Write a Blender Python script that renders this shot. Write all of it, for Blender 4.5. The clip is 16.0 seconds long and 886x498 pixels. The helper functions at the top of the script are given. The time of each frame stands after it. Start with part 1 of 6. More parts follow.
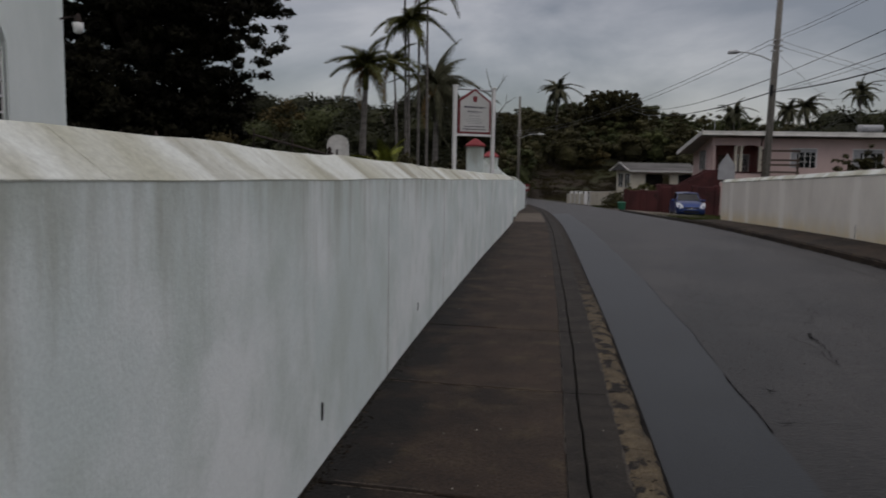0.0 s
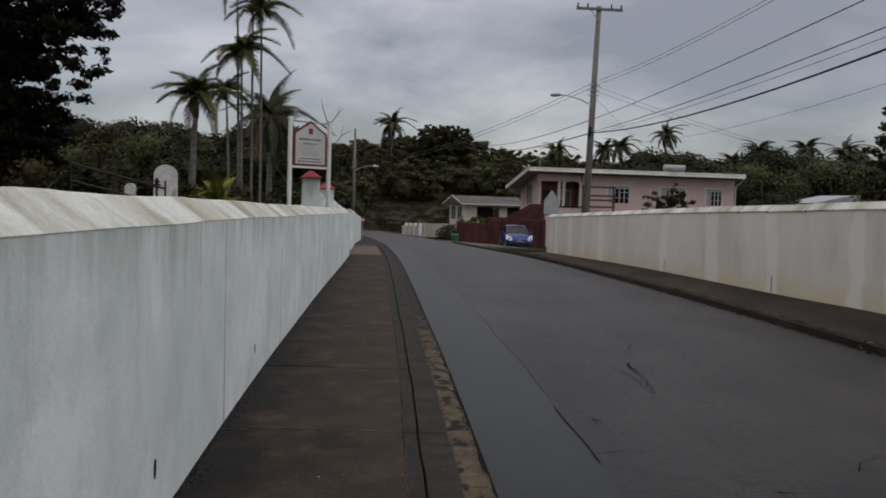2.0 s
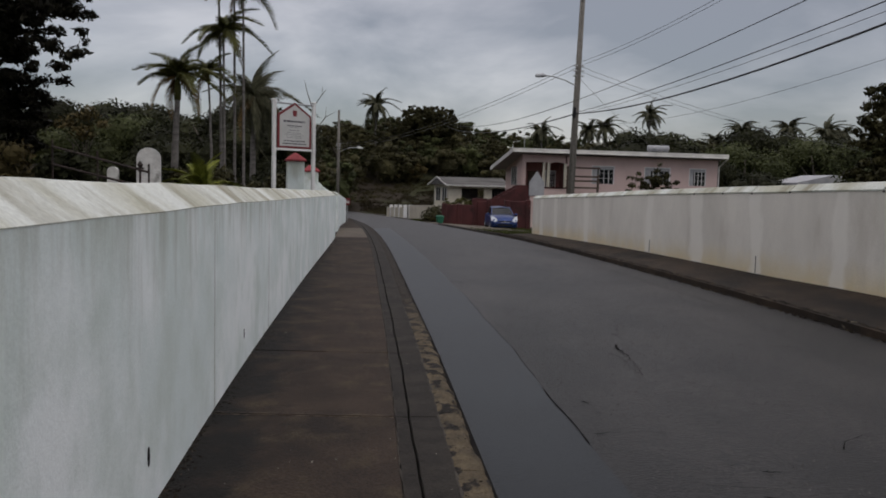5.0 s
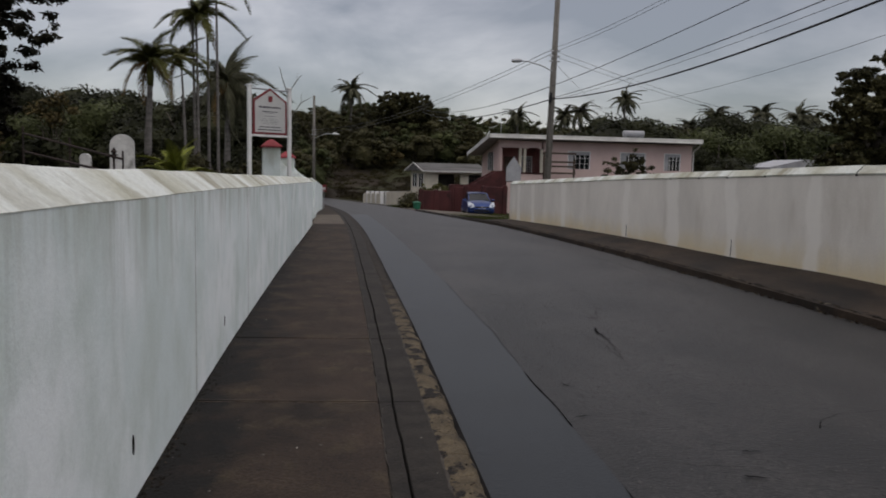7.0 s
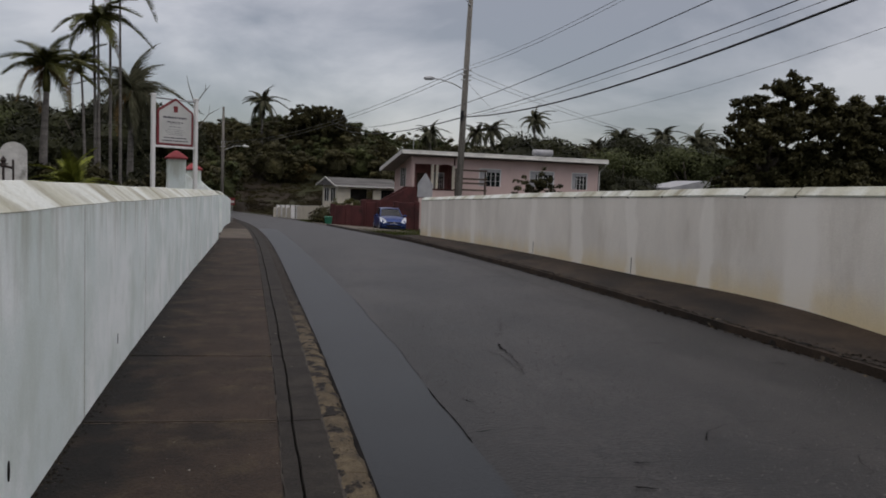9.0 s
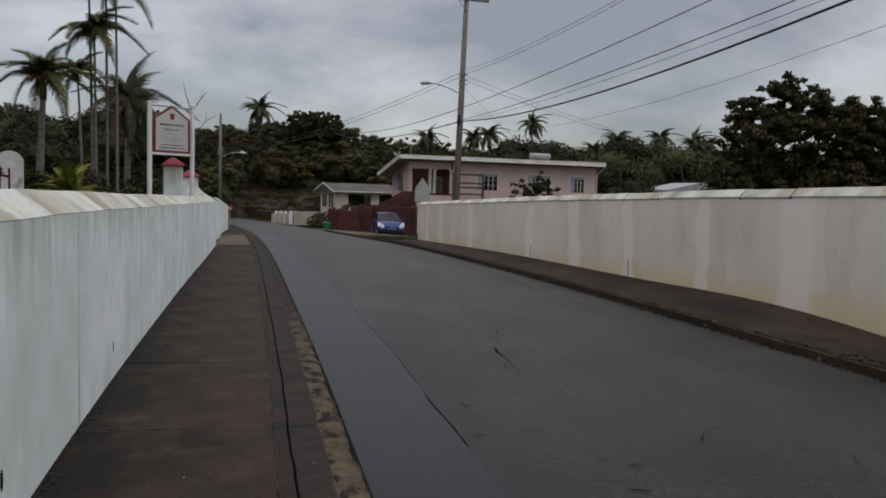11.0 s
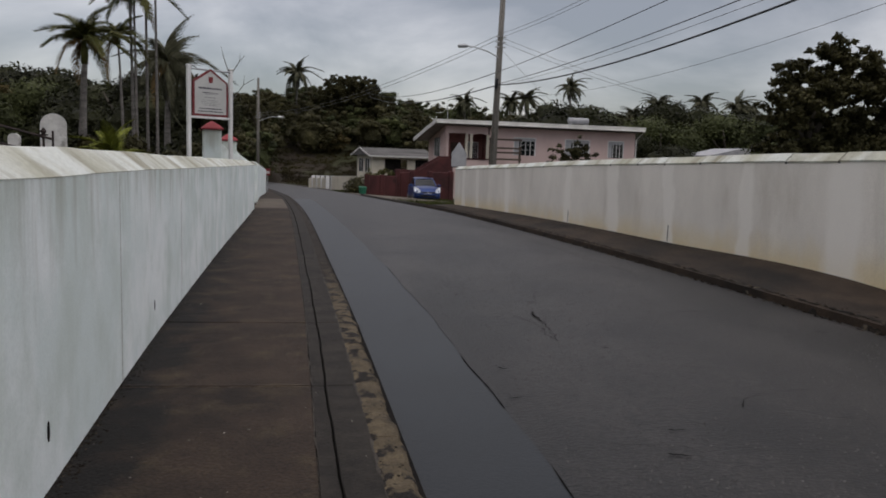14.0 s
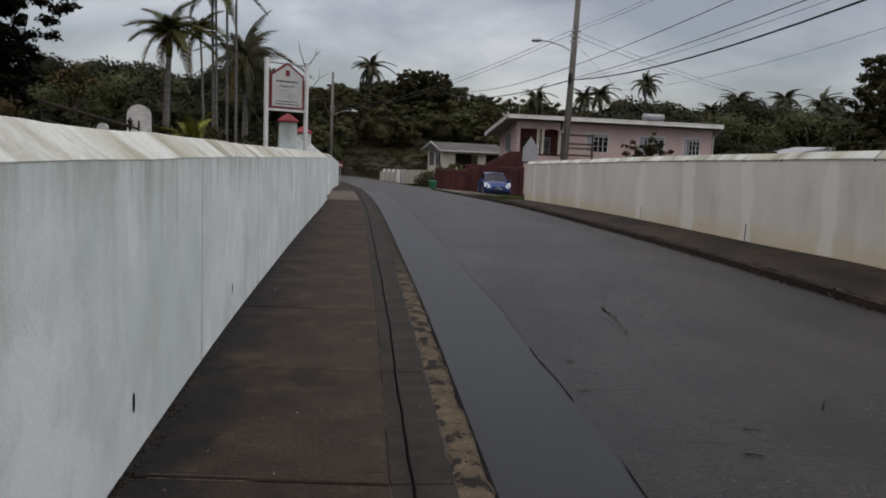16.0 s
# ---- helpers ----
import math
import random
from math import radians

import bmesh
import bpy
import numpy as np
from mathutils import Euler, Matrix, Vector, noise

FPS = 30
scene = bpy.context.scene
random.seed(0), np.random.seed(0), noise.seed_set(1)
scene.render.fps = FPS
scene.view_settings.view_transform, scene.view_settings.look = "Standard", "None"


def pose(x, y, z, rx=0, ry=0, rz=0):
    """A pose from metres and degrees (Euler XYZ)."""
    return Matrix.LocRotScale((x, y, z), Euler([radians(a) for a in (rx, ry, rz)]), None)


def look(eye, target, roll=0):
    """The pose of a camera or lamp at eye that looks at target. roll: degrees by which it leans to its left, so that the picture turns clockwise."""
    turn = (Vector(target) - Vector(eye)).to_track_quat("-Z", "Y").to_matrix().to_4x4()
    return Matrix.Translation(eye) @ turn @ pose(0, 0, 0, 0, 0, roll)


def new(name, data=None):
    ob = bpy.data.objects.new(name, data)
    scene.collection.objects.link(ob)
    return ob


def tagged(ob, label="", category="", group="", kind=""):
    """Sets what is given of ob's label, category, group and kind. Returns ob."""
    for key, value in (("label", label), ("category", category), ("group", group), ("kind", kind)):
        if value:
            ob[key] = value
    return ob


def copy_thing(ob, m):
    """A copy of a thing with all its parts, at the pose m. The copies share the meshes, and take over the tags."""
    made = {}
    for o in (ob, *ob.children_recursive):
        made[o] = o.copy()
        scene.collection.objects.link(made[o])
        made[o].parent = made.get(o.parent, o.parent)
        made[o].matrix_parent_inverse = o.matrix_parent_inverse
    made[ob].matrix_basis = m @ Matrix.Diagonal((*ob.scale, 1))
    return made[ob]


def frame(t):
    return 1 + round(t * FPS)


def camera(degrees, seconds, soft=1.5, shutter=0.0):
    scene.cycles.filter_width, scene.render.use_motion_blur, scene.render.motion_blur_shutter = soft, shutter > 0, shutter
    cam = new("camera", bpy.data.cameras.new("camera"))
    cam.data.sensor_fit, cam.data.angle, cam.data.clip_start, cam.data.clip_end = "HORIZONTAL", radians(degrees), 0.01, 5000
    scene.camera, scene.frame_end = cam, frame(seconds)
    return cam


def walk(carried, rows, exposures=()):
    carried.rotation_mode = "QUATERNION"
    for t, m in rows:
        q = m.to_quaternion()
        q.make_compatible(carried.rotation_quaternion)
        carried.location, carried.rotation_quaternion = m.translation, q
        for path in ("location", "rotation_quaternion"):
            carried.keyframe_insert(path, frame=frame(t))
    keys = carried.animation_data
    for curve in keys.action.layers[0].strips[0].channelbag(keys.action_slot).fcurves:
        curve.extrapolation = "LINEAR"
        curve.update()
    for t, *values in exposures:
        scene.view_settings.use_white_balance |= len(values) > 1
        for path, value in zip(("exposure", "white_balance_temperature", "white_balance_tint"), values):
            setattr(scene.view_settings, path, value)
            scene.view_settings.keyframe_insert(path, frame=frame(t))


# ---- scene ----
cam = camera(59.5, 16.0, soft=1.8, shutter=0.4)
EXPOSURES = [(0, -0.87), (0.5, -0.84), (1.0, -0.72), (1.5, -0.57), (2.5, -0.5), (6.5, -0.47), (12, -0.40), (16, -0.34)]
PATH = [
    (0, (0.055, 0.274, 1.362), (-0.169, 2.25, 1.15), 1.0),
    (0.5, (0.066, 0.247, 1.384), (-0.018, 2.236, 1.189), 1.6),
    (1, (0.045, 0.211, 1.393), (0.048, 2.202, 1.206), 1.2),
    (1.5, (0.031, 0.231, 1.412), (0.136, 2.219, 1.223), 1.2),
    (2, (0.02, 0.242, 1.434), (0.216, 2.228, 1.311), 1.8),
    (2.5, (0.036, 0.241, 1.446), (0.249, 2.224, 1.304), 1.5),
    (3, (0.043, 0.247, 1.442), (0.304, 2.221, 1.262), 1.6),
    (3.5, (0.042, 0.246, 1.443), (0.302, 2.22, 1.254), 2.1),
    (4, (0.028, 0.24, 1.46), (0.269, 2.219, 1.303), 1.6),
    (6.5, (-0.049, 0.253, 1.44), (0.185, 2.229, 1.239), 1.6),
    (7, (-0.049, 0.245, 1.447), (0.247, 2.212, 1.243), 1.3),
    (7.5, (-0.025, 0.243, 1.458), (0.333, 2.204, 1.3), 1.0),
    (8, (-0.002, 0.227, 1.452), (0.436, 2.171, 1.28), 2.0),
    (8.5, (0.006, 0.221, 1.458), (0.512, 2.149, 1.296), 2.6),
    (11, (0.039, 0.208, 1.46), (0.558, 2.134, 1.314), 1.7),
    (11.5, (0.043, 0.213, 1.452), (0.548, 2.141, 1.293), 2.1),
    (12, (0.038, 0.217, 1.442), (0.522, 2.149, 1.258), 2.1),
    (12.5, (0.046, 0.22, 1.445), (0.534, 2.15, 1.246), 1.9),
    (13, (0.047, 0.232, 1.441), (0.515, 2.165, 1.232), 2.0),
    (13.5, (0.045, 0.243, 1.438), (0.495, 2.179, 1.211), 2.1),
    (14, (0.037, 0.249, 1.43), (0.467, 2.187, 1.193), 1.9),
    (14.5, (0.029, 0.241, 1.429), (0.419, 2.189, 1.201), 2.1),
    (15, (0.022, 0.239, 1.402), (0.375, 2.19, 1.146), 2.6),
    (15.5, (0.009, 0.229, 1.394), (0.296, 2.188, 1.109), 3.2),
    (16, (0.015, 0.235, 1.396), (0.272, 2.202, 1.14), 2.6),
]
walk(cam, [(t, look(eye, target, roll)) for t, eye, target, roll in PATH], EXPOSURES)

# ---- world and light ----
world = bpy.data.worlds.new("overcast_sky")
scene.world = world
world.use_nodes = True
wn, wl_ = world.node_tree.nodes, world.node_tree.links
wn.clear()
w_out = wn.new("ShaderNodeOutputWorld")
w_add = wn.new("ShaderNodeAddShader")
w_sky = wn.new("ShaderNodeTexSky")
w_sky.sky_type, w_sky.sun_disc = "NISHITA", False
SUN_ELEVATION, SUN_ROTATION = radians(58), radians(160)
w_sky.sun_elevation, w_sky.sun_rotation = SUN_ELEVATION, SUN_ROTATION
w_bg = wn.new("ShaderNodeBackground")
w_bg.inputs[1].default_value = 0.05
w_cloud = wn.new("ShaderNodeBackground")
w_cloud.inputs[1].default_value = 1.0
w_tc = wn.new("ShaderNodeTexCoord")
w_sep = wn.new("ShaderNodeSeparateXYZ")
wl_.new(w_tc.outputs["Generated"], w_sep.inputs[0])


def wmath(op, a, b=None, clamp=False):
    n = wn.new("ShaderNodeMath")
    n.operation, n.use_clamp = op, clamp
    for i, v in enumerate((a, b)):
        if v is None:
            continue
        if isinstance(v, (int, float)):
            n.inputs[i].default_value = v
        else:
            wl_.new(v, n.inputs[i])
    return n.outputs[0]


up = wmath("MAXIMUM", w_sep.outputs[2], 0.0)
over = wmath("ADD", up, 0.28)
w_comb = wn.new("ShaderNodeCombineXYZ")
wl_.new(wmath("DIVIDE", w_sep.outputs[0], over), w_comb.inputs[0])
wl_.new(wmath("DIVIDE", w_sep.outputs[1], over), w_comb.inputs[1])
w_noise = wn.new("ShaderNodeTexNoise")
w_noise.inputs["Scale"].default_value = 1.15
w_noise.inputs["Detail"].default_value = 8.0
w_noise.inputs["Roughness"].default_value = 0.54
w_noise.inputs["Distortion"].default_value = 0.35
w_drift = wn.new("ShaderNodeMapping")
w_drift.inputs["Location"].default_value = (-2.1, 4.3, 0)
wl_.new(w_comb.outputs[0], w_drift.inputs[0])
wl_.new(w_drift.outputs[0], w_noise.inputs["Vector"])
w_ramp = wn.new("ShaderNodeValToRGB")
w_ramp.color_ramp.elements[0].position, w_ramp.color_ramp.elements[0].color = 0.40, (0.240, 0.224, 0.229, 1)
w_ramp.color_ramp.elements[1].position, w_ramp.color_ramp.elements[1].color = 0.62, (0.575, 0.538, 0.534, 1)
w_mid = w_ramp.color_ramp.elements.new(0.52)
w_mid.color = (0.405, 0.378, 0.382, 1)
wl_.new(w_noise.outputs[0], w_ramp.inputs[0])
w_mul = wn.new("ShaderNodeMixRGB")
w_mul.blend_type = "MULTIPLY"
w_mul.inputs[0].default_value = 1.0
w_grad = wn.new("ShaderNodeCombineXYZ")
gain = wmath("ADD", wmath("MULTIPLY", wmath("POWER", up, 1.5), 3.5), 0.80)
for k in range(3):
    wl_.new(gain, w_grad.inputs[k])
wl_.new(w_ramp.outputs[0], w_mul.inputs[1])
wl_.new(w_grad.outputs[0], w_mul.inputs[2])
wl_.new(w_mul.outputs[0], w_cloud.inputs[0])
wl_.new(w_sky.outputs[0], w_bg.inputs[0])
wl_.new(w_bg.outputs[0], w_add.inputs[0])
wl_.new(w_cloud.outputs[0], w_add.inputs[1])
wl_.new(w_add.outputs[0], w_out.inputs[0])

sun_data = bpy.data.lights.new("sun", "SUN")
sun_data.energy, sun_data.angle, sun_data.color = 0.5, radians(30), (1.0, 0.95, 0.88)
sun = new("sun", sun_data)
sun.matrix_world = look((0, 0, 60), (-math.cos(SUN_ELEVATION) * math.sin(SUN_ROTATION), -math.cos(SUN_ELEVATION) * math.cos(SUN_ROTATION), 60 - math.sin(SUN_ELEVATION)))


# ---- materials ----
def material(name, dark, light, rough=0.8, scale=2.0, fine=40.0, bump=0.2, stretch=(1, 1, 1), contrast=(0.35, 0.65), metal=0.0,
             stain=None, stain_scale=1.0, stain_range=(0.55, 0.7), stain_stretch=(1, 1, 1), vary=0.0, island=0.0, bump_dist=0.01, fine_amount=0.35, spec=0.3, growth=None, crazing=None, fine_range=(0.25, 0.75)):
    """Two scales of noise between two colours, an optional stain, and a fine relief."""
    m = bpy.data.materials.new(name)
    m.use_nodes = True
    n, l = m.node_tree.nodes, m.node_tree.links
    b = n["Principled BSDF"]
    b.inputs["Roughness"].default_value, b.inputs["Metallic"].default_value = rough, metal
    b.inputs["Specular IOR Level"].default_value = spec
    tc = n.new("ShaderNodeTexCoord")

    def noise_at(sc, detail, st=(1, 1, 1), shift=0.0):
        mp = n.new("ShaderNodeMapping")
        mp.inputs["Scale"].default_value = st
        mp.inputs["Location"].default_value = (shift, shift * 0.7, 0)
        l.new(tc.outputs["Object"], mp.inputs[0])
        nz = n.new("ShaderNodeTexNoise")
        nz.inputs["Scale"].default_value, nz.inputs["Detail"].default_value = sc, detail
        nz.inputs["Roughness"].default_value = 0.6
        l.new(mp.outputs[0], nz.inputs["Vector"])
        return nz.outputs[0]

    big = noise_at(scale, 6, stretch)
    small = noise_at(fine, 4, (1, 1, 1), 3.1)
    ramp = n.new("ShaderNodeValToRGB")
    ramp.color_ramp.elements[0].position, ramp.color_ramp.elements[1].position = contrast
    ramp.color_ramp.elements[0].color, ramp.color_ramp.elements[1].color = (*dark, 1), (*light, 1)
    l.new(big, ramp.inputs[0])
    col = ramp.outputs[0]
    if stain:
        sn = noise_at(stain_scale, 7, stain_stretch, 11.3)
        sr = n.new("ShaderNodeValToRGB")
        sr.color_ramp.elements[0].position, sr.color_ramp.elements[1].position = stain_range
        sr.color_ramp.elements[0].color, sr.color_ramp.elements[1].color = (0, 0, 0, 1), (1, 1, 1, 1)
        l.new(sn, sr.inputs[0])
        mx = n.new("ShaderNodeMixRGB")
        l.new(sr.outputs[0], mx.inputs[0])
        l.new(col, mx.inputs[1])
        mx.inputs[2].default_value = (*stain, 1)
        col = mx.outputs[0]
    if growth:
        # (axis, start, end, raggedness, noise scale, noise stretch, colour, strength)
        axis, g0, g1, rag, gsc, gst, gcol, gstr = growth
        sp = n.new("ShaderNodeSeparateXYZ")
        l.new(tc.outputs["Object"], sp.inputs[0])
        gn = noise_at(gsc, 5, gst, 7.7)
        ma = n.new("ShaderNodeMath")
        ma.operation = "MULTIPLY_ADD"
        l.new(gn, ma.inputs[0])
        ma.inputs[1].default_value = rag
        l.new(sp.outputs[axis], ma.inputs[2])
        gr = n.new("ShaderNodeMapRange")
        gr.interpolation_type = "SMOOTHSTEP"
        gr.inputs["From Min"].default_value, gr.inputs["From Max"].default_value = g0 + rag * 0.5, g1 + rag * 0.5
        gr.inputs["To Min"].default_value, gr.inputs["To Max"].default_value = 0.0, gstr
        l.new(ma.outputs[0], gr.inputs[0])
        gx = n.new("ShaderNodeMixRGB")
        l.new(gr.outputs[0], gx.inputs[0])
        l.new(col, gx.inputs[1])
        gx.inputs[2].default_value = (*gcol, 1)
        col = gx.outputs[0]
    if crazing:
        # (cell scale, line width, mask scale, colour, strength): a net of fine cracks in worn patches
        csc, cw, cm, ccol, cs = crazing
        wob = n.new("ShaderNodeTexNoise")
        wob.inputs["Scale"].default_value = csc * 0.8
        l.new(tc.outputs["Object"], wob.inputs["Vector"])
        mv = n.new("ShaderNodeMixRGB")
        mv.inputs[0].default_value = 0.16
        l.new(tc.outputs["Object"], mv.inputs[1])
        l.new(wob.outputs["Color"], mv.inputs[2])
        vo = n.new("ShaderNodeTexVoronoi")
        vo.feature = "DISTANCE_TO_EDGE"
        vo.inputs["Scale"].default_value = csc
        l.new(mv.outputs[0], vo.inputs["Vector"])
        line = n.new("ShaderNodeMapRange")
        line.inputs["From Min"].default_value, line.inputs["From Max"].default_value = 0.0, cw
        line.inputs["To Min"].default_value, line.inputs["To Max"].default_value = cs, 0.0
        l.new(vo.outputs["Distance"], line.inputs[0])
        mask = n.new("ShaderNodeMapRange")
        mask.inputs["From Min"].default_value, mask.inputs["From Max"].default_value = 0.42, 0.56
        l.new(noise_at(cm, 3, (1, 1, 1), 21.0), mask.inputs[0])
        both = n.new("ShaderNodeMath")
        both.operation = "MULTIPLY"
        l.new(line.outputs[0], both.inputs[0])
        l.new(mask.outputs[0], both.inputs[1])
        cx = n.new("ShaderNodeMixRGB")
        l.new(both.outputs[0], cx.inputs[0])
        l.new(col, cx.inputs[1])
        cx.inputs[2].default_value = (*ccol, 1)
        col = cx.outputs[0]
    hsv = n.new("ShaderNodeHueSaturation")
    mr = n.new("ShaderNodeMapRange")
    mr.inputs["From Min"].default_value, mr.inputs["From Max"].default_value = fine_range
    mr.inputs["To Min"].default_value, mr.inputs["To Max"].default_value = 1 - fine_amount, 1 + fine_amount
    l.new(small, mr.inputs[0])
    val = mr.outputs[0]
    if vary or island:
        if vary:
            src = n.new("ShaderNodeObjectInfo").outputs["Random"]
        else:
            src = n.new("ShaderNodeNewGeometry").outputs["Random Per Island"]
        vr = n.new("ShaderNodeMapRange")
        vr.inputs["To Min"].default_value, vr.inputs["To Max"].default_value = 1 - (vary or island), 1 + (vary or island)
        l.new(src, vr.inputs[0])
        mm = n.new("ShaderNodeMath")
        mm.operation = "MULTIPLY"
        l.new(val, mm.inputs[0])
        l.new(vr.outputs[0], mm.inputs[1])
        val = mm.outputs[0]
    l.new(val, hsv.inputs["Value"])
    l.new(col, hsv.inputs["Color"])
    l.new(hsv.outputs[0], b.inputs["Base Color"])
    if bump:
        bp = n.new("ShaderNodeBump")
        bp.inputs["Strength"].default_value, bp.inputs["Distance"].default_value = bump, bump_dist
        l.new(small, bp.inputs["Height"])
        l.new(bp.outputs[0], b.inputs["Normal"])
    return m


M_WALL = material("white_limewash", (0.74, 0.82, 0.79), (0.89, 0.935, 0.915), 0.9, 1.3, 70, 0.15, (1, 0.8, 0.75), (0.40, 0.60),
                  stain=(0.66, 0.735, 0.685), stain_scale=2.0, stain_stretch=(1, 1.1, 0.85), stain_range=(0.46, 0.66), fine_amount=0.06,
                  growth=(2, 0.92, 1.72, 1.9, 3.0, (1, 2.2, 0.34), (0.42, 0.44, 0.37), 0.78))
M_COPING = material("stained_white_coping", (0.46, 0.46, 0.375), (0.65, 0.675, 0.63), 0.92, 1.5, 50, 0.35, (0.6, 1.0, 0.6), (0.40, 0.58),
                    stain=(0.30, 0.285, 0.215), stain_scale=2.0, stain_stretch=(0.5, 1.05, 0.5), stain_range=(0.50, 0.66), fine_amount=0.16, bump_dist=0.02)
M_WALL_R = material("weathered_white_render", (0.61, 0.58, 0.52), (0.77, 0.735, 0.665), 0.92, 0.9, 50, 0.3, (1, 1, 0.5), (0.3, 0.66),
                    stain=(0.53, 0.49, 0.42), stain_scale=1.2, stain_stretch=(1, 1.3, 0.4), stain_range=(0.56, 0.8), fine_amount=0.06,
                    growth=(2, 0.50, -0.12, 0.45, 2.2, (1, 1, 0.8), (0.68, 0.56, 0.32), 0.85))


def repair_bands(m, bands, colour, strength):
    """Soft-edged upright bands of paler render at stations along the wall: (y, half width)."""
    n, l = m.node_tree.nodes, m.node_tree.links
    b = n["Principled BSDF"]
    old = b.inputs["Base Color"].links[0].from_socket
    tc = n.new("ShaderNodeTexCoord")
    mp = n.new("ShaderNodeMapping")
    mp.inputs["Scale"].default_value = (1, 1, 0.7)
    nz = n.new("ShaderNodeTexNoise")
    nz.inputs["Scale"].default_value, nz.inputs["Detail"].default_value = 2.2, 6
    sp = n.new("ShaderNodeSeparateXYZ")
    l.new(tc.outputs["Object"], mp.inputs[0])
    l.new(mp.outputs[0], nz.inputs["Vector"])
    l.new(tc.outputs["Object"], sp.inputs[0])
    shift = n.new("ShaderNodeMath")
    shift.operation = "MULTIPLY_ADD"
    l.new(nz.outputs[0], shift.inputs[0])
    shift.inputs[1].default_value = 0.55
    l.new(sp.outputs[1], shift.inputs[2])
    total = None
    for y, w in bands:
        off = n.new("ShaderNodeMath")
        off.operation = "SUBTRACT"
        l.new(shift.outputs[0], off.inputs[0])
        off.inputs[1].default_value = y + 0.275
        size = n.new("ShaderNodeMath")
        size.operation = "ABSOLUTE"
        l.new(off.outputs[0], size.inputs[0])
        fade = n.new("ShaderNodeMapRange")
        fade.interpolation_type = "SMOOTHSTEP"
        fade.inputs["From Min"].default_value, fade.inputs["From Max"].default_value = w * 1.25, w * 0.55
        l.new(size.outputs[0], fade.inputs[0])
        if total is None:
            total = fade.outputs[0]
        else:
            mx = n.new("ShaderNodeMath")
            mx.operation = "MAXIMUM"
            l.new(total, mx.inputs[0])
            l.new(fade.outputs[0], mx.inputs[1])
            total = mx.outputs[0]
    amount = n.new("ShaderNodeMath")
    amount.operation = "MULTIPLY"
    l.new(total, amount.inputs[0])
    amount.inputs[1].default_value = strength
    mix = n.new("ShaderNodeMixRGB")
    l.new(amount.outputs[0], mix.inputs[0])
    l.new(old, mix.inputs[1])
    mix.inputs[2].default_value = (*colour, 1)
    l.new(mix.outputs[0], b.inputs["Base Color"])


repair_bands(M_WALL_R, [(25.8, 0.22), (23.9, 0.2), (20.57, 0.22), (16.03, 0.18), (13.75, 0.26), (11.69, 0.17), (9.57, 0.17), (7.75, 0.30), (5.9, 0.2)], (0.84, 0.81, 0.745), 0.68)
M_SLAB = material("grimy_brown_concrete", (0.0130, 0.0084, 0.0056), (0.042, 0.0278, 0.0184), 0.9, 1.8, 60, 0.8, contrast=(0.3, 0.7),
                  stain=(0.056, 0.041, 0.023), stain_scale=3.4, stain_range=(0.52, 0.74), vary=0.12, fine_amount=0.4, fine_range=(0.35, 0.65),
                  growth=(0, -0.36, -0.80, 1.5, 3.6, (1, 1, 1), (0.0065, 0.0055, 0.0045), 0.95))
M_SLAB_R = material("grimy_far_pavement", (0.0176, 0.0121, 0.0078), (0.0493, 0.0333, 0.0213), 0.9, 1.6, 45, 0.6, contrast=(0.3, 0.7),
                    stain=(0.0085, 0.0068, 0.0050), stain_scale=1.2, stain_range=(0.46, 0.66), stain_stretch=(1, 0.5, 1), fine_amount=0.42)
M_SLAB_PALE = material("pale_concrete_slab", (0.075, 0.06, 0.045), (0.12, 0.098, 0.075), 0.85, 1.3, 55, 0.4, fine_amount=0.25)
M_STRIP = material("grey_channel_concrete", (0.0126, 0.0103, 0.0081), (0.0306, 0.0257, 0.0203), 0.9, 4.5, 60, 0.6,
                   stain=(0.012, 0.0098, 0.008), stain_scale=3.0, stain_range=(0.5, 0.66), fine_amount=0.35)
M_STRIP_PALE = material("pale_broken_mortar", (0.0288, 0.0245, 0.0202), (0.0612, 0.0518, 0.0418), 0.9, 9, 60, 0.3, fine_amount=0.4)
M_GROOVE = material("black_joint_dirt", (0.005, 0.0045, 0.004), (0.014, 0.012, 0.010), 0.95, 5, 60, 0.2, spec=0.1)
M_KERB = material("worn_yellow_kerb_paint", (0.052, 0.040, 0.025), (0.128, 0.099, 0.058), 0.85, 6.0, 70, 0.9,
                  stain=(0.010, 0.0072, 0.005), stain_scale=7.5, stain_range=(0.51, 0.56), stain_stretch=(1, 0.85, 1), fine_amount=0.38, bump_dist=0.02,
                  growth=(2, -0.012, -0.07, 0.07, 16, (1, 1, 1), (0.017, 0.0125, 0.009), 0.92))
M_ROAD = material("old_grey_asphalt", (0.0088, 0.0079, 0.0074), (0.0335, 0.0301, 0.0279), 0.50, 0.8, 42, 1.0, stretch=(1, 0.35, 1), contrast=(0.30, 0.70),
                  stain=(0.0052, 0.0048, 0.0046), stain_scale=1.1, stain_range=(0.44, 0.62), stain_stretch=(1, 0.5, 1), fine_amount=0.8, fine_range=(0.36, 0.64), bump_dist=0.016, spec=0.38,
                  crazing=(7.0, 0.075, 0.45, (0.004, 0.0038, 0.0035), 0.95))
M_TRENCH = material("smooth_bluish_asphalt_patch", (0.0068, 0.0092, 0.0118), (0.0125, 0.0158, 0.0196), 0.42, 0.9, 60, 0.35, fine_amount=0.3, spec=0.24)
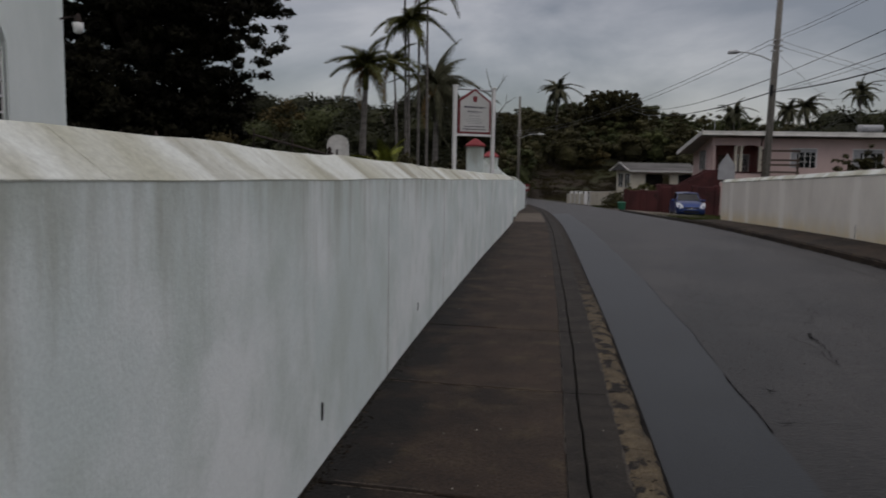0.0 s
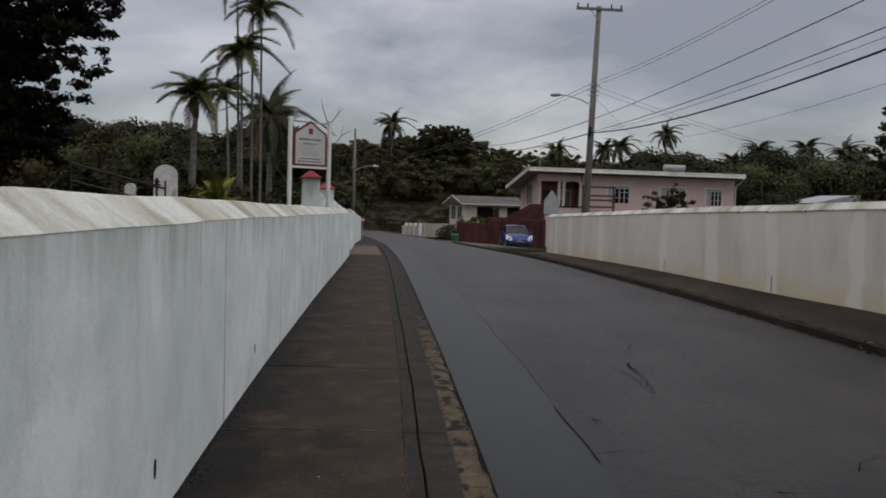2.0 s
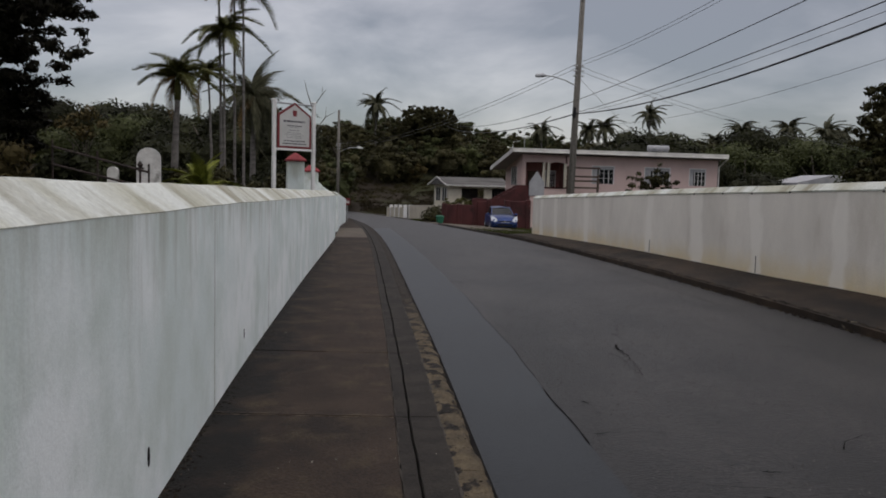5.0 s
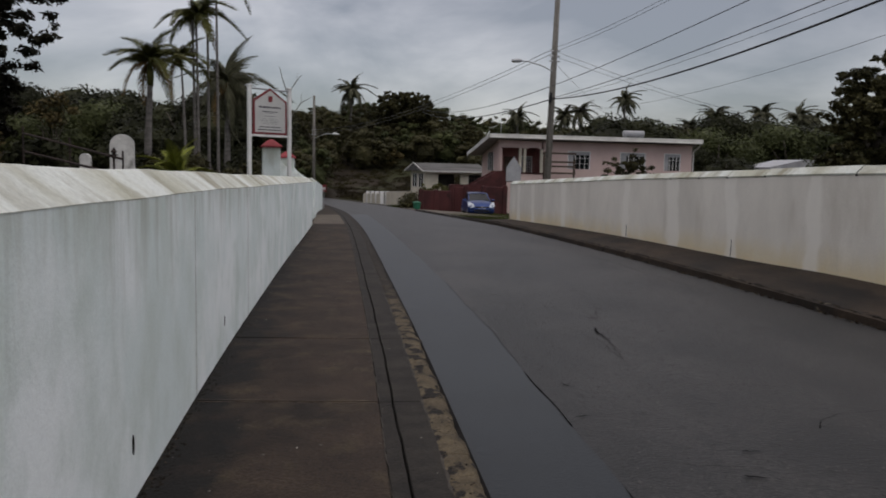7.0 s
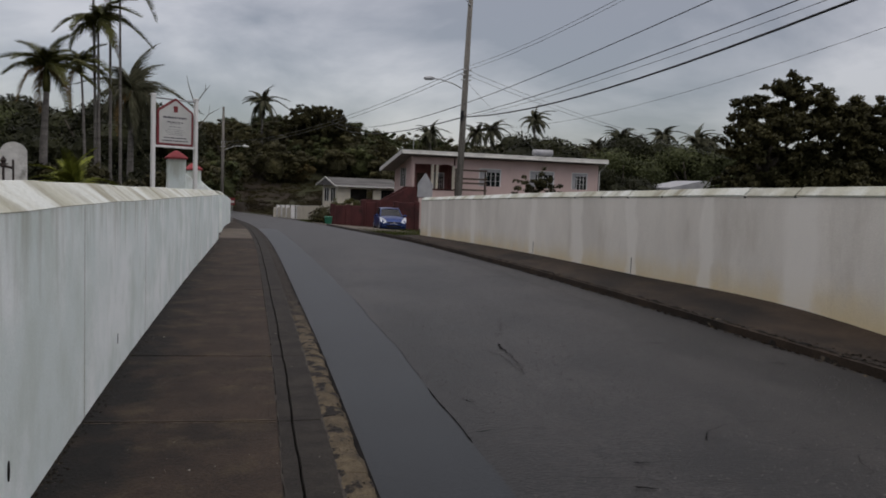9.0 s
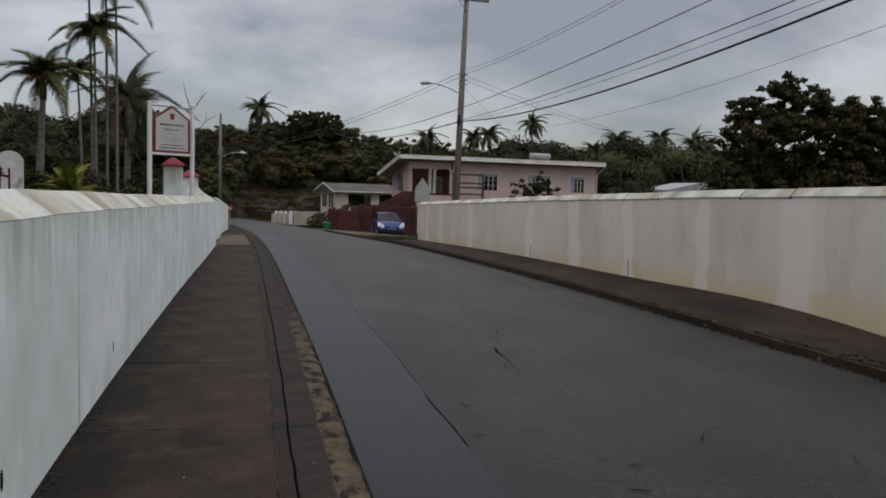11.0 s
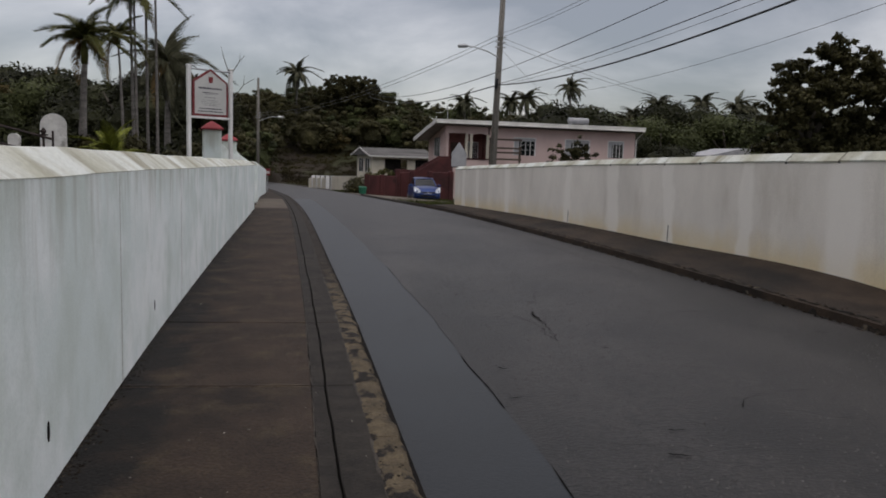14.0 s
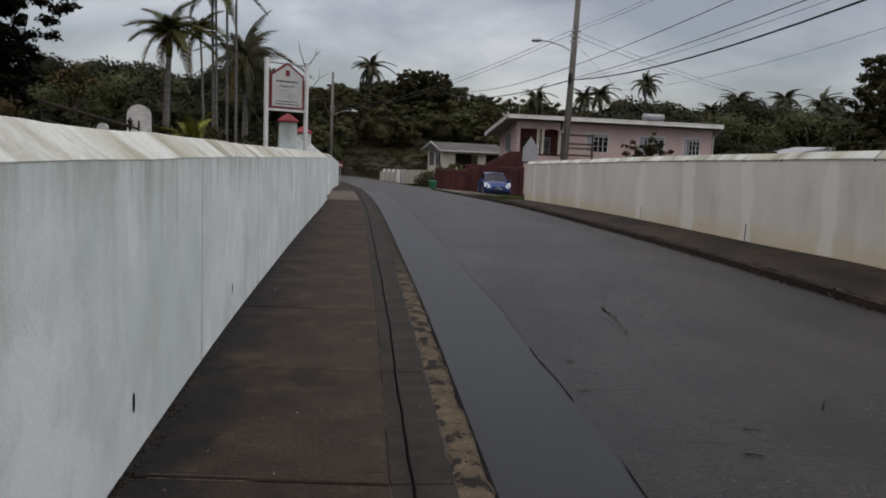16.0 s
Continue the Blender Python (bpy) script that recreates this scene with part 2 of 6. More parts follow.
M_CRACK = material("dark_road_crack", (0.004, 0.004, 0.004), (0.011, 0.010, 0.010), 1.0, 8, 60, 0.2, spec=0.05)
M_GROUND = material("rough_grass_and_earth", (0.016, 0.012, 0.007), (0.036, 0.026, 0.015), 0.95, 0.3, 3.0, 0.6, contrast=(0.3, 0.7),
                    stain=(0.034, 0.036, 0.013), stain_scale=0.10, stain_range=(0.46, 0.62), fine_amount=0.5, bump_dist=0.2)
M_DRIVE = material("dusty_driveway", (0.09, 0.076, 0.06), (0.14, 0.12, 0.095), 0.92, 0.8, 25, 0.5, fine_amount=0.25)
M_LEAF = material("dark_green_leaves", (0.0275, 0.026, 0.013), (0.0707, 0.065, 0.0276), 0.6, 0.35, 3.0, 0, contrast=(0.3, 0.7), island=0.4, fine_amount=0.25, spec=0.08)
M_LEAF_MID = material("mid_green_leaves", (0.0266, 0.0328, 0.014), (0.0707, 0.078, 0.0296), 0.6, 0.16, 2.0, 0, contrast=(0.3, 0.7), island=0.45, fine_amount=0.25, spec=0.08)
M_LEAF_DARK = material("blackish_green_leaves", (0.0106, 0.0117, 0.0059), (0.0329, 0.0352, 0.0156), 0.65, 0.5, 4.0, 0, island=0.45, fine_amount=0.25, spec=0.08)
M_LEAF_PALE = material("pale_yellowish_leaves", (0.040, 0.042, 0.014), (0.095, 0.090, 0.030), 0.6, 0.6, 4.0, 0, island=0.5, fine_amount=0.25, spec=0.08)
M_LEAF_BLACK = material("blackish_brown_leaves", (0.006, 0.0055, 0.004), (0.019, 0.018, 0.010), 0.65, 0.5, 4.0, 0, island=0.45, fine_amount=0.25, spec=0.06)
M_LEAF_OLIVE = material("dull_olive_brown_leaves", (0.019, 0.0196, 0.0081), (0.0612, 0.0554, 0.023), 0.6, 0.5, 4.0, 0, contrast=(0.3, 0.7), island=0.5, fine_amount=0.25, spec=0.08)
M_LEAF_BROWN = material("brownish_green_leaves", (0.0341, 0.0278, 0.0114), (0.0881, 0.0683, 0.0278), 0.65, 0.4, 3.0, 0, island=0.4, fine_amount=0.25, spec=0.08)
M_FROND = material("green_palm_frond", (0.0369, 0.0432, 0.0135), (0.1205, 0.1188, 0.0405), 0.55, 0.8, 6, 0, island=0.3, fine_amount=0.2, spec=0.08)
M_FROND_GREY = material("greyish_palm_frond", (0.0348, 0.0377, 0.0221), (0.1138, 0.1105, 0.0676), 0.6, 0.8, 6, 0, island=0.3, fine_amount=0.2, spec=0.08)
M_FROND_DRY = material("dry_brown_palm_frond", (0.085, 0.055, 0.022), (0.16, 0.11, 0.05), 0.8, 0.8, 6, 0, island=0.3, fine_amount=0.2, spec=0.08)
M_YELLOW_LEAF = material("yellow_green_frond", (0.075, 0.092, 0.016), (0.21, 0.225, 0.038), 0.6, 1.2, 6, 0, island=0.3, fine_amount=0.2, spec=0.08)
M_BARK = material("grey_brown_bark", (0.05, 0.042, 0.033), (0.11, 0.095, 0.078), 0.95, 1.5, 12, 0.6, (3, 3, 0.6), bump_dist=0.03)
M_PALM_BARK = material("pale_grey_palm_bark", (0.10, 0.092, 0.085), (0.20, 0.185, 0.17), 0.9, 1.2, 14, 0.4, (1, 1, 4), bump_dist=0.02)
M_DEAD = material("bare_grey_branch", (0.12, 0.11, 0.10), (0.20, 0.19, 0.17), 0.9, 2, 20, 0.2)
M_POLE = material("weathered_pole_timber", (0.12, 0.112, 0.098), (0.22, 0.205, 0.18), 0.9, 1.2, 12, 0.5, (6, 6, 0.3), bump_dist=0.01)
M_WIRE = material("black_cable", (0.015, 0.015, 0.017), (0.03, 0.03, 0.032), 0.6, 4, 20, 0)
M_WIRE_THIN = material("grey_wire", (0.06, 0.06, 0.065), (0.10, 0.10, 0.105), 0.5, 4, 20, 0)
M_METAL = material("dull_grey_metal", (0.32, 0.33, 0.34), (0.45, 0.46, 0.47), 0.5, 3, 30, 0.1, metal=0.6, fine_amount=0.08)
M_IRON = material("rusty_black_iron", (0.018, 0.013, 0.012), (0.045, 0.030, 0.024), 0.8, 8, 40, 0.4)
M_PAINT_WHITE = material("aged_white_paint", (0.62, 0.62, 0.60), (0.78, 0.78, 0.76), 0.6, 2.0, 30, 0.1, (1, 1, 0.4), fine_amount=0.06)
M_CHURCH = material("pale_greenish_white_render", (0.74, 0.80, 0.77), (0.84, 0.89, 0.865), 0.85, 0.9, 40, 0.15, (1, 1, 0.4), fine_amount=0.05)
M_BOARD = material("off_white_board", (0.46, 0.46, 0.44), (0.56, 0.555, 0.53), 0.6, 1.5, 30, 0.05, fine_amount=0.04)
M_RED = material("dark_red_paint", (0.14, 0.022, 0.026), (0.21, 0.036, 0.040), 0.6, 3, 30, 0.15, fine_amount=0.12)
M_CAP = material("weathered_red_cap", (0.20, 0.030, 0.036), (0.30, 0.055, 0.060), 0.7, 3, 30, 0.2, fine_amount=0.15)
M_INK = material("dark_lettering", (0.06, 0.055, 0.07), (0.10, 0.095, 0.11), 0.7, 3, 30, 0)
M_INK_GREY = material("grey_lettering", (0.14, 0.14, 0.15), (0.20, 0.20, 0.21), 0.7, 3, 30, 0)
M_STONE = material("lichened_white_headstone", (0.42, 0.41, 0.39), (0.66, 0.65, 0.62), 0.9, 3, 30, 0.4, stain=(0.16, 0.15, 0.13), stain_scale=2.5, fine_amount=0.15)
M_PINK = material("pale_pink_render", (0.565, 0.425, 0.39), (0.65, 0.50, 0.462), 0.85, 0.8, 30, 0.15, (1, 1, 0.5), fine_amount=0.05)
M_PINK_DEEP = material("deep_pink_render", (0.25, 0.115, 0.108), (0.33, 0.165, 0.155), 0.85, 1.0, 30, 0.15, fine_amount=0.06)
M_MAROON = material("maroon_wall_paint", (0.046, 0.015, 0.015), (0.085, 0.026, 0.025), 0.8, 1.4, 30, 0.25, (1, 1, 0.5), stain=(0.032, 0.014, 0.013), fine_amount=0.12)
M_CREAM = material("cream_render", (0.52, 0.48, 0.39), (0.64, 0.60, 0.49), 0.85, 1.0, 30, 0.15, fine_amount=0.06)
M_ROOF = material("grey_galvanised_roof", (0.20, 0.195, 0.185), (0.31, 0.30, 0.285), 0.6, 0.7, 20, 0.1, (0.4, 2, 1), metal=0.1, fine_amount=0.08)
M_FASCIA = material("white_fascia_board", (0.50, 0.49, 0.46), (0.66, 0.65, 0.61), 0.65, 1.5, 25, 0.1, fine_amount=0.05)
# dark colour that stands in for shade inside rooms and under the porch
M_ROOM_SHADE = material("indoor_shade_colour", (0.03, 0.028, 0.026), (0.06, 0.055, 0.05), 0.9, 1.0, 10, 0)
M_WOOD_DARK = material("weathered_dark_timber", (0.07, 0.05, 0.038), (0.13, 0.10, 0.078), 0.9, 2, 20, 0.3, (0.4, 4, 4))
M_CARPAINT = material("metallic_blue_car_paint", (0.010, 0.030, 0.125), (0.014, 0.042, 0.17), 0.28, 2, 200, 0, fine_amount=0.05, metal=0.35, spec=0.5)
M_TYRE = material("black_rubber", (0.012, 0.012, 0.012), (0.022, 0.022, 0.022), 0.85, 5, 40, 0.2)
M_BLACK = material("black_plastic", (0.012, 0.012, 0.013), (0.02, 0.02, 0.021), 0.5, 5, 40, 0)
M_CHROME = material("bright_chrome", (0.6, 0.6, 0.62), (0.7, 0.7, 0.72), 0.2, 5, 40, 0, metal=1.0, fine_amount=0.03)
M_HEADLIGHT = material("clear_headlight_lens", (0.62, 0.66, 0.70), (0.75, 0.79, 0.82), 0.15, 5, 40, 0, fine_amount=0.05, spec=0.6)
M_SIGN_BACK = material("grey_sign_back", (0.315, 0.32, 0.33), (0.42, 0.42, 0.43), 0.55, 2, 20, 0.05, metal=0.3, fine_amount=0.06)
M_ROOF_OLD = material("dull_old_sheet_roof", (0.075, 0.072, 0.068), (0.14, 0.136, 0.13), 0.85, 0.8, 20, 0.1, (0.4, 2, 1), fine_amount=0.15, spec=0.12)
M_GREEN_BIN = material("green_plastic", (0.02, 0.12, 0.07), (0.03, 0.16, 0.095), 0.5, 3, 30, 0.05)


def glass_material():
    m = bpy.data.materials.new("dark_window_glass")
    m.use_nodes = True
    b = m.node_tree.nodes["Principled BSDF"]
    b.inputs["Base Color"].default_value = (0.012, 0.014, 0.015, 1)
    b.inputs["Roughness"].default_value = 0.12
    b.inputs["Specular IOR Level"].default_value = 0.35
    return m


M_GLASS = glass_material()


# ---- building helpers ----
def thing(name, label, category, place=(0, 0, 0), turn=0.0, group="", kind=""):
    ob = new(name)
    ob.empty_display_size = 0.2
    ob.matrix_basis = pose(*place, 0, 0, turn)
    return tagged(ob, label, category, group, kind)


def mesh_object(name, verts, faces, mat, parent=None, label="", smooth=False):
    me = bpy.data.meshes.new(name)
    me.from_pydata([tuple(map(float, v)) for v in verts], [], [tuple(int(i) for i in f) for f in faces])
    me.materials.append(mat)
    if smooth:
        me.polygons.foreach_set("use_smooth", [True] * len(me.polygons))
    me.update()
    ob = new(name, me)
    if parent is not None:
        ob.parent = parent
    if label:
        ob["label"] = label
    return ob


def part(name, bm, mat, parent=None, label="", smooth=False):
    """Links a bmesh as one mesh object under a thing or under a part."""
    bmesh.ops.recalc_face_normals(bm, faces=bm.faces)
    me = bpy.data.meshes.new(name)
    bm.to_mesh(me)
    bm.free()
    me.materials.append(mat)
    if smooth:
        me.polygons.foreach_set("use_smooth", [True] * len(me.polygons))
    ob = new(name, me)
    if parent is not None:
        ob.parent = parent
    if label:
        ob["label"] = label
    return ob


def box(bm, x0, x1, y0, y1, z0, z1, bevel=0.0):
    vs = [bm.verts.new((x, y, z)) for z in (z0, z1) for y in (y0, y1) for x in (x0, x1)]
    fs = [bm.faces.new([vs[i] for i in f]) for f in ((0, 2, 3, 1), (4, 5, 7, 6), (0, 1, 5, 4), (2, 6, 7, 3), (0, 4, 6, 2), (1, 3, 7, 5))]
    if bevel:
        es = list({e for f in fs for e in f.edges})
        bmesh.ops.bevel(bm, geom=es, offset=bevel, segments=1, affect="EDGES", profile=0.5)
    return bm


def boxed(x0, x1, y0, y1, z0, z1, bevel=0.0):
    return box(bmesh.new(), x0, x1, y0, y1, z0, z1, bevel)


def prism(bm, outline, y0, y1):
    """An outline in x and z, drawn out from y0 to y1."""
    a = [bm.verts.new((x, y0, z)) for x, z in outline]
    b = [bm.verts.new((x, y1, z)) for x, z in outline]
    n = len(outline)
    bm.faces.new(a)
    bm.faces.new(b[::-1])
    for i in range(n):
        bm.faces.new((a[i], b[i], b[(i + 1) % n], a[(i + 1) % n]))
    return bm


def tube(bm, points, radii, sides=8):
    """A tapered tube through points."""
    rings = []
    pts = [Vector(p) for p in points]
    for i, p in enumerate(pts):
        d = (pts[min(i + 1, len(pts) - 1)] - pts[max(i - 1, 0)]).normalized()
        ref = Vector((1, 0, 0)) if abs(d.x) < 0.9 else Vector((0, 1, 0))
        u = d.cross(ref).normalized()
        v = d.cross(u)
        r = radii[i] if not isinstance(radii, (int, float)) else radii
        rings.append([bm.verts.new(p + r * (math.cos(a) * u + math.sin(a) * v)) for a in (2 * math.pi * k / sides for k in range(sides))])
    for a, b in zip(rings, rings[1:]):
        for k in range(sides):
            bm.faces.new((a[k], a[(k + 1) % sides], b[(k + 1) % sides], b[k]))
    bm.faces.new(rings[0][::-1])
    bm.faces.new(rings[-1])
    return bm


def curve(ys, vs):
    """A smooth function through a few stations."""
    ys, vs = np.array(ys, float), np.array(vs, float)
    slope = np.gradient(vs, ys)

    def at(y):
        y = float(y)
        if y <= ys[0]:
            return vs[0] + slope[0] * (y - ys[0])
        if y >= ys[-1]:
            return vs[-1] + slope[-1] * (y - ys[-1])
        i = int(np.searchsorted(ys, y)) - 1
        h = ys[i + 1] - ys[i]
        t = (y - ys[i]) / h
        return float((2 * t**3 - 3 * t**2 + 1) * vs[i] + (t**3 - 2 * t**2 + t) * h * slope[i] + (-2 * t**3 + 3 * t**2) * vs[i + 1] + (t**3 - t**2) * h * slope[i + 1])
    return at


def loft(name, ys, section, mat, parent=None, close=False, caps=False, smooth=False, label=""):
    """A strip along the road: section(y) gives (x, z) points across it."""
    rows = [section(y) for y in ys]
    n = len(rows[0])
    verts = [(x, y, z) for y, row in zip(ys, rows) for x, z in row]
    faces = []
    for j in range(len(ys) - 1):
        for i in range(n if close else n - 1):
            a, b = j * n + i, j * n + (i + 1) % n
            faces.append((a, b, b + n, a + n))
    if caps:
        faces.append(tuple(range(n))[::-1])
        faces.append(tuple((len(ys) - 1) * n + i for i in range(n)))
    ob = mesh_object(name, verts, faces, mat, parent, label, smooth)
    bm = bmesh.new()
    bm.from_mesh(ob.data)
    bmesh.ops.recalc_face_normals(bm, faces=bm.faces)
    bm.to_mesh(ob.data)
    bm.free()
    return ob


def spread(a, b, step):
    return list(np.linspace(a, b, max(2, int(round((b - a) / step)) + 1)))


# ---- the plan: lines along the road as functions of the distance ahead ----
WALL_L = curve([-12, 3.6, 5.3, 10.8, 23.2, 32, 41, 60], [-0.90, -0.86, -0.85, -0.765, -0.475, -0.46, -0.30, -0.3])
KERB_L = curve([-12, 3.6, 5.6, 7.6, 10.7, 14.3, 21.5, 32, 50, 70, 90, 120, 150], [0.63, 0.715, 0.762, 0.805, 0.85, 0.90, 0.955, 0.83, 0.25, -0.7, -2.2, -7, -16])
KERB_R = curve([-12, 6, 11, 18, 24, 34, 58, 80, 100, 125, 150], [5.25, 5.28, 5.30, 5.34, 5.30, 5.1, 4.7, 3.6, 2.0, -2, -10])
WALL_R = curve([-12, 6, 11.6, 15.7, 27.3], [6.35, 6.32, 6.27, 6.25, 6.37])
Z_LEFT = curve([-12, 0, 5, 11, 23, 31, 40, 55, 75, 95, 130, 160], [0.0, 0.0, 0.0, -0.07, -0.22, -0.38, -0.68, -1.22, -1.9, -2.5, -3.3, -3.6])
Z_RIGHT = curve([-12, 0, 6, 11, 18, 24, 31, 40, 55, 75, 95, 130, 160], [0.05, 0.08, 0.085, 0.06, -0.06, -0.19, -0.42, -0.72, -1.22, -1.9, -2.5, -3.3, -3.6])
BASE_R = curve([-12, 2, 5.6, 7.7, 11.6, 15.7, 27.3], [0.06, 0.06, 0.11, 0.24, 0.185, 0.12, -0.25])
TOP_L = curve([-12, 2.4, 4.4, 10.8, 23.2, 31, 41], [1.32, 1.31, 1.285, 1.19, 1.0, 0.86, 0.45])
TOP_R = curve([-12, 7.4, 8.86, 10.9, 12.85, 16.3, 20.6, 27.3], [1.95, 1.625, 1.60, 1.55, 1.50, 1.412, 1.275, 1.075])
SKYLINE = curve([-0.7, -0.34, -0.2, 0.0, 0.06, 0.11, 0.17, 0.25, 0.36, 0.48, 0.7, 1.2], [0.06, 0.062, 0.07, 0.088, 0.088, 0.094, 0.078, 0.076, 0.066, 0.060, 0.056, 0.055])


def smoothstep(a, b, v):
    t = min(1.0, max(0.0, (v - a) / (b - a)))
    return t * t * (3 - 2 * t)


def ground_z(x, y):
    """Height of the open ground."""
    zl, zr = Z_LEFT(min(y, 150)), Z_RIGHT(min(y, 150))
    left = zl + 0.75 * (1 - smoothstep(32, 50, y)) - 0.08
    right = zr - 0.12 - 0.35 * smoothstep(5, 12, x) * smoothstep(25, 45, y)
    xl, xr = KERB_L(min(y, 150)), KERB_R(min(y, 150))
    z = left if x < (xl + xr) / 2 else right
    d = max(y, 1.0)
    hill = 1.44 + SKYLINE(max(-0.7, min(1.2, x / d))) * 172 - 7.5
    return z + (hill - z) * smoothstep(105, 176, y) ** 1.15


ROAD_YS = spread(-12, 60, 1.5) + spread(63, 150, 3)


# ---- the ground sheet ----
def build_ground():
    ys = [-2500, -600, -200, -80, -40, -20] + spread(-12, 60, 2.0) + spread(64, 190, 4) + [210, 260, 400, 900, 2600]
    outs = [0.6, 1.6, 3, 5, 7, 9, 12, 15, 18, 22, 27, 33, 40, 48, 58, 70, 85, 100, 120, 145, 180, 250, 500, 1200, 2600]
    verts, n = [], 0
    for y in ys:
        yc = max(-12, min(150, y))
        wl = (WALL_L(min(yc, 41)) - 0.2) if yc < 45 else KERB_L(yc) - 1.3
        wr = WALL_R(yc) + 0.15 if yc < 27.3 else KERB_R(yc) + 0.35
        xl, xr = KERB_L(yc), KERB_R(yc)
        low_l, low_r = Z_LEFT(yc) - 0.35, Z_RIGHT(yc) - 0.35
        row = [(wl - o, ground_z(wl - o, y)) for o in outs[::-1]]
        beyond = smoothstep(150, 165, y)
        mid = []
        for x, z in ((wl, low_l), (xl, low_l), ((xl + xr) / 2, (low_l + low_r) / 2), (xr, low_r), (wr, low_r)):
            mid.append((x, z + (ground_z(x, y) - z) * beyond))
        row += mid + [(wr + o, ground_z(wr + o, y)) for o in outs]
        n = len(row)
        verts += [(x, y, z) for x, z in row]
    faces = [(j * n + i, j * n + i + 1, (j + 1) * n + i + 1, (j + 1) * n + i) for j in range(len(ys) - 1) for i in range(n - 1)]
    ob = mesh_object("ground", verts, faces, M_GROUND, None, "", True)
    tagged(ob, "rough grass and brown earth rising to a hill", "ground", kind="structure")


build_ground()


# ---- road ----
def road_point(y, f):
    """A point of the road's surface, f from the left kerb (0) to the right one (1)."""
    xl, xr = KERB_L(y), KERB_R(y)
    zl, zr = Z_LEFT(y) - 0.125, Z_RIGHT(y) - 0.085
    return xl + (xr - xl) * f, zl + (zr - zl) * f + 0.05 * math.sin(math.pi * f)


def road_z(x, y):
    f = (x - KERB_L(y)) / (KERB_R(y) - KERB_L(y))
    return road_point(y, f)[1]


road = loft("road", ROAD_YS, lambda y: [road_point(y, f) for f in np.linspace(-0.01, 1.01, 15)], M_ROAD, smooth=True)
tagged(road, "old grey asphalt road with cracks and a smooth trench patch", "road", kind="structure")


TRENCH = curve([-12, 3.7, 5.0, 7.4, 11.3, 16.6, 34], [1.20, 1.376, 1.425, 1.515, 1.60, 1.64, 1.62])


def trench_edge(y):
    return TRENCH(y) + 0.010 * math.sin(y * 1.9) + 0.006 * math.sin(y * 5.3)


patch_ys = spread(-12, 34, 0.4)
loft("trench_patch", patch_ys, lambda y: [(KERB_L(y) + 0.005 + (trench_edge(y) - KERB_L(y)) * f, road_z(KERB_L(y) + (trench_edge(y) - KERB_L(y)) * f, y) + 0.006) for f in (0, 0.33, 0.66, 1)],
     M_TRENCH, road, smooth=True, label="smooth bluish asphalt trench patch")


def ribbon(name, points, width, mat, parent, lift=0.009, label=""):
    """A thin crack that lies on the road."""
    pts = [Vector((x, y, 0)) for x, y in points]
    verts, faces = [], []
    for i, p in enumerate(pts):
        d = (pts[min(i + 1, len(pts) - 1)] - pts[max(i - 1, 0)]).normalized()
        side = Vector((-d.y, d.x, 0)) * width * (0.35 + random.random() * 0.9) * (0.3 if i in (0, len(pts) - 1) else 1)
        for q in (p - side, p + side):
            verts.append((q.x, q.y, road_z(q.x, q.y) + lift))
    for i in range(len(pts) - 1):
        faces.append((2 * i, 2 * i + 1, 2 * i + 3, 2 * i + 2))
    return mesh_object(name, verts, faces, mat, parent, label)


def jitter_line(a, b, steps, amount):
    out = []
    for i in range(steps + 1):
        t = i / steps
        w = amount * math.sin(math.pi * t)
        out.append((a[0] + (b[0] - a[0]) * t + random.uniform(-w, w), a[1] + (b[1] - a[1]) * t + random.uniform(-w, w)))
    return out


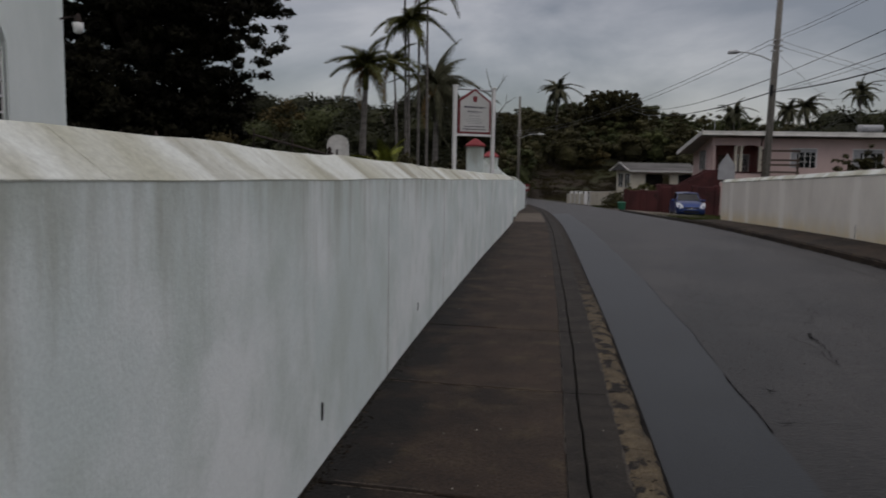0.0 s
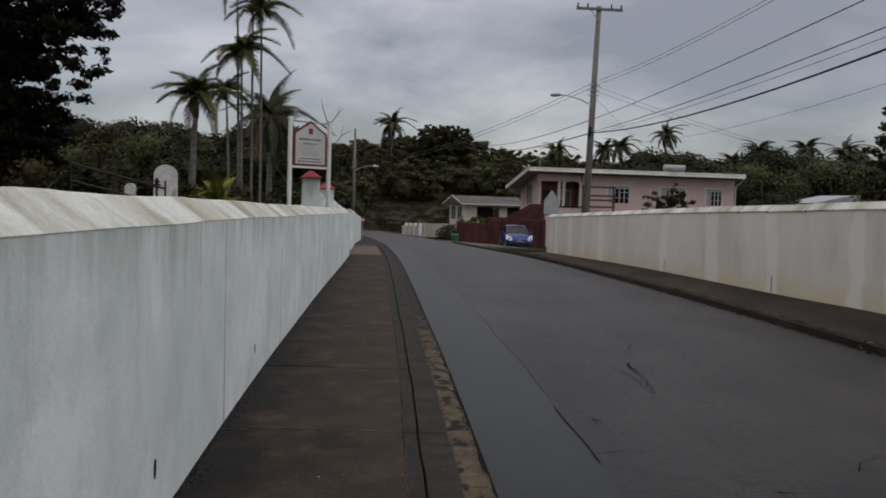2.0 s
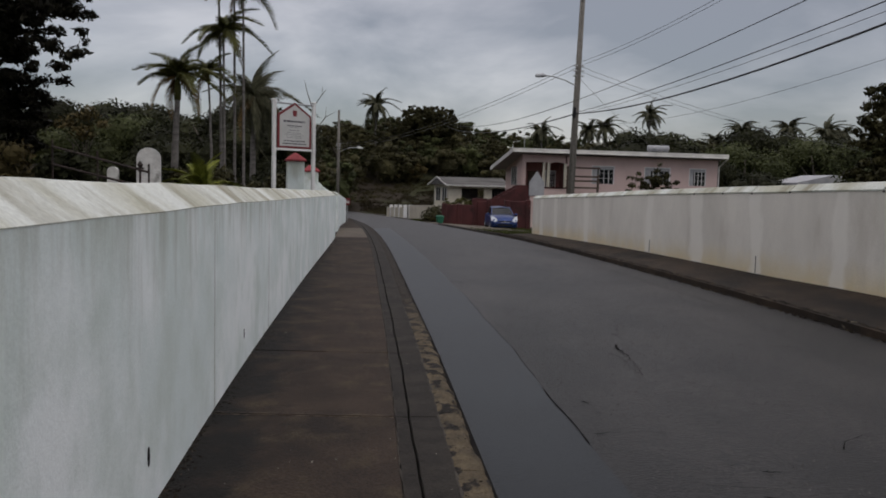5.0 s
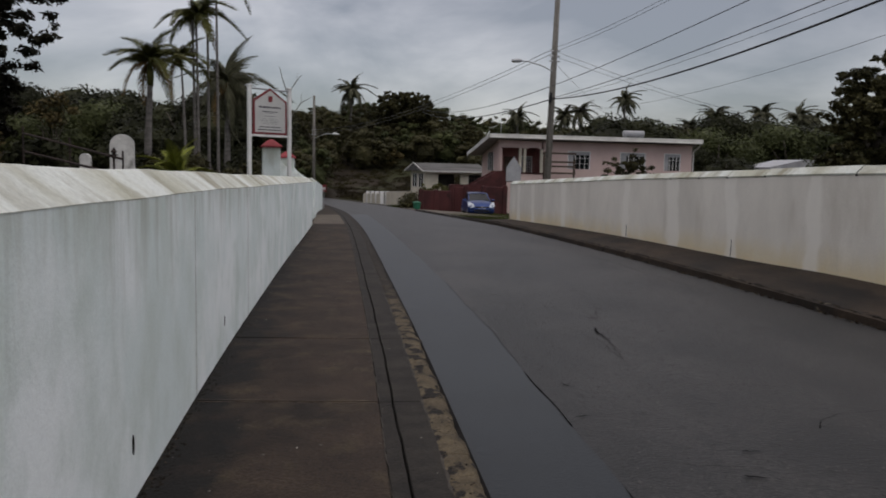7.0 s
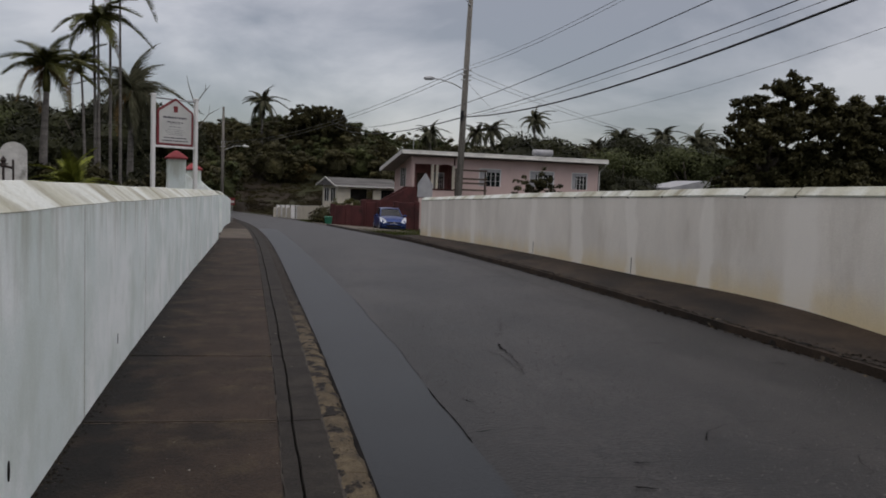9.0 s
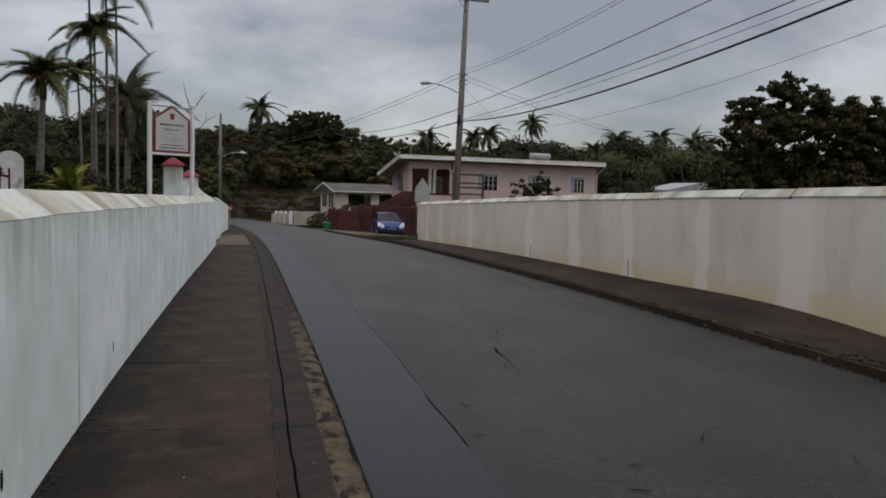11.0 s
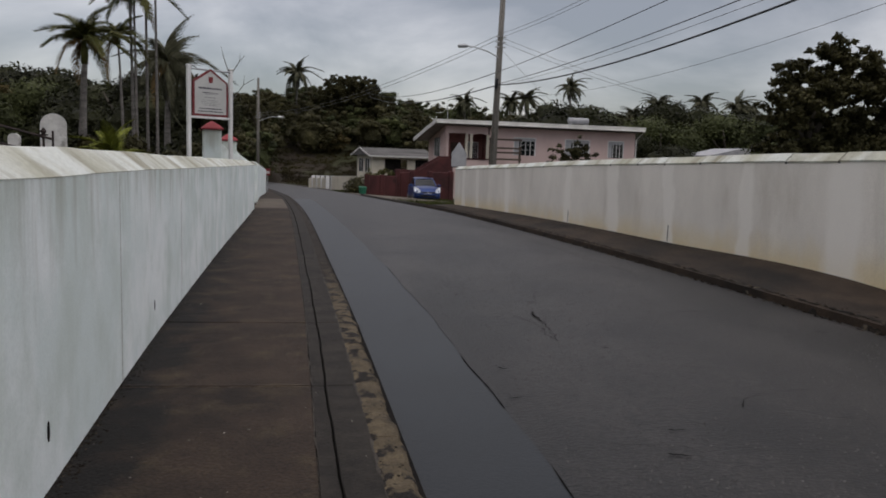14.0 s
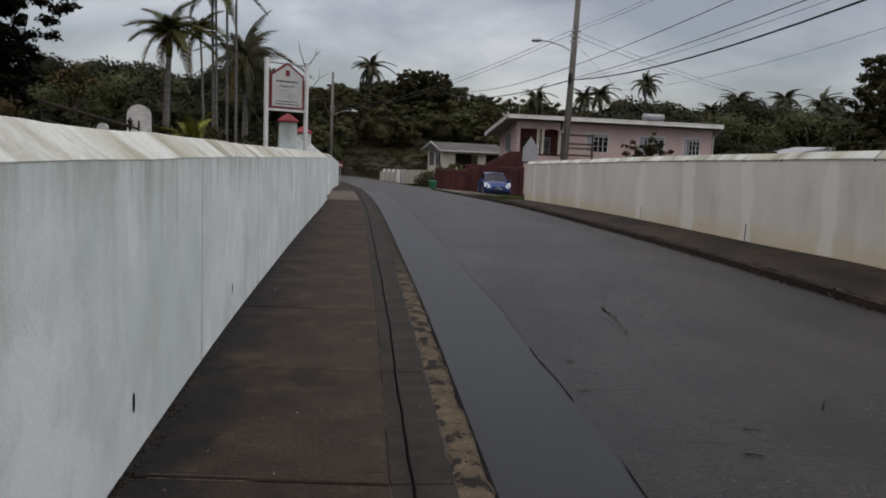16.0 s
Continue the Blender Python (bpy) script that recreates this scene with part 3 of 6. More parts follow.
ribbon("crack", [(trench_edge(y) + 0.006, y) for y in spread(4.6, 5.9, 0.08)], 0.006, M_CRACK, road)
ribbon("crack", [(trench_edge(y) + 0.006, y) for y in spread(2.6, 3.7, 0.08)], 0.004, M_CRACK, road)
ribbon("crack", [(trench_edge(y) + 0.004, y) for y in spread(6.2, 11.0, 0.15)], 0.0022, M_CRACK, road)
for a, b, n, j, w in (((2.93, 8.41), (2.73, 7.88), 7, 0.03, 0.003), ((2.62, 7.80), (2.68, 7.72), 3, 0.01, 0.012), ((2.50, 7.30), (2.46, 6.95), 6, 0.03, 0.013), ((2.46, 6.95), (2.42, 6.6), 6, 0.03, 0.008),
                      ((2.42, 6.6), (2.31, 6.06), 8, 0.03, 0.004), ((2.31, 7.15), (2.36, 6.7), 7, 0.03, 0.004), ((2.36, 6.7), (2.3, 6.1), 7, 0.03, 0.002), ((3.0, 9.55), (3.1, 9.60), 4, 0.01, 0.014),
                      ((3.89, 7.04), (4.13, 7.01), 6, 0.006, 0.010), ((2.80, 4.26), (2.90, 4.40), 4, 0.008, 0.007), ((2.90, 4.40), (3.10, 4.50), 6, 0.01, 0.004), ((3.10, 4.50), (3.50, 4.51), 8, 0.012, 0.0025),
                      ((1.50, 4.78), (1.60, 4.79), 4, 0.01, 0.009), ((1.60, 4.79), (2.0, 4.72), 7, 0.03, 0.002), ((2.18, 4.02), (2.27, 4.00), 4, 0.012, 0.012), ((2.02, 3.72), (2.12, 3.66), 4, 0.012, 0.010),
                      ((4.68, 6.08), (4.78, 6.02), 4, 0.02, 0.012), ((2.57, 5.82), (2.63, 5.79), 3, 0.01, 0.010), ((1.62, 5.5), (1.70, 5.42), 3, 0.02, 0.008), ((2.3, 5.4), (3.1, 5.1), 9, 0.05, 0.0018),
                      ((1.8, 3.9), (2.6, 3.6), 9, 0.05, 0.0018), ((3.2, 4.0), (4.1, 3.8), 9, 0.05, 0.0018), ((2.9, 5.9), (3.6, 5.6), 9, 0.04, 0.0015), ((3.3, 3.5), (3.6, 3.9), 7, 0.04, 0.0018)):
    ribbon("crack", jitter_line(a, b, n, j), w * 0.95, M_CRACK, road)
ribbon("crack", [(KERB_R(y) - 0.62 + 0.015 * math.sin(y * 2.1), y) for y in spread(9.5, 22, 0.5)], 0.005, M_CRACK, road)

# chips and grit on the worn surface
rng_g = np.random.default_rng(8)
grit_v, grit_f = [], []
for i in range(4600):
    gx, gy = rng_g.uniform(1.46, 5.0), 2.2 + 7.5 * rng_g.random() ** 1.5
    gs = 0.004 + 0.007 * rng_g.random() ** 2
    gz = road_z(gx, gy)
    gb = len(grit_v)
    grit_v += [(gx - gs, gy, gz), (gx, gy - gs, gz), (gx + gs, gy + gs * 0.4, gz), (gx, gy + gs, gz), (gx + gs * 0.1, gy, gz + gs * 0.8)]
    grit_f += [(gb, gb + 1, gb + 4), (gb + 1, gb + 2, gb + 4), (gb + 2, gb + 3, gb + 4), (gb + 3, gb, gb + 4)]
M_GRIT = material("road_grit", (0.05, 0.048, 0.046), (0.13, 0.125, 0.12), 0.8, 60, 90, 0, island=0.5)
grit = mesh_object("road_grit", grit_v, grit_f, M_GRIT)
tagged(grit, "loose grit and exposed chippings on the asphalt", "grit", kind="stuff")


# ---- left pavement: slabs, channel strip, kerb ----
def z_pave(y):
    return Z_LEFT(y)


pavement = loft("pavement", spread(-12, 150, 1.5), lambda y: [(KERB_L(y) - (1.5 if y < 45 else 1.25), z_pave(y) - 0.03), (KERB_L(y) - 0.02, z_pave(y) - 0.03), (KERB_L(y) - 0.02, z_pave(y) - 0.3)], M_GROOVE)
tagged(pavement, "grimy brown concrete pavement with a worn yellow kerb", "pavement", kind="structure")


M_LIP = material("pale_mortar", (0.060, 0.047, 0.035), (0.125, 0.100, 0.076), 0.9, 9, 50, 0.2)


def GROOVE(y):
    """The wavering open joint between edging and channel."""
    return KERB_L(y) - 0.38 + 0.004 * math.sin(y * 2.3) + 0.0025 * math.sin(y * 6.1 + 1) + 0.002 * math.sin(y * 13.7)


def slab_piece(y0, y1, x0, x1, mat, name="slab", skew=0.0, ease=0.009):
    """One slab between two joints, with eased edges."""
    n = max(3, min(36, int((y1 - y0) * (8 if y1 - y0 < 5 else 1))))
    verts, faces = [], []
    for k, (ins, dz) in enumerate(((0.0, -0.04), (0.2 * ease, -0.6 * ease), (ease, 0.0))):
        for j in range(n + 1):
            t = j / n
            y = y0 + ins + (y1 - y0 - 2 * ins) * t
            for f in (0, 1):
                x = (x0(y) + ins) if f == 0 else (x1(y) - ins)
                yy = y + skew * (1 - f)
                verts.append((x, yy, z_pave(y) + dz))
    m = 2 * (n + 1)
    for k in (0, 1):
        a, b = k * m, (k + 1) * m
        for j in range(n):
            faces.append((a + 2 * j, b + 2 * j, b + 2 * j + 2, a + 2 * j + 2))
            faces.append((a + 2 * j + 1, a + 2 * j + 3, b + 2 * j + 3, b + 2 * j + 1))
        faces.append((a, a + 1, b + 1, b))
        faces.append((a + m - 2, b + m - 2, b + m - 1, a + m - 1))
    c = 2 * m
    for j in range(n):
        faces.append((c + 2 * j, c + 2 * j + 1, c + 2 * j + 3, c + 2 * j + 2))
    return mesh_object(name, verts, faces, mat, pavement)


JOINTS = [-10.3, -6.9, -3.5, -0.1, 3.3, 4.94, 6.82, 11.35, 15.1, 19.2, 23.35, 26.5, 30, 34, 38, 43, 48]
for a, b in zip(JOINTS, JOINTS[1:]):
    pale = 23 < a < 29
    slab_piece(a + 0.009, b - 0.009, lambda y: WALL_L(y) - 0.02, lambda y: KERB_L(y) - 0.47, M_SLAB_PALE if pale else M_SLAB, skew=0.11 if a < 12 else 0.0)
    slab_piece(a + 0.003, b - 0.003, lambda y: KERB_L(y) - 0.468, lambda y: GROOVE(y) - 0.006, M_STRIP, "edging_strip", ease=0.004)
    slab_piece(a + 0.003, b - 0.003, lambda y: GROOVE(y) + 0.006, lambda y: KERB_L(y) - 0.19, M_STRIP, "channel_slab", ease=0.006)
for y0, f0, f1 in ((4.94, 0.02, 1.0), (11.35, 0.05, 1.0), (3.3, 0.1, 0.5), (6.82, 0.55, 0.98), (19.2, 0.2, 1.0)):
    # pale worn arris beside a joint, broken into short runs
    xa, xb = WALL_L(y0), KERB_L(y0) - 0.48
    for dy, w in ((-0.020, 0.009), (0.024, 0.005)):
        pts = [(xa + (xb - xa) * t, y0 + dy + 0.11 * (1 - t) * (y0 < 12), z_pave(y0) + 0.0035) for t in np.linspace(f0, f1, 34)]
        vs = []
        for qx, qy, qz in pts:
            q = w * random.uniform(0.2, 0.8)
            vs += [(qx, qy - max(q, 0.0006), qz), (qx, qy + max(q, 0.0006), qz)]
        mesh_object("joint_lip", vs, [(2 * i, 2 * i + 1, 2 * i + 3, 2 * i + 2) for i in range(len(pts) - 1)], M_LIP, pavement, "pale worn joint edge")
# broken mortar between the channel and the kerb, and along the slab's edge
for y0, y1, off, w in ((2.4, 9.5, -0.198, 0.010), (9.5, 20.0, -0.198, 0.008), (2.4, 9.0, -0.470, 0.006), (9.0, 22.0, -0.470, 0.005)):
    ys = spread(y0, y1, 0.07)
    vs = []
    for y in ys:
        q = max(0.0008, w * random.uniform(-0.6, 1.1))
        x = KERB_L(y) + off + random.uniform(-0.006, 0.006)
        vs += [(x - q, y, z_pave(y) + 0.003), (x + q, y, z_pave(y) + 0.003)]
    mesh_object("mortar_seam", vs, [(2 * i, 2 * i + 1, 2 * i + 3, 2 * i + 2) for i in range(len(ys) - 1)], M_STRIP_PALE, pavement, "broken pale mortar seam")
for a in spread(49, 140, 7)[:-1]:
    slab_piece(a, a + 6.98, lambda y: KERB_L(y) - 1.25, lambda y: KERB_L(y) - 0.14, M_SLAB)


def kerb_stone(y0, y1, edge, top, mat, parent, face=1, w=0.13, drop=0.19, rough=1.0):
    """A worn kerb with a chipped, ragged shoulder."""
    near = y0 < 16

    def sec(y):
        e, z = edge(y), top(y)

        def chip(k, f, amount):
            return amount * rough * (noise.noise(Vector((y * f, k * 3.7, e))) + 0.6 * noise.noise(Vector((y * f * 2.7, k * 5.1, 2.0))))
        c = chip(0, 3.0, 0.030)
        d = chip(1, 5.0, 0.026)
        return [(e - face * w, z - drop), (e - face * w, z - 0.002), (e - face * w * 0.82, z + 0.006 + chip(2, 4, 0.008)), (e - face * w * 0.55, z + 0.008 + chip(3, 5, 0.010)),
                (e - face * (w * 0.34 - d), z + 0.002 + chip(4, 6, 0.010)), (e - face * (w * 0.20 - c), z - 0.030 + chip(5, 6, 0.012)), (e - face * (w * 0.10 - c * 0.8), z - 0.075), (e + face * 0.01, z - drop)]
    return loft("kerb_stone", spread(y0, y1, 0.045 if near else 0.3), sec, mat, parent, close=True, caps=True)


for a in spread(-12, 48, 1.0)[:-1]:
    kerb_stone(a + 0.004, a + 0.996, KERB_L, z_pave, M_KERB, pavement, w=0.20)
for a in spread(48, 140, 8)[:-1]:
    kerb_stone(a, a + 7.98, KERB_L, z_pave, M_STRIP, pavement)


# ---- left wall ----
M_JOINT = material("grey_hairline", (0.38, 0.38, 0.35), (0.55, 0.56, 0.53), 0.9, 5, 40, 0)


def wobble(y):
    return 0.003 * math.sin(y * 1.3) + 0.002 * math.sin(y * 3.9 + 2)


def build_left_wall(name, y0, y1, joints, label):
    wall = loft(name, spread(y0, y1, 0.5), lambda y: [(WALL_L(y), z_pave(y) - 0.4), (WALL_L(y), TOP_L(y) + wobble(y)), (WALL_L(y) - 0.38, TOP_L(y) + wobble(y)), (WALL_L(y) - 0.38, z_pave(y) - 0.4)],
                M_WALL, close=True, caps=True)
    tagged(wall, label, "wall", kind="structure")
    for a, b in zip(joints, joints[1:]):
        def sec(y):
            x, z = WALL_L(y), TOP_L(y) + wobble(y)
            return [(x + 0.0015, z - 0.001), (x + 0.002, z + 0.003), (x - 0.16, z + 0.125 + 0.005 * math.sin(3 * y) + 0.003 * math.sin(7.3 * y)), (x - 0.22, z + 0.128), (x - 0.385, z + 0.012), (x - 0.385, z - 0.006)]
        loft("coping", spread(a, b - 0.004, 0.25), sec, M_COPING, wall, close=True, caps=True)
    return wall


wall_left = build_left_wall("wall_left", -12, 23.2, [-12, -9, -6, -3.2, -0.6, 1.9, 5.2, 8.1, 11.2, 14.4, 17.8, 20.6, 23.2], "low white limewashed boundary wall with a stained sloping coping")
wall_left_far = build_left_wall("wall_left_far", 26.9, 41, [26.9, 30.2, 33.8, 37.4, 41], "white boundary wall that goes on past the gateway")
for y, w in ((5.16, 0.004), (8.0, 0.003), (14.4, 0.004)):
    bm = bmesh.new()
    box(bm, WALL_L(y) - 0.01, WALL_L(y) + 0.003, y - w, y + w, z_pave(y), TOP_L(y) - 0.01)
    part("wall_joint", bm, M_JOINT, wall_left, "hairline joint")
for y, z, h in ((3.60, 0.25, 0.045), (6.41, 0.23, 0.04)):
    bm = bmesh.new()
    prism(bm, [(0.016 * math.cos(a), h * math.sin(a)) for a in (2 * math.pi * k / 10 for k in range(10))], 0, 0.02)
    ob = part("weep_hole", bm, M_GROOVE, wall_left, "dark weep hole")
    ob.matrix_basis = pose(WALL_L(y) + 0.003, y, z, 0, 0, 90)


# ---- right pavement, kerb and wall ----
M_KERB_R = material("blackened_kerb", (0.006, 0.0048, 0.0038), (0.022, 0.017, 0.012), 0.9, 3.5, 40, 0.8, stain=(0.10, 0.082, 0.058), stain_scale=4.5, stain_range=(0.58, 0.66), fine_amount=0.4)

def z_right_pave(y, f):
    return Z_RIGHT(y) + (BASE_R(y) - Z_RIGHT(y)) * f


pavement_right = loft("pavement_right", spread(-12, 27.3, 0.6), lambda y: [(KERB_R(y), Z_RIGHT(y) - 0.3)] + [(KERB_R(y) + 0.005 + (WALL_R(y) + 0.05 - KERB_R(y)) * f, z_right_pave(y, f) - 0.006) for f in (0, 0.25, 0.5, 0.75, 1)], M_SLAB_R)
tagged(pavement_right, "narrow brown pavement along the opposite wall", "pavement", kind="structure")
for a in spread(-12, 45, 1.0)[:-1]:
    kerb_stone(a + 0.004, a + 0.996, KERB_R, Z_RIGHT, M_KERB_R, pavement_right, face=-1, w=0.16, drop=0.16, rough=1.8)
wall_right = loft("wall_right", spread(-12, 27.2, 0.5), lambda y: [(WALL_R(y), BASE_R(y) - 0.4), (WALL_R(y), TOP_R(y) - 0.10), (WALL_R(y) + 0.3, TOP_R(y) - 0.10), (WALL_R(y) + 0.3, BASE_R(y) - 0.4)], M_WALL_R, close=True, caps=True)
tagged(wall_right, "weathered off-white rendered wall with pale repair bands", "wall", kind="structure")
COPE_R = [-12, -9, -6, -3, 0, 2.6, 5.2, 7.92, 8.84, 10.81, 11.87, 12.82, 13.92, 16.19, 17.62, 20.59, 23.2, 25.0, 27.2]
for a, b in zip(COPE_R, COPE_R[1:]):
    lift = random.uniform(-0.004, 0.004)

    def sec_r(y):
        x, z = WALL_R(y), TOP_R(y) + lift
        return [(x - 0.008, z - 0.105), (x - 0.014, z - 0.085), (x + 0.09, z + 0.012), (x + 0.20, z + 0.015), (x + 0.305, z - 0.07), (x + 0.305, z - 0.105)]
    loft("coping", spread(a + 0.014, b - 0.014, 0.6), sec_r, M_COPING, wall_right, close=True, caps=True)
    joint_ys = [b - 0.0135, b + 0.0135]
    if b < 27:
        loft("coping_joint", joint_ys, lambda y: [(x, z - 0.012) for x, z in sec_r(y)], M_STRIP, wall_right, close=True, caps=True, label="dark open coping joint")
for y in (11.64, 15.95):
    bm = boxed(WALL_R(y) - 0.0055, WALL_R(y) + 0.02, y - 0.006, y + 0.006, BASE_R(y), BASE_R(y) + 0.26)
    part("wall_joint", bm, M_STRIP, wall_right, "hairline joint")

# the wall's own frame follows the fall of the street, so that its damp line does too
fall = Matrix.Translation((0, 0, 0.43)) @ Matrix.Rotation(-math.atan(0.025), 4, "X")
wall_right.data.transform(fall.inverted())
wall_right.matrix_basis = fall
for piece in wall_right.children:
    piece.matrix_parent_inverse = fall.inverted()

# driveway beside the end of the wall
mesh_object("driveway", [(KERB_R(y) + 0.1 + f * 5.6, y, (Z_RIGHT(y) - 0.07) * (1 - f) + (ground_z(KERB_R(y) + 5.6, y) + 0.05) * f) for y in spread(36, 56, 1.0) for f in np.linspace(0, 1, 8)],
            [(j * 8 + i, j * 8 + i + 1, (j + 1) * 8 + i + 1, (j + 1) * 8 + i) for j in range(20) for i in range(7)], M_DRIVE)
tagged(bpy.data.objects["driveway"], "dusty pale driveway off the road", "driveway", kind="structure")


# ---- vegetation helpers ----
def leaf_cloud(blobs, count, size, rng, flat=0.4, shell=0.62):
    """Many small pointed leaves through a set of ellipsoids (x, y, z, rx, rz)."""
    blobs = np.array(blobs, float)
    wgt = blobs[:, 3] ** 2 * blobs[:, 4] ** 0.5
    pick = rng.choice(len(blobs), count, p=wgt / wgt.sum())
    d = rng.normal(size=(count, 3))
    d /= np.linalg.norm(d, axis=1)[:, None]
    rad = shell + (1.05 - shell) * rng.random(count) ** 0.7
    b = blobs[pick]
    pos = b[:, :3] + d * rad[:, None] * np.stack([b[:, 3], b[:, 3], b[:, 4]], 1)
    nrm = d + rng.normal(size=(count, 3)) * 0.7
    nrm[:, 2] += flat
    nrm /= np.linalg.norm(nrm, axis=1)[:, None]
    u = np.cross(nrm, rng.normal(size=(count, 3)))
    u /= np.linalg.norm(u, axis=1)[:, None]
    v = np.cross(nrm, u)
    s = size * (0.6 + 0.8 * rng.random(count))[:, None]
    pts = np.stack([pos - u * s, pos + v * s * 0.42, pos + u * s, pos - v * s * 0.42], 1).reshape(-1, 3)
    faces = np.arange(count * 4).reshape(-1, 4)
    return pts, faces


def blob_cores(blobs, rng, shrink=0.72):
    """Lumpy hearts of the crown, hidden behind the leaves."""
    verts, faces = [], []
    for x, y, z, rx, rz in blobs:
        base = len(verts)
        rows, cols = 5, 8
        for i in range(rows + 1):
            th = math.pi * i / rows
            for k in range(cols):
                ph = 2 * math.pi * k / cols
                q = shrink * (0.8 + 0.35 * rng.random())
                verts.append((x + rx * q * math.sin(th) * math.cos(ph), y + rx * q * math.sin(th) * math.sin(ph), z + rz * q * math.cos(th)))
        for i in range(rows):
            for k in range(cols):
                faces.append((base + i * cols + k, base + i * cols + (k + 1) % cols, base + (i + 1) * cols + (k + 1) % cols, base + (i + 1) * cols + k))
    return np.array(verts), np.array(faces)


def crown_mesh(name, blobs, count, size, mat, rng, parent=None, label="", core=0.72, shell=0.62):
    pts, faces = leaf_cloud(blobs, count, size, rng, shell=shell)
    if core:
        cv, cf = blob_cores(blobs, rng, core)
        faces = np.concatenate([faces, cf + len(pts)])
        pts = np.concatenate([pts, cv])
    me = bpy.data.meshes.new(name)
    me.from_pydata(pts.tolist(), [], faces.tolist())
    me.materials.append(mat)
    ob = new(name, me)
    if parent is not None:
        ob.parent = parent
    if label:
        ob["label"] = label
    return ob


def clumped(blobs, rng, per, small=(0.16, 0.34), reach=(0.2, 1.08)):
    """Breaks big rounded masses into many small sprays of leaves with gaps between them."""
    out = []
    for x, y, z, rx, rz in blobs:
        for i in range(max(4, int(per * rx * rx))):
            d = rng.normal(size=3)
            d /= np.linalg.norm(d)
            q = reach[0] + (reach[1] - reach[0]) * rng.random() ** 0.6
            s = rng.uniform(*small) * (0.7 + 0.25 * rx)
            out.append((x + d[0] * rx * q, y + d[1] * rx * q, z + d[2] * rz * q, s, s * rng.uniform(0.45, 0.8)))
    return out


def random_blobs(rng, width, low, high, n):
    """Clumps that make an uneven, spreading crown."""
    out = []
    mid, half = (low + high) / 2, (high - low) / 2
    for i in range(n):
        a, r = rng.random() * 2 * math.pi, width * 0.66 * math.sqrt(rng.random())
        h = mid + half * 0.62 * (rng.random() * 2 - 1) * (1 - 0.45 * (r / width) ** 2)
        size = width * (0.30 + 0.22 * rng.random())
        out.append((r * math.cos(a), r * math.sin(a), h, size, size * (0.62 + 0.25 * rng.random())))
    return out


def limbs(bm, rng, top, spread_r, radius, n, fork=0.45):
    tube(bm, [(0, 0, -0.4), (0.05, 0.03, top * fork * 0.5), (0.0, 0.08, top * fork)], [radius * 1.35, radius, radius * 0.8], 8)
    for i in range(n):
        a = 2 * math.pi * (i + 0.5 * rng.random()) / n
        r = spread_r * (0.5 + 0.5 * rng.random())
        p0 = Vector((0, 0.08, top * fork * 0.92))
        p2 = Vector((r * math.cos(a), r * math.sin(a), top * (0.72 + 0.25 * rng.random())))
        p1 = (p0 + p2) / 2 + Vector((0, 0, top * 0.06))
        tube(bm, [p0, p1, p2], [radius * 0.55, radius * 0.36, radius * 0.12], 6)


def leafy_tree(name, label, place, width, low, high, blobs, leaves, size, mat, seed, turn=0.0, core=0.72, group="", trunk_r=0.22, shell=0.62, category="tree", spray=0.0):
    rng = np.random.default_rng(seed)
    tree = thing(name, label, category, place, turn, group)
    bm = bmesh.new()
    limbs(bm, rng, high * 0.85, width * 0.55, trunk_r, 6)
    part("trunk", bm, M_BARK, tree, smooth=True)
    bl = blobs if not isinstance(blobs, int) else random_blobs(rng, width, low, high, blobs)
    if spray:
        crown_mesh("crown", clumped(bl, rng, spray), leaves, size, mat, rng, tree, core=0, shell=0.1)
    else:
        crown_mesh("crown", bl, leaves, size, mat, rng, tree, core=core, shell=shell)
    return tree


def frond_mesh(name, length, droop, leaflet, mat, rng, n=32, hang=0.6, blade=1.0):
    """One feather frond that starts at the origin and arches along +x."""
    verts, faces = [], []
    pts = []
    for i in range(n + 1):
        t = i / n
        pts.append(Vector((length * (t - 0.12 * droop * t * t), 0, length * (0.30 * t * (1 - t) - droop * t * t * 0.55))))
    for i, p in enumerate(pts):
        w = 0.020 * length / 2.5 * (1 - 0.8 * i / n)
        verts += [p + Vector((0, -w, 0)), p + Vector((0, w, 0)), p + Vector((0, 0, -w * 1.4))]
    for i in range(n):
        for a, b in ((0, 1), (1, 2), (2, 0)):
            faces.append((3 * i + a, 3 * i + b, 3 * i + 3 + b, 3 * i + 3 + a))
    for i in range(2, n + 1):
        t = i / n
        ll = leaflet * (0.45 + 0.9 * math.sin(math.pi * min(1, 0.12 + 0.88 * t)) ** 0.7) * (1 - 0.35 * t)
        d = (pts[min(i + 1, n)] - pts[i - 1]).normalized()
        for s in (-1, 1):
            for q in (0.0, 0.5):
                o = pts[i] - d * (length / n) * q
                tip = o + Vector((0.55 * ll, s * ll * (0.78 - 0.3 * hang), -ll * hang * (0.6 + 0.5 * rng.random())))
                mid = (o + tip) / 2 + Vector((0.02 * ll, 0, 0.10 * ll))
                wd = d * (0.030 * length / 2.5 + 0.008)
                base = len(verts)
                wd = wd * (0.7 + 0.5 * rng.random()) * blade
                verts += [o - wd, o + wd, mid + wd * 0.8, mid - wd * 0.8, tip]
                faces += [(base, base + 1, base + 2, base + 3), (base + 3, base + 2, base + 4)]
    me = bpy.data.meshes.new(name)
    me.from_pydata([tuple(v) for v in verts], [], faces)
    me.materials.append(mat)
    return me


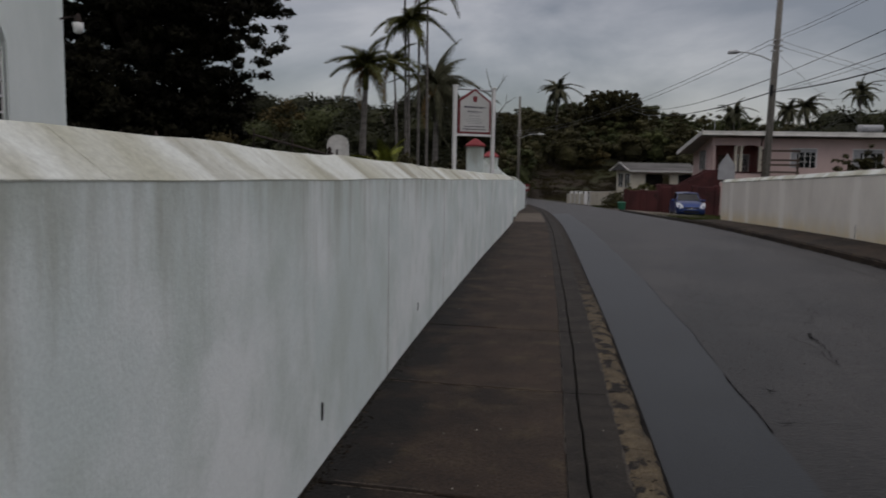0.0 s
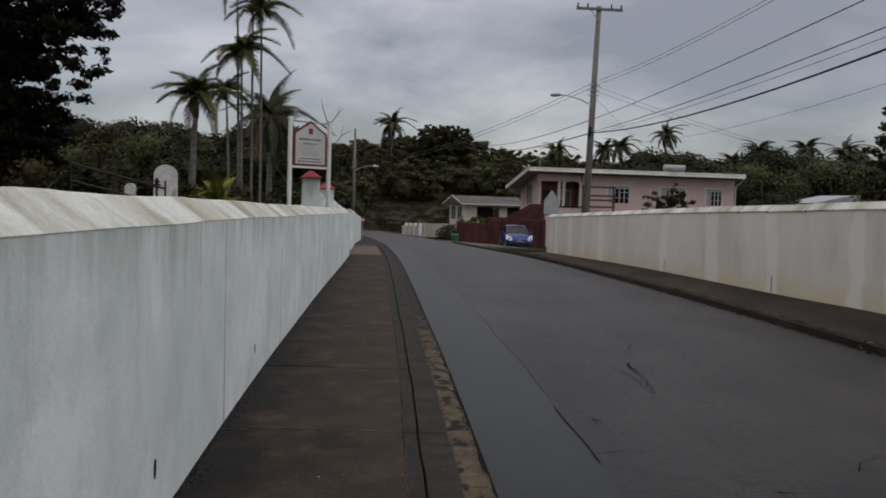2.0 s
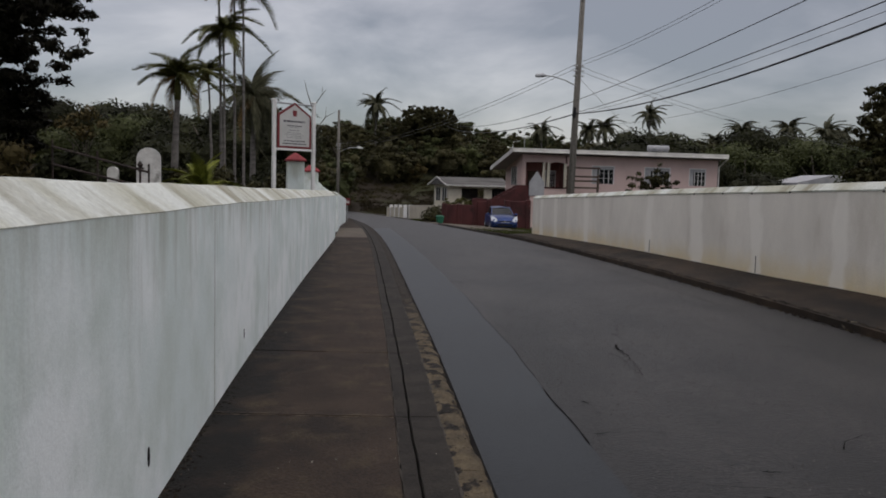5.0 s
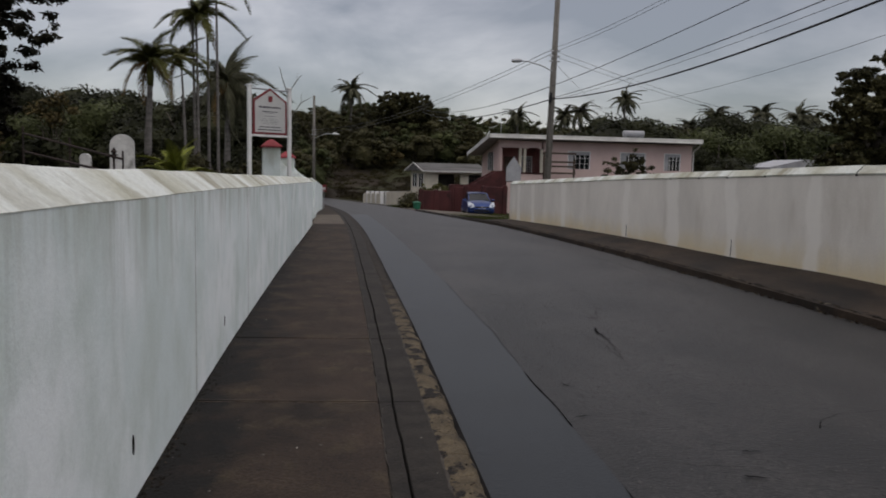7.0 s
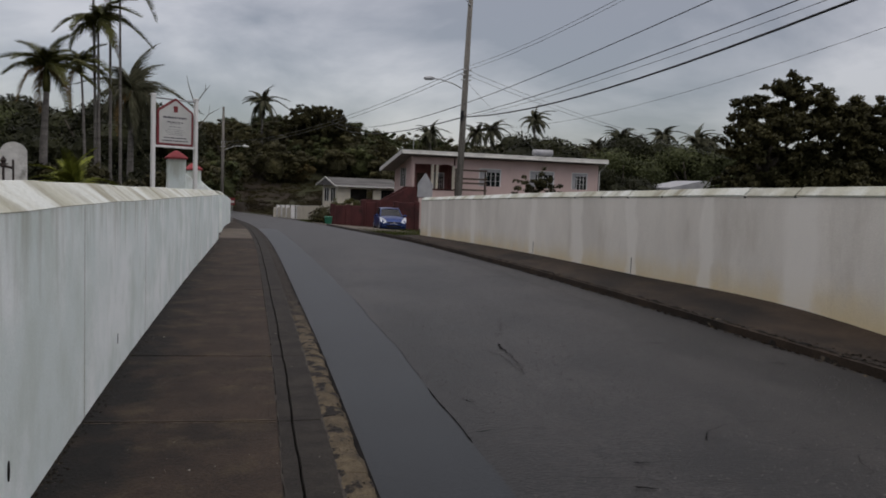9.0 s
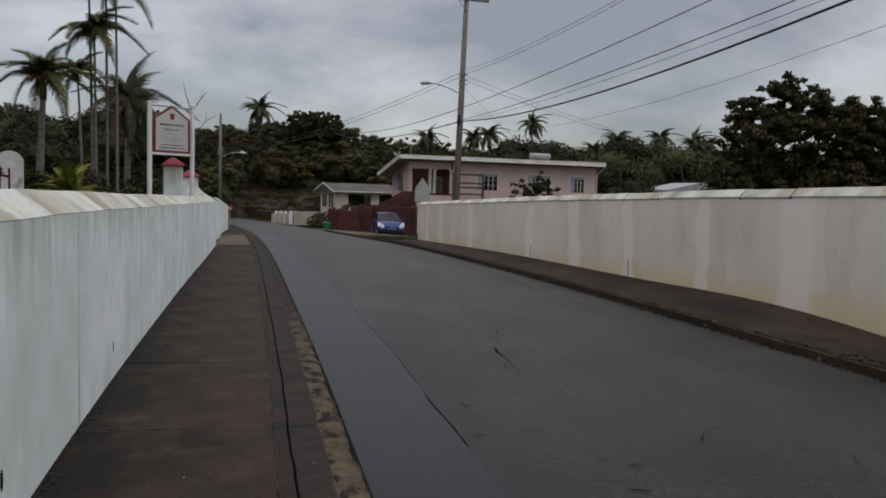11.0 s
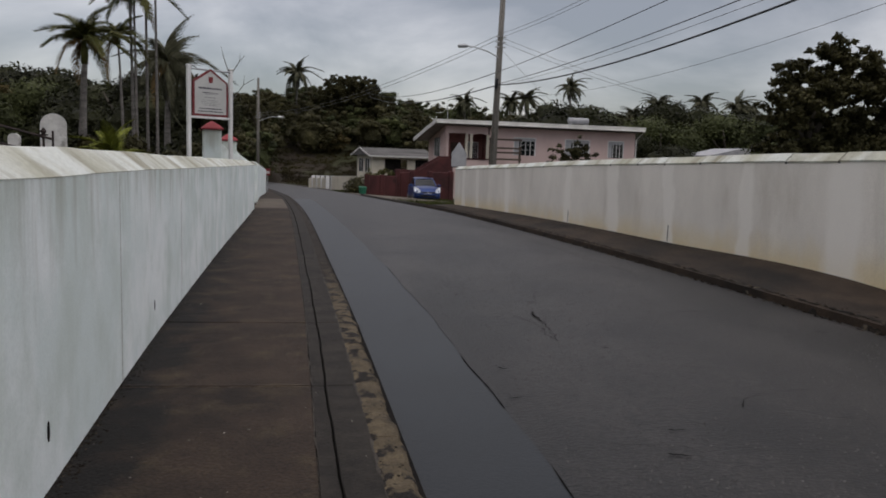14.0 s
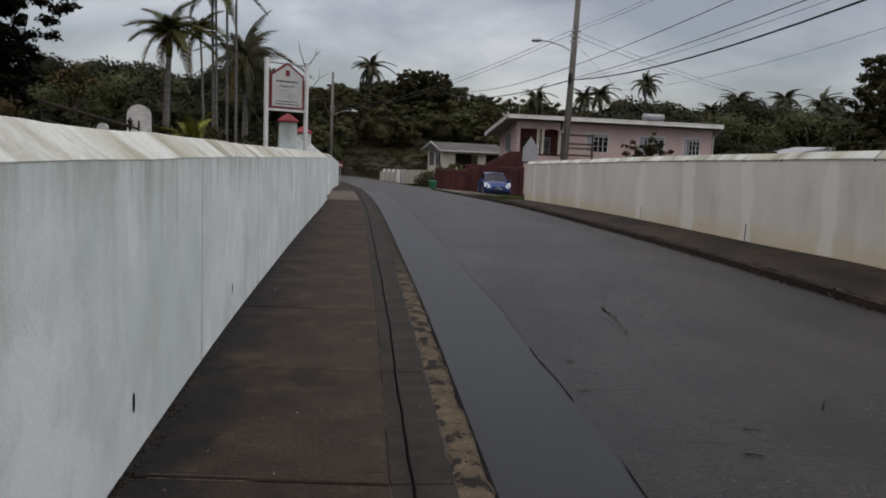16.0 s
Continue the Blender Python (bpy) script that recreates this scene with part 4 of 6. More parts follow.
def palm(name, label, place, height, radius, frond_len, count, mat, seed, droop=0.9, leaflet=0.7, hang=0.6, dry=0, lean=(0, 0), shaft=0.0, tilt=(62, -35), group="", wind=0.0, blade=1.0):
    """A palm: ringed trunk, green shaft where it has one, and separate fronds round the head."""
    rng = np.random.default_rng(seed)
    tree = thing(name, label, "palm tree", place, 0, group)
    bm = bmesh.new()
    pts, rad = [], []
    for i in range(13):
        t = i / 12
        pts.append((lean[0] * t * t, lean[1] * t * t, -0.4 + (height + 0.4) * t))
        rad.append(radius * (1.25 - 0.55 * t + 0.35 * max(0, 0.12 - t) / 0.12))
    tube(bm, pts, rad, 10)
    part("trunk", bm, M_PALM_BARK, tree, smooth=True)
    head = Vector((lean[0], lean[1], height))
    if shaft:
        bm = bmesh.new()
        tube(bm, [head + Vector((0, 0, -0.05)), head + Vector((0, 0, shaft * 0.3)), head + Vector((0, 0, shaft))], [radius * 0.85, radius * 1.0, radius * 0.4], 8)
        part("crownshaft", bm, M_FROND, tree, "green crownshaft", smooth=True)
        head = head + Vector((0, 0, shaft * 0.85))
    green = [frond_mesh("frond", frond_len * k, droop * j, leaflet, mat, rng, hang=hang, blade=blade) for k, j in ((1.0, 0.8), (0.9, 1.1), (1.05, 1.35))]
    dead = frond_mesh("dry_frond", frond_len * 0.85, droop * 1.3, leaflet * 0.8, M_FROND_DRY, rng, hang=0.9) if dry else None
    for i in range(count + dry):
        is_dry = i >= count
        t = (i / max(1, count - 1)) if not is_dry else 1.0
        up_angle = tilt[0] + (tilt[1] - tilt[0]) * t + rng.normal() * 7
        if is_dry:
            up_angle = 12 - 30 * rng.random()
        az = (i * 137.5 + rng.normal() * 10) % 360
        ob = new("frond" if not is_dry else "dry_frond", dead if is_dry else green[i % 3])
        ob.parent = tree
        if is_dry:
            ob["label"] = "hanging dry brown frond"
        ob.matrix_basis = Matrix.Translation(head) @ Matrix.Rotation(radians(az), 4, "Z") @ Matrix.Rotation(radians(-up_angle), 4, "Y")
        if wind:
            ob.matrix_basis = Matrix.Translation(head) @ Matrix.Rotation(radians(wind), 4, "Y") @ Matrix.Rotation(radians(az), 4, "Z") @ Matrix.Rotation(radians(-up_angle), 4, "Y")
    return tree


# ---- church corner, lamp ----
def build_church():
    church = thing("church", "white rendered church side with a tall arched window", "church", (-8.8, 14.3, 0.6))
    # the long side runs towards the viewer from the far corner, with a true arched opening
    cy, r, z0, zs = -2.28, 0.60, 1.0, 2.55
    arc = [(cy + r * math.cos(a), zs + r * math.sin(a)) for a in np.linspace(0, math.pi, 13)]
    hole = [(cy + r, z0)] + arc + [(cy - r, z0)]
    bm = bmesh.new()
    top = 8.0

    def quad_strip(x):
        out = [bm.verts.new((x, y, z)) for y, z in hole]
        lim = [bm.verts.new((x, y, z)) for y, z in ([(0, z0)] + [(0 if math.cos(a) > 0.7 else (-5 if math.cos(a) < -0.7 else cy + 2.5 * math.cos(a) / 0.7), top) for a in np.linspace(0, math.pi, 13)] + [(-5, z0)])]
        return out, lim
    a_in, a_out = quad_strip(0.0)
    b_in, b_out = quad_strip(-0.45)
    for i in range(len(hole) - 1):
        bm.faces.new((a_in[i], a_in[i + 1], a_out[i + 1], a_out[i]))
        bm.faces.new((b_in[i], b_out[i], b_out[i + 1], b_in[i + 1]))
        bm.faces.new((a_in[i], b_in[i], b_in[i + 1], a_in[i + 1]))
    bm.faces.new((a_in[0], b_in[0], b_in[-1], a_in[-1]))
    box(bm, -0.45, 0.0, -5, 0, -0.8, z0)
    box(bm, -0.45, 0.0, -22, -5, -0.8, top)
    box(bm, -9, -0.45, -0.45, 0, -0.8, top)
    part("wall", bm, M_CHURCH, church)
    bm = bmesh.new()
    outer = [(cy + 0.88, z0)] + [(cy + 0.88 * math.cos(a), zs + 0.88 * math.sin(a)) for a in np.linspace(0, math.pi, 13)] + [(cy - 0.88, z0)]
    f1 = [bm.verts.new((0.05, y, z)) for y, z in hole]
    f2 = [bm.verts.new((0.05, y, z)) for y, z in outer]
    g1 = [bm.verts.new((-0.02, y, z)) for y, z in hole]
    g2 = [bm.verts.new((-0.02, y, z)) for y, z in outer]
    for i in range(len(hole) - 1):
        bm.faces.new((f1[i], f2[i], f2[i + 1], f1[i + 1]))
        bm.faces.new((f2[i], g2[i], g2[i + 1], f2[i + 1]))
        bm.faces.new((f1[i], f1[i + 1], g1[i + 1], g1[i]))
    part("window_surround", bm, M_CHURCH, church, "raised arched surround")
    win = part("window", boxed(-0.13, -0.09, cy - r, cy + r, z0, zs + r), M_GLASS, church, "dark leaded glass")
    for y in np.linspace(-r, r, 6):
        part("glazing_bar", boxed(-0.09, -0.06, cy + y - 0.02, cy + y + 0.02, z0, zs + math.sqrt(max(0.0, r * r - y * y))), M_PAINT_WHITE, win)
    for z in np.arange(z0, zs + 0.5, 0.27):
        h = r if z < zs else math.sqrt(max(0.01, r * r - (z - zs) ** 2))
        part("glazing_bar", boxed(-0.09, -0.055, cy - h, cy + h, z - 0.018, z + 0.018), M_PAINT_WHITE, win)
    part("roof", prism(bmesh.new(), [(0.3, top), (-9.2, top), (-4.5, top + 3.2)], -22, 0.3), M_ROOF, church, "dark roof")
    lamp = thing("wall_lamp", "white bulkhead lamp on a bracket at the church corner", "lamp", (-8.8, 14.2, 3.85))
    bm = bmesh.new()
    tube(bm, [(-0.05, 0, 0.12), (0.2, 0, 0.16), (0.36, 0, 0.16), (0.36, 0, 0.05)], 0.018, 6)
    tube(bm, [(0.36, 0, 0.22), (0.36, 0, 0.17), (0.36, 0, 0.065)], [0.02, 0.05, 0.075], 8)
    part("bracket", bm, M_IRON, lamp)
    bm = bmesh.new()
    tube(bm, [(0.36, 0, 0.06), (0.36, 0, 0.05), (0.36, 0, -0.10), (0.36, 0, -0.14)], [0.07, 0.10, 0.085, 0.05], 10)
    part("shade", bm, M_PAINT_WHITE, lamp, "white glass shade", smooth=True)


build_church()


# ---- notice board, gate piers ----
def build_notice_board():
    board = thing("notice_board", "white church notice board with a red pointed frame", "sign", (-1.82, 24.9, 0.2), 35)
    for s in (-1, 1):
        part("post", boxed(s * 0.70 - 0.055, s * 0.70 + 0.055, -0.055, 0.055, -0.5, 3.62, 0.012), M_PAINT_WHITE, board)
        part("post_cap", boxed(s * 0.70 - 0.07, s * 0.70 + 0.07, -0.07, 0.07, 3.62, 3.67, 0.012), M_PAINT_WHITE, board)
    bm = bmesh.new()
    tube(bm, [(-0.68, 0, 3.56), (0.68, 0, 3.56)], 0.028, 8)
    part("top_rail", bm, M_METAL, board)
    part("bottom_rail", boxed(-0.66, 0.66, -0.035, 0.035, 2.12, 2.19, 0.008), M_PAINT_WHITE, board)

    def house(w, z0, z1, z2):
        return [(-w, z0), (w, z0), (w, z1), (0, z2), (-w, z1)]
    part("frame", prism(bmesh.new(), house(0.585, 2.2, 3.22, 3.60), -0.03, 0.03), M_RED, board, "dark red pointed frame")
    panel = part("panel", prism(bmesh.new(), house(0.525, 2.26, 3.185, 3.525), -0.036, -0.031), M_BOARD, board, "off-white panel")
    part("crest", prism(bmesh.new(), [(-0.075, 3.30), (-0.06, 3.18), (0.06, 3.18), (0.075, 3.30), (0.075, 3.36), (-0.075, 3.36)], -0.042, -0.037), M_RED, panel, "small red crest")
    rows = [(3.02, 0.40, 0.055, M_INK), (2.885, 0.27, 0.028, M_INK), (2.84, 0.18, 0.014, M_INK_GREY), (2.75, 0.2, 0.020, M_INK_GREY), (2.67, 0.27, 0.012, M_INK_GREY),
            (2.62, 0.33, 0.012, M_INK_GREY), (2.57, 0.30, 0.012, M_INK_GREY), (2.52, 0.26, 0.012, M_INK_GREY), (2.42, 0.38, 0.034, M_INK), (2.335, 0.43, 0.034, M_INK)]
    rng = np.random.default_rng(5)
    for z, half, h, mat in rows:
        x = -half
        while x < half - 0.02:
            w = min(half - x, 0.05 + 0.10 * rng.random())
            part("lettering", boxed(x, x + w - 0.018, -0.039, -0.0365, z - h / 2, z + h / 2), mat, panel)
            x += w


build_notice_board()


def gate_pier(place, w, height, label):
    pier = thing("gate_pier", label, "gate pier", place, 8, "piers of the gateway")
    part("shaft", boxed(-w / 2, w / 2, -w / 2, w / 2, -0.6, height, 0.02), M_WALL, pier)
    bm = bmesh.new()
    h = w / 2 + 0.05
    levels = [(h, height), (h, height + 0.05), (h * 0.94, height + 0.07), (h * 0.45, height + 0.20), (h * 0.12, height + 0.27)]
    rings = [[bm.verts.new((sx * q, sy * q, z)) for sx, sy in ((-1, -1), (1, -1), (1, 1), (-1, 1))] for q, z in levels]
    for a, b in zip(rings, rings[1:]):
        for k in range(4):
            bm.faces.new((a[k], a[(k + 1) % 4], b[(k + 1) % 4], b[k]))
    bm.faces.new(rings[0][::-1])
    bm.faces.new(rings[-1])
    part("cap", bm, M_CAP, pier, "red pyramid cap")
    return pier


gate_pier((-1.87, 26.25, 0.25), 0.56, 1.78, "white gate pier with a red pyramid cap")
gate_pier((-1.62, 31.2, 0.05), 0.54, 1.70, "farther white gate pier with a red cap")


def wing_wall(x0, x1, y0, y1, zt0, zt1, label):
    ob = thing("wing_wall", label, "wall", (0, 0, 0))
    n = 12
    bm = bmesh.new()
    rows = []
    for i in range(n + 1):
        t = i / n
        x, y = x0 + (x1 - x0) * t, y0 + (y1 - y0) * t
        zt = zt1 + (zt0 - zt1) * (1 - t) ** 1.8
        rows.append([bm.verts.new(p) for p in ((x, y - 0.12, -0.6), (x, y - 0.12, zt), (x, y + 0.12, zt), (x, y + 0.12, -0.6))])
    for a, b in zip(rows, rows[1:]):
        for k in range(4):
            bm.faces.new((a[k], a[(k + 1) % 4], b[(k + 1) % 4], b[k]))
    bm.faces.new(rows[0])
    bm.faces.new(rows[-1][::-1])
    part("wall", bm, M_WALL, ob)


wing_wall(-1.62, -0.5, 26.4, 27.2, 1.62, 1.02, "white wing wall sweeping down from the gate pier")
wing_wall(-1.4, -0.6, 31.3, 32.0, 1.45, 0.92, "white wing wall beside the farther pier")

# small warning plate beyond the wall
plate = thing("road_sign", "small faded red and white roadside sign", "sign", (-0.24, 44.0, -0.9))
part("post", boxed(-0.02, 0.02, -0.02, 0.02, -0.3, 1.35), M_METAL, plate)
part("panel", boxed(-0.14, 0.14, -0.035, -0.022, 0.98, 1.36), M_RED, plate, "faded red panel")
part("stripe", boxed(-0.10, 0.10, -0.040, -0.036, 1.08, 1.22), M_BOARD, plate)


# ---- graves and iron railings behind the left wall ----
def headstone(place, w, h, turn, label):
    stone = thing("headstone", label, "headstone", place, turn, "headstones in the churchyard")
    outline = [(-w / 2, -0.4), (w / 2, -0.4), (w / 2, h - w * 0.45)] + [(w / 2 * math.cos(a), h - w * 0.45 + w * 0.45 * math.sin(a)) for a in np.linspace(0.15, math.pi - 0.15, 11)] + [(-w / 2, h - w * 0.45)]
    part("slab", prism(bmesh.new(), outline, -0.07, 0.07), M_STONE, stone)
    part("plinth", boxed(-w / 2 - 0.1, w / 2 + 0.1, -0.18, 0.18, -0.4, 0.12, 0.02), M_STONE, stone)
    return stone


headstone((-4.52, 18.3, 0.62), 0.5, 1.44, 10, "white round-topped headstone stained with lichen")
headstone((-4.63, 18.6, 0.62), 0.46, 1.40, 18, "darker round-topped headstone close behind another")
headstone((-5.35, 18.5, 0.62), 0.22, 1.0, 0, "small white grave post")


def build_railing():
    fence = thing("grave_railing", "rusty iron grave railing with spear finials", "railing", (0, 0, 0))
    a, b = Vector((-5.95, 16.6, 0)), Vector((-3.55, 14.4, 0))
    for z0, z1 in ((1.97, 1.50), (1.62, 1.22)):
        bm = bmesh.new()
        tube(bm, [(a.x, a.y, z0), (b.x, b.y, z1)], 0.022, 6)
        part("rail", bm, M_IRON, fence)
    for i in (0, 5, 10):
        t = i / 10
        p = a.lerp(b, t)
        top = 1.97 - 0.47 * t + (0.14 if i % 5 == 0 else 0.05)
        bm = bmesh.new()
        tube(bm, [(p.x, p.y, 0.5), (p.x, p.y, top)], 0.018, 6)
        part("baluster", bm, M_IRON, fence)
    p = a.lerp(b, 0.92)
    bm = bmesh.new()
    tube(bm, [(p.x, p.y, 1.3), (p.x, p.y, 1.50), (p.x, p.y, 1.53), (p.x, p.y, 1.58), (p.x, p.y, 1.63), (p.x, p.y, 1.70)], [0.02, 0.02, 0.05, 0.022, 0.055, 0.004], 8)
    part("finial", bm, M_IRON, fence, "spear-shaped iron finial")
    bm = bmesh.new()
    tube(bm, [(p.x - 0.07, p.y, 1.57), (p.x + 0.07, p.y, 1.57)], 0.014, 6)
    part("finial_arm", bm, M_IRON, fence)


build_railing()


def churchyard_railing():
    fence = thing("churchyard_railing", "low iron railing with fleur finials behind the wall", "railing", (0, 0, 0))
    for i in range(6):
        x = -8.0 + 0.53 * i
        z = 1.84 - 0.012 * i
        bm = bmesh.new()
        tube(bm, [(x, 11, 0.55), (x, 11, z - 0.10), (x, 11, z - 0.07), (x, 11, z - 0.03), (x, 11, z + 0.02)], [0.014, 0.014, 0.034, 0.026, 0.003], 6)
        part("baluster", bm, M_IRON, fence)
    for z in (1.55, 0.85):
        part("rail", tube(bmesh.new(), [(-8.2, 11, z), (-5.2, 11, z - 0.05)], 0.014, 6), M_IRON, fence)


churchyard_railing()


# ---- pink house ----
def window_unit(parent, x0, x1, z0, z1, y, bars=4, label="white-framed window with louvres"):
    """A window in a wall that faces the road."""
    win = part("window", boxed(x0, x1, y - 0.02, y + 0.03, z0, z1), M_GLASS, parent, label)
    t = 0.07
    for nm, b in (("frame_side", (x0 - 0.02, x0 + t, z0, z1)), ("frame_side", (x1 - t, x1 + 0.02, z0, z1)), ("frame_head", (x0 + t, x1 - t, z1 - t, z1)), ("sill", (x0 - 0.08, x1 + 0.08, z0 - 0.09, z0))):
        part(nm, boxed(b[0], b[1], y - 0.07, y - 0.022, b[2], b[3]), M_PAINT_WHITE, win)
    part("shutter", boxed(x0 + t, x0 + t + (x1 - x0) * 0.22, y - 0.06, y - 0.024, z0, z1 - t), M_SIGN_BACK, win, "grey open shutter")
    part("fanlight", boxed(x0 + t, x1 - t, y - 0.062, y - 0.024, z1 - t - 0.24, z1 - t), M_SIGN_BACK, win, "grey fanlight panel")
    for i in range(bars):
        x = x0 + (x1 - x0) * (0.34 + 0.62 * i / (bars - 1))
        part("mullion", boxed(x - 0.02, x + 0.02, y - 0.055, y - 0.024, z0, z1 - t), M_PAINT_WHITE, win)
    for k in range(2):
        z = z0 + (z1 - z0) * (0.3 + 0.3 * k)
        part("glazing_bar", boxed(x0 + (x1 - x0) * 0.34, x1 - t, y - 0.045, y - 0.026, z - 0.012, z + 0.012), M_PAINT_WHITE, win)
    return win


def build_pink_house():
    house = thing("bungalow", "raised pale pink bungalow with a white-edged low roof", "house", (0, 60.25, 0))
    x0, xp, x1, floor, top = 13.25, 16.85, 29.35, 0.55, 3.85
    # walls with real openings
    wins = [(18.85, 20.75, 1.72, 3.15), (23.2, 25.4, 1.72, 3.15), (26.95, 28.4, 1.75, 3.15)]
    xs = xp
    for a, b, c, d in wins:
        part("wall_panel", boxed(xs, a, 0, 0.2, floor, top), M_PINK, house)
        part("wall_panel", boxed(a, b, 0, 0.2, floor, c), M_PINK, house)
        part("wall_panel", boxed(a, b, 0, 0.2, d, top), M_PINK, house)
        xs = b
    part("wall_panel", boxed(xs, x1, 0, 0.2, floor, top), M_PINK, house)
    part("plinth", boxed(x0, x1, 0.005, 7.0, -2.4, floor), M_PINK, house)
    part("side_wall", boxed(x1 - 0.2, x1, 0.2, 6.6, floor, top - 0.3), M_PINK, house)
    # west side with one window, its head following the roof
    bm = bmesh.new()
    v = [bm.verts.new(p) for p in ((x0, 0.22, floor), (x0, 6.6, floor), (x0, 6.6, 2.85), (x0, 0.22, 3.92), (x0 + 0.2, 0.22, floor), (x0 + 0.2, 6.6, floor), (x0 + 0.2, 6.6, 2.85), (x0 + 0.2, 0.22, 3.92))]
    for f in ((0, 1, 2, 3), (4, 7, 6, 5), (0, 4, 5, 1), (1, 5, 6, 2), (2, 6, 7, 3), (3, 7, 4, 0)):
        bm.faces.new([v[i] for i in f])
    part("side_wall", bm, M_PINK, house)
    w = part("window", boxed(x0 - 0.015, x0 + 0.02, 1.9, 4.0, 1.45, 2.95), M_GLASS, house, "side window with white frame")
    for y in (1.9, 2.6, 3.3, 4.0):
        part("mullion", boxed(x0 - 0.05, x0 - 0.016, y - 0.04, y + 0.04, 1.45, 2.95), M_PAINT_WHITE, w)
    part("back_wall", boxed(x0 + 0.2, x1 - 0.2, 6.4, 6.6, floor, 2.7), M_PINK, house)
    # porch: deep pink recess, arched beam, columns and a low parapet
    part("porch_back", boxed(x0 + 0.2, xp, 2.2, 2.35, floor, 3.7), M_PINK_DEEP, house, "deep pink porch recess")
    part("porch_side", boxed(xp, xp + 0.15, 0.2, 2.2, floor, 3.7), M_PINK_DEEP, house)
    part("porch_door", boxed(14.2, 15.0, 2.14, 2.196, floor, 2.6), M_WOOD_DARK, house, "dark porch door")
    window_unit(house, 15.5, 16.5, 1.35, 2.7, 2.19, 5, "barred porch window")
    for x in (13.42, 14.98, 15.36, 16.72):
        part("column", boxed(x - 0.11, x + 0.11, -0.02, 0.2, floor, 3.25, 0.02), M_CREAM if x > 13.5 else M_PINK, house, "pale porch column")
    part("lintel", boxed(13.25, 14.98, 0.0, 0.18, 3.28, 3.85), M_PINK, house)
    for a, b in ((15.36, 16.72),):
        bm = bmesh.new()
        arch = [(a, 3.85), (a, 3.2)] + [(a + 0.1 + (b - a - 0.2) * t, 3.2 + 0.12 * math.sin(math.pi * t)) for t in np.linspace(0, 1, 9)] + [(b, 3.2), (b, 3.85)]
        for (xa, za), (xb, zb) in zip(arch[1:-1], arch[2:-1]):
            vs = [bm.verts.new((x, y, z)) for y in (0.0, 0.18) for x, z in ((xa, za), (xb, zb), (xb, 3.85), (xa, 3.85))]
            if abs(xa - xb) > 1e-4:
                for f in ((0, 1, 2, 3), (4, 7, 6, 5), (0, 4, 5, 1)):
                    bm.faces.new([vs[i] for i in f])
        part("arched_beam", bm, M_PINK, house)
    part("beam", boxed(14.98, 15.36, 0.0, 0.18, 3.25, 3.85), M_PINK, house)
    part("porch_parapet", boxed(14.75, xp, -0.05, 0.1, floor, 1.25), M_PINK, house, "pink porch parapet")
    part("parapet_cap", boxed(14.7, xp, -0.10, 0.15, 1.25, 1.36), M_MAROON, house, "maroon parapet coping")
    # roof: one slope that falls to the back, with a deep white fascia
    bm = bmesh.new()
    v = [bm.verts.new(p) for p in ((12.30, -0.85, 4.05), (29.75, -0.85, 4.05), (29.75, 6.9, 2.75), (12.00, 6.9, 2.75), (12.30, -0.85, 4.25), (29.75, -0.85, 4.25), (29.75, 6.9, 2.95), (12.00, 6.9, 2.95))]
    for f in ((0, 3, 2, 1), (4, 5, 6, 7), (0, 1, 5, 4), (1, 2, 6, 5), (2, 3, 7, 6), (3, 0, 4, 7)):
        bm.faces.new([v[i] for i in f])
    roof = part("roof", bm, M_ROOF, house, "low grey sheet roof")
    part("fascia", boxed(12.25, 29.8, -0.92, -0.855, 3.98, 4.30), M_FASCIA, roof, "white front fascia")
    bm = bmesh.new()
    v = [bm.verts.new(p) for p in ((12.24, -0.92, 3.98), (11.94, 6.95, 2.66), (11.94, 6.95, 2.98), (12.24, -0.92, 4.30), (12.29, -0.92, 3.98), (11.99, 6.95, 2.66), (11.99, 6.95, 2.98), (12.29, -0.92, 4.30))]
    for f in ((0, 1, 2, 3), (4, 7, 6, 5), (0, 4, 5, 1), (1, 5, 6, 2), (2, 6, 7, 3), (3, 7, 4, 0)):
        bm.faces.new([v[i] for i in f])
    part("barge_board", bm, M_FASCIA, roof, "white barge board")
    bm = bmesh.new()
    tube(bm, [(12.35, -0.98, 4.02), (29.7, -0.98, 3.98)], 0.06, 6)
    part("gutter", bm, M_FASCIA, roof)
    bm = bmesh.new()
    tube(bm, [(29.7, -0.95, 3.95), (29.5, -0.3, 3.5), (29.42, -0.06, 3.3), (29.42, -0.06, 0.2)], 0.05, 6)
    part("downpipe", bm, M_FASCIA, house)
    for a, b, c, d in wins:
        window_unit(house, a, b, c, d, 0.10)
    # one dark sheet whose colour gives the dimness of the rooms behind the glass
    part("interior", boxed(xp + 0.3, x1 - 0.3, 2.4, 2.5, floor, 3.4), M_ROOM_SHADE, house)
    # outside stair with a stepped maroon parapet
    bm = bmesh.new()
    for sy in (-3.1, -1.4):
        prism(bm, [(9.2, -2.2), (13.2, -2.2), (13.2, 1.45), (12.5, 1.45), (10.6, 0.35), (9.2, 0.35)], sy, sy + 0.16)
    part("stair_parapet", bm, M_MAROON, house, "maroon sloping stair parapet")
    for i in range(10):
        x = 9.4 + i * 0.36
        part("step", boxed(x, x + 0.37, -2.92, -1.42, -1.9, -1.3 + i * 0.19), M_MAROON, house)
    heater = thing("solar_water_heater", "pale grey solar water heater on the bungalow roof", "water heater", (25.0, 61.6, 4.12))
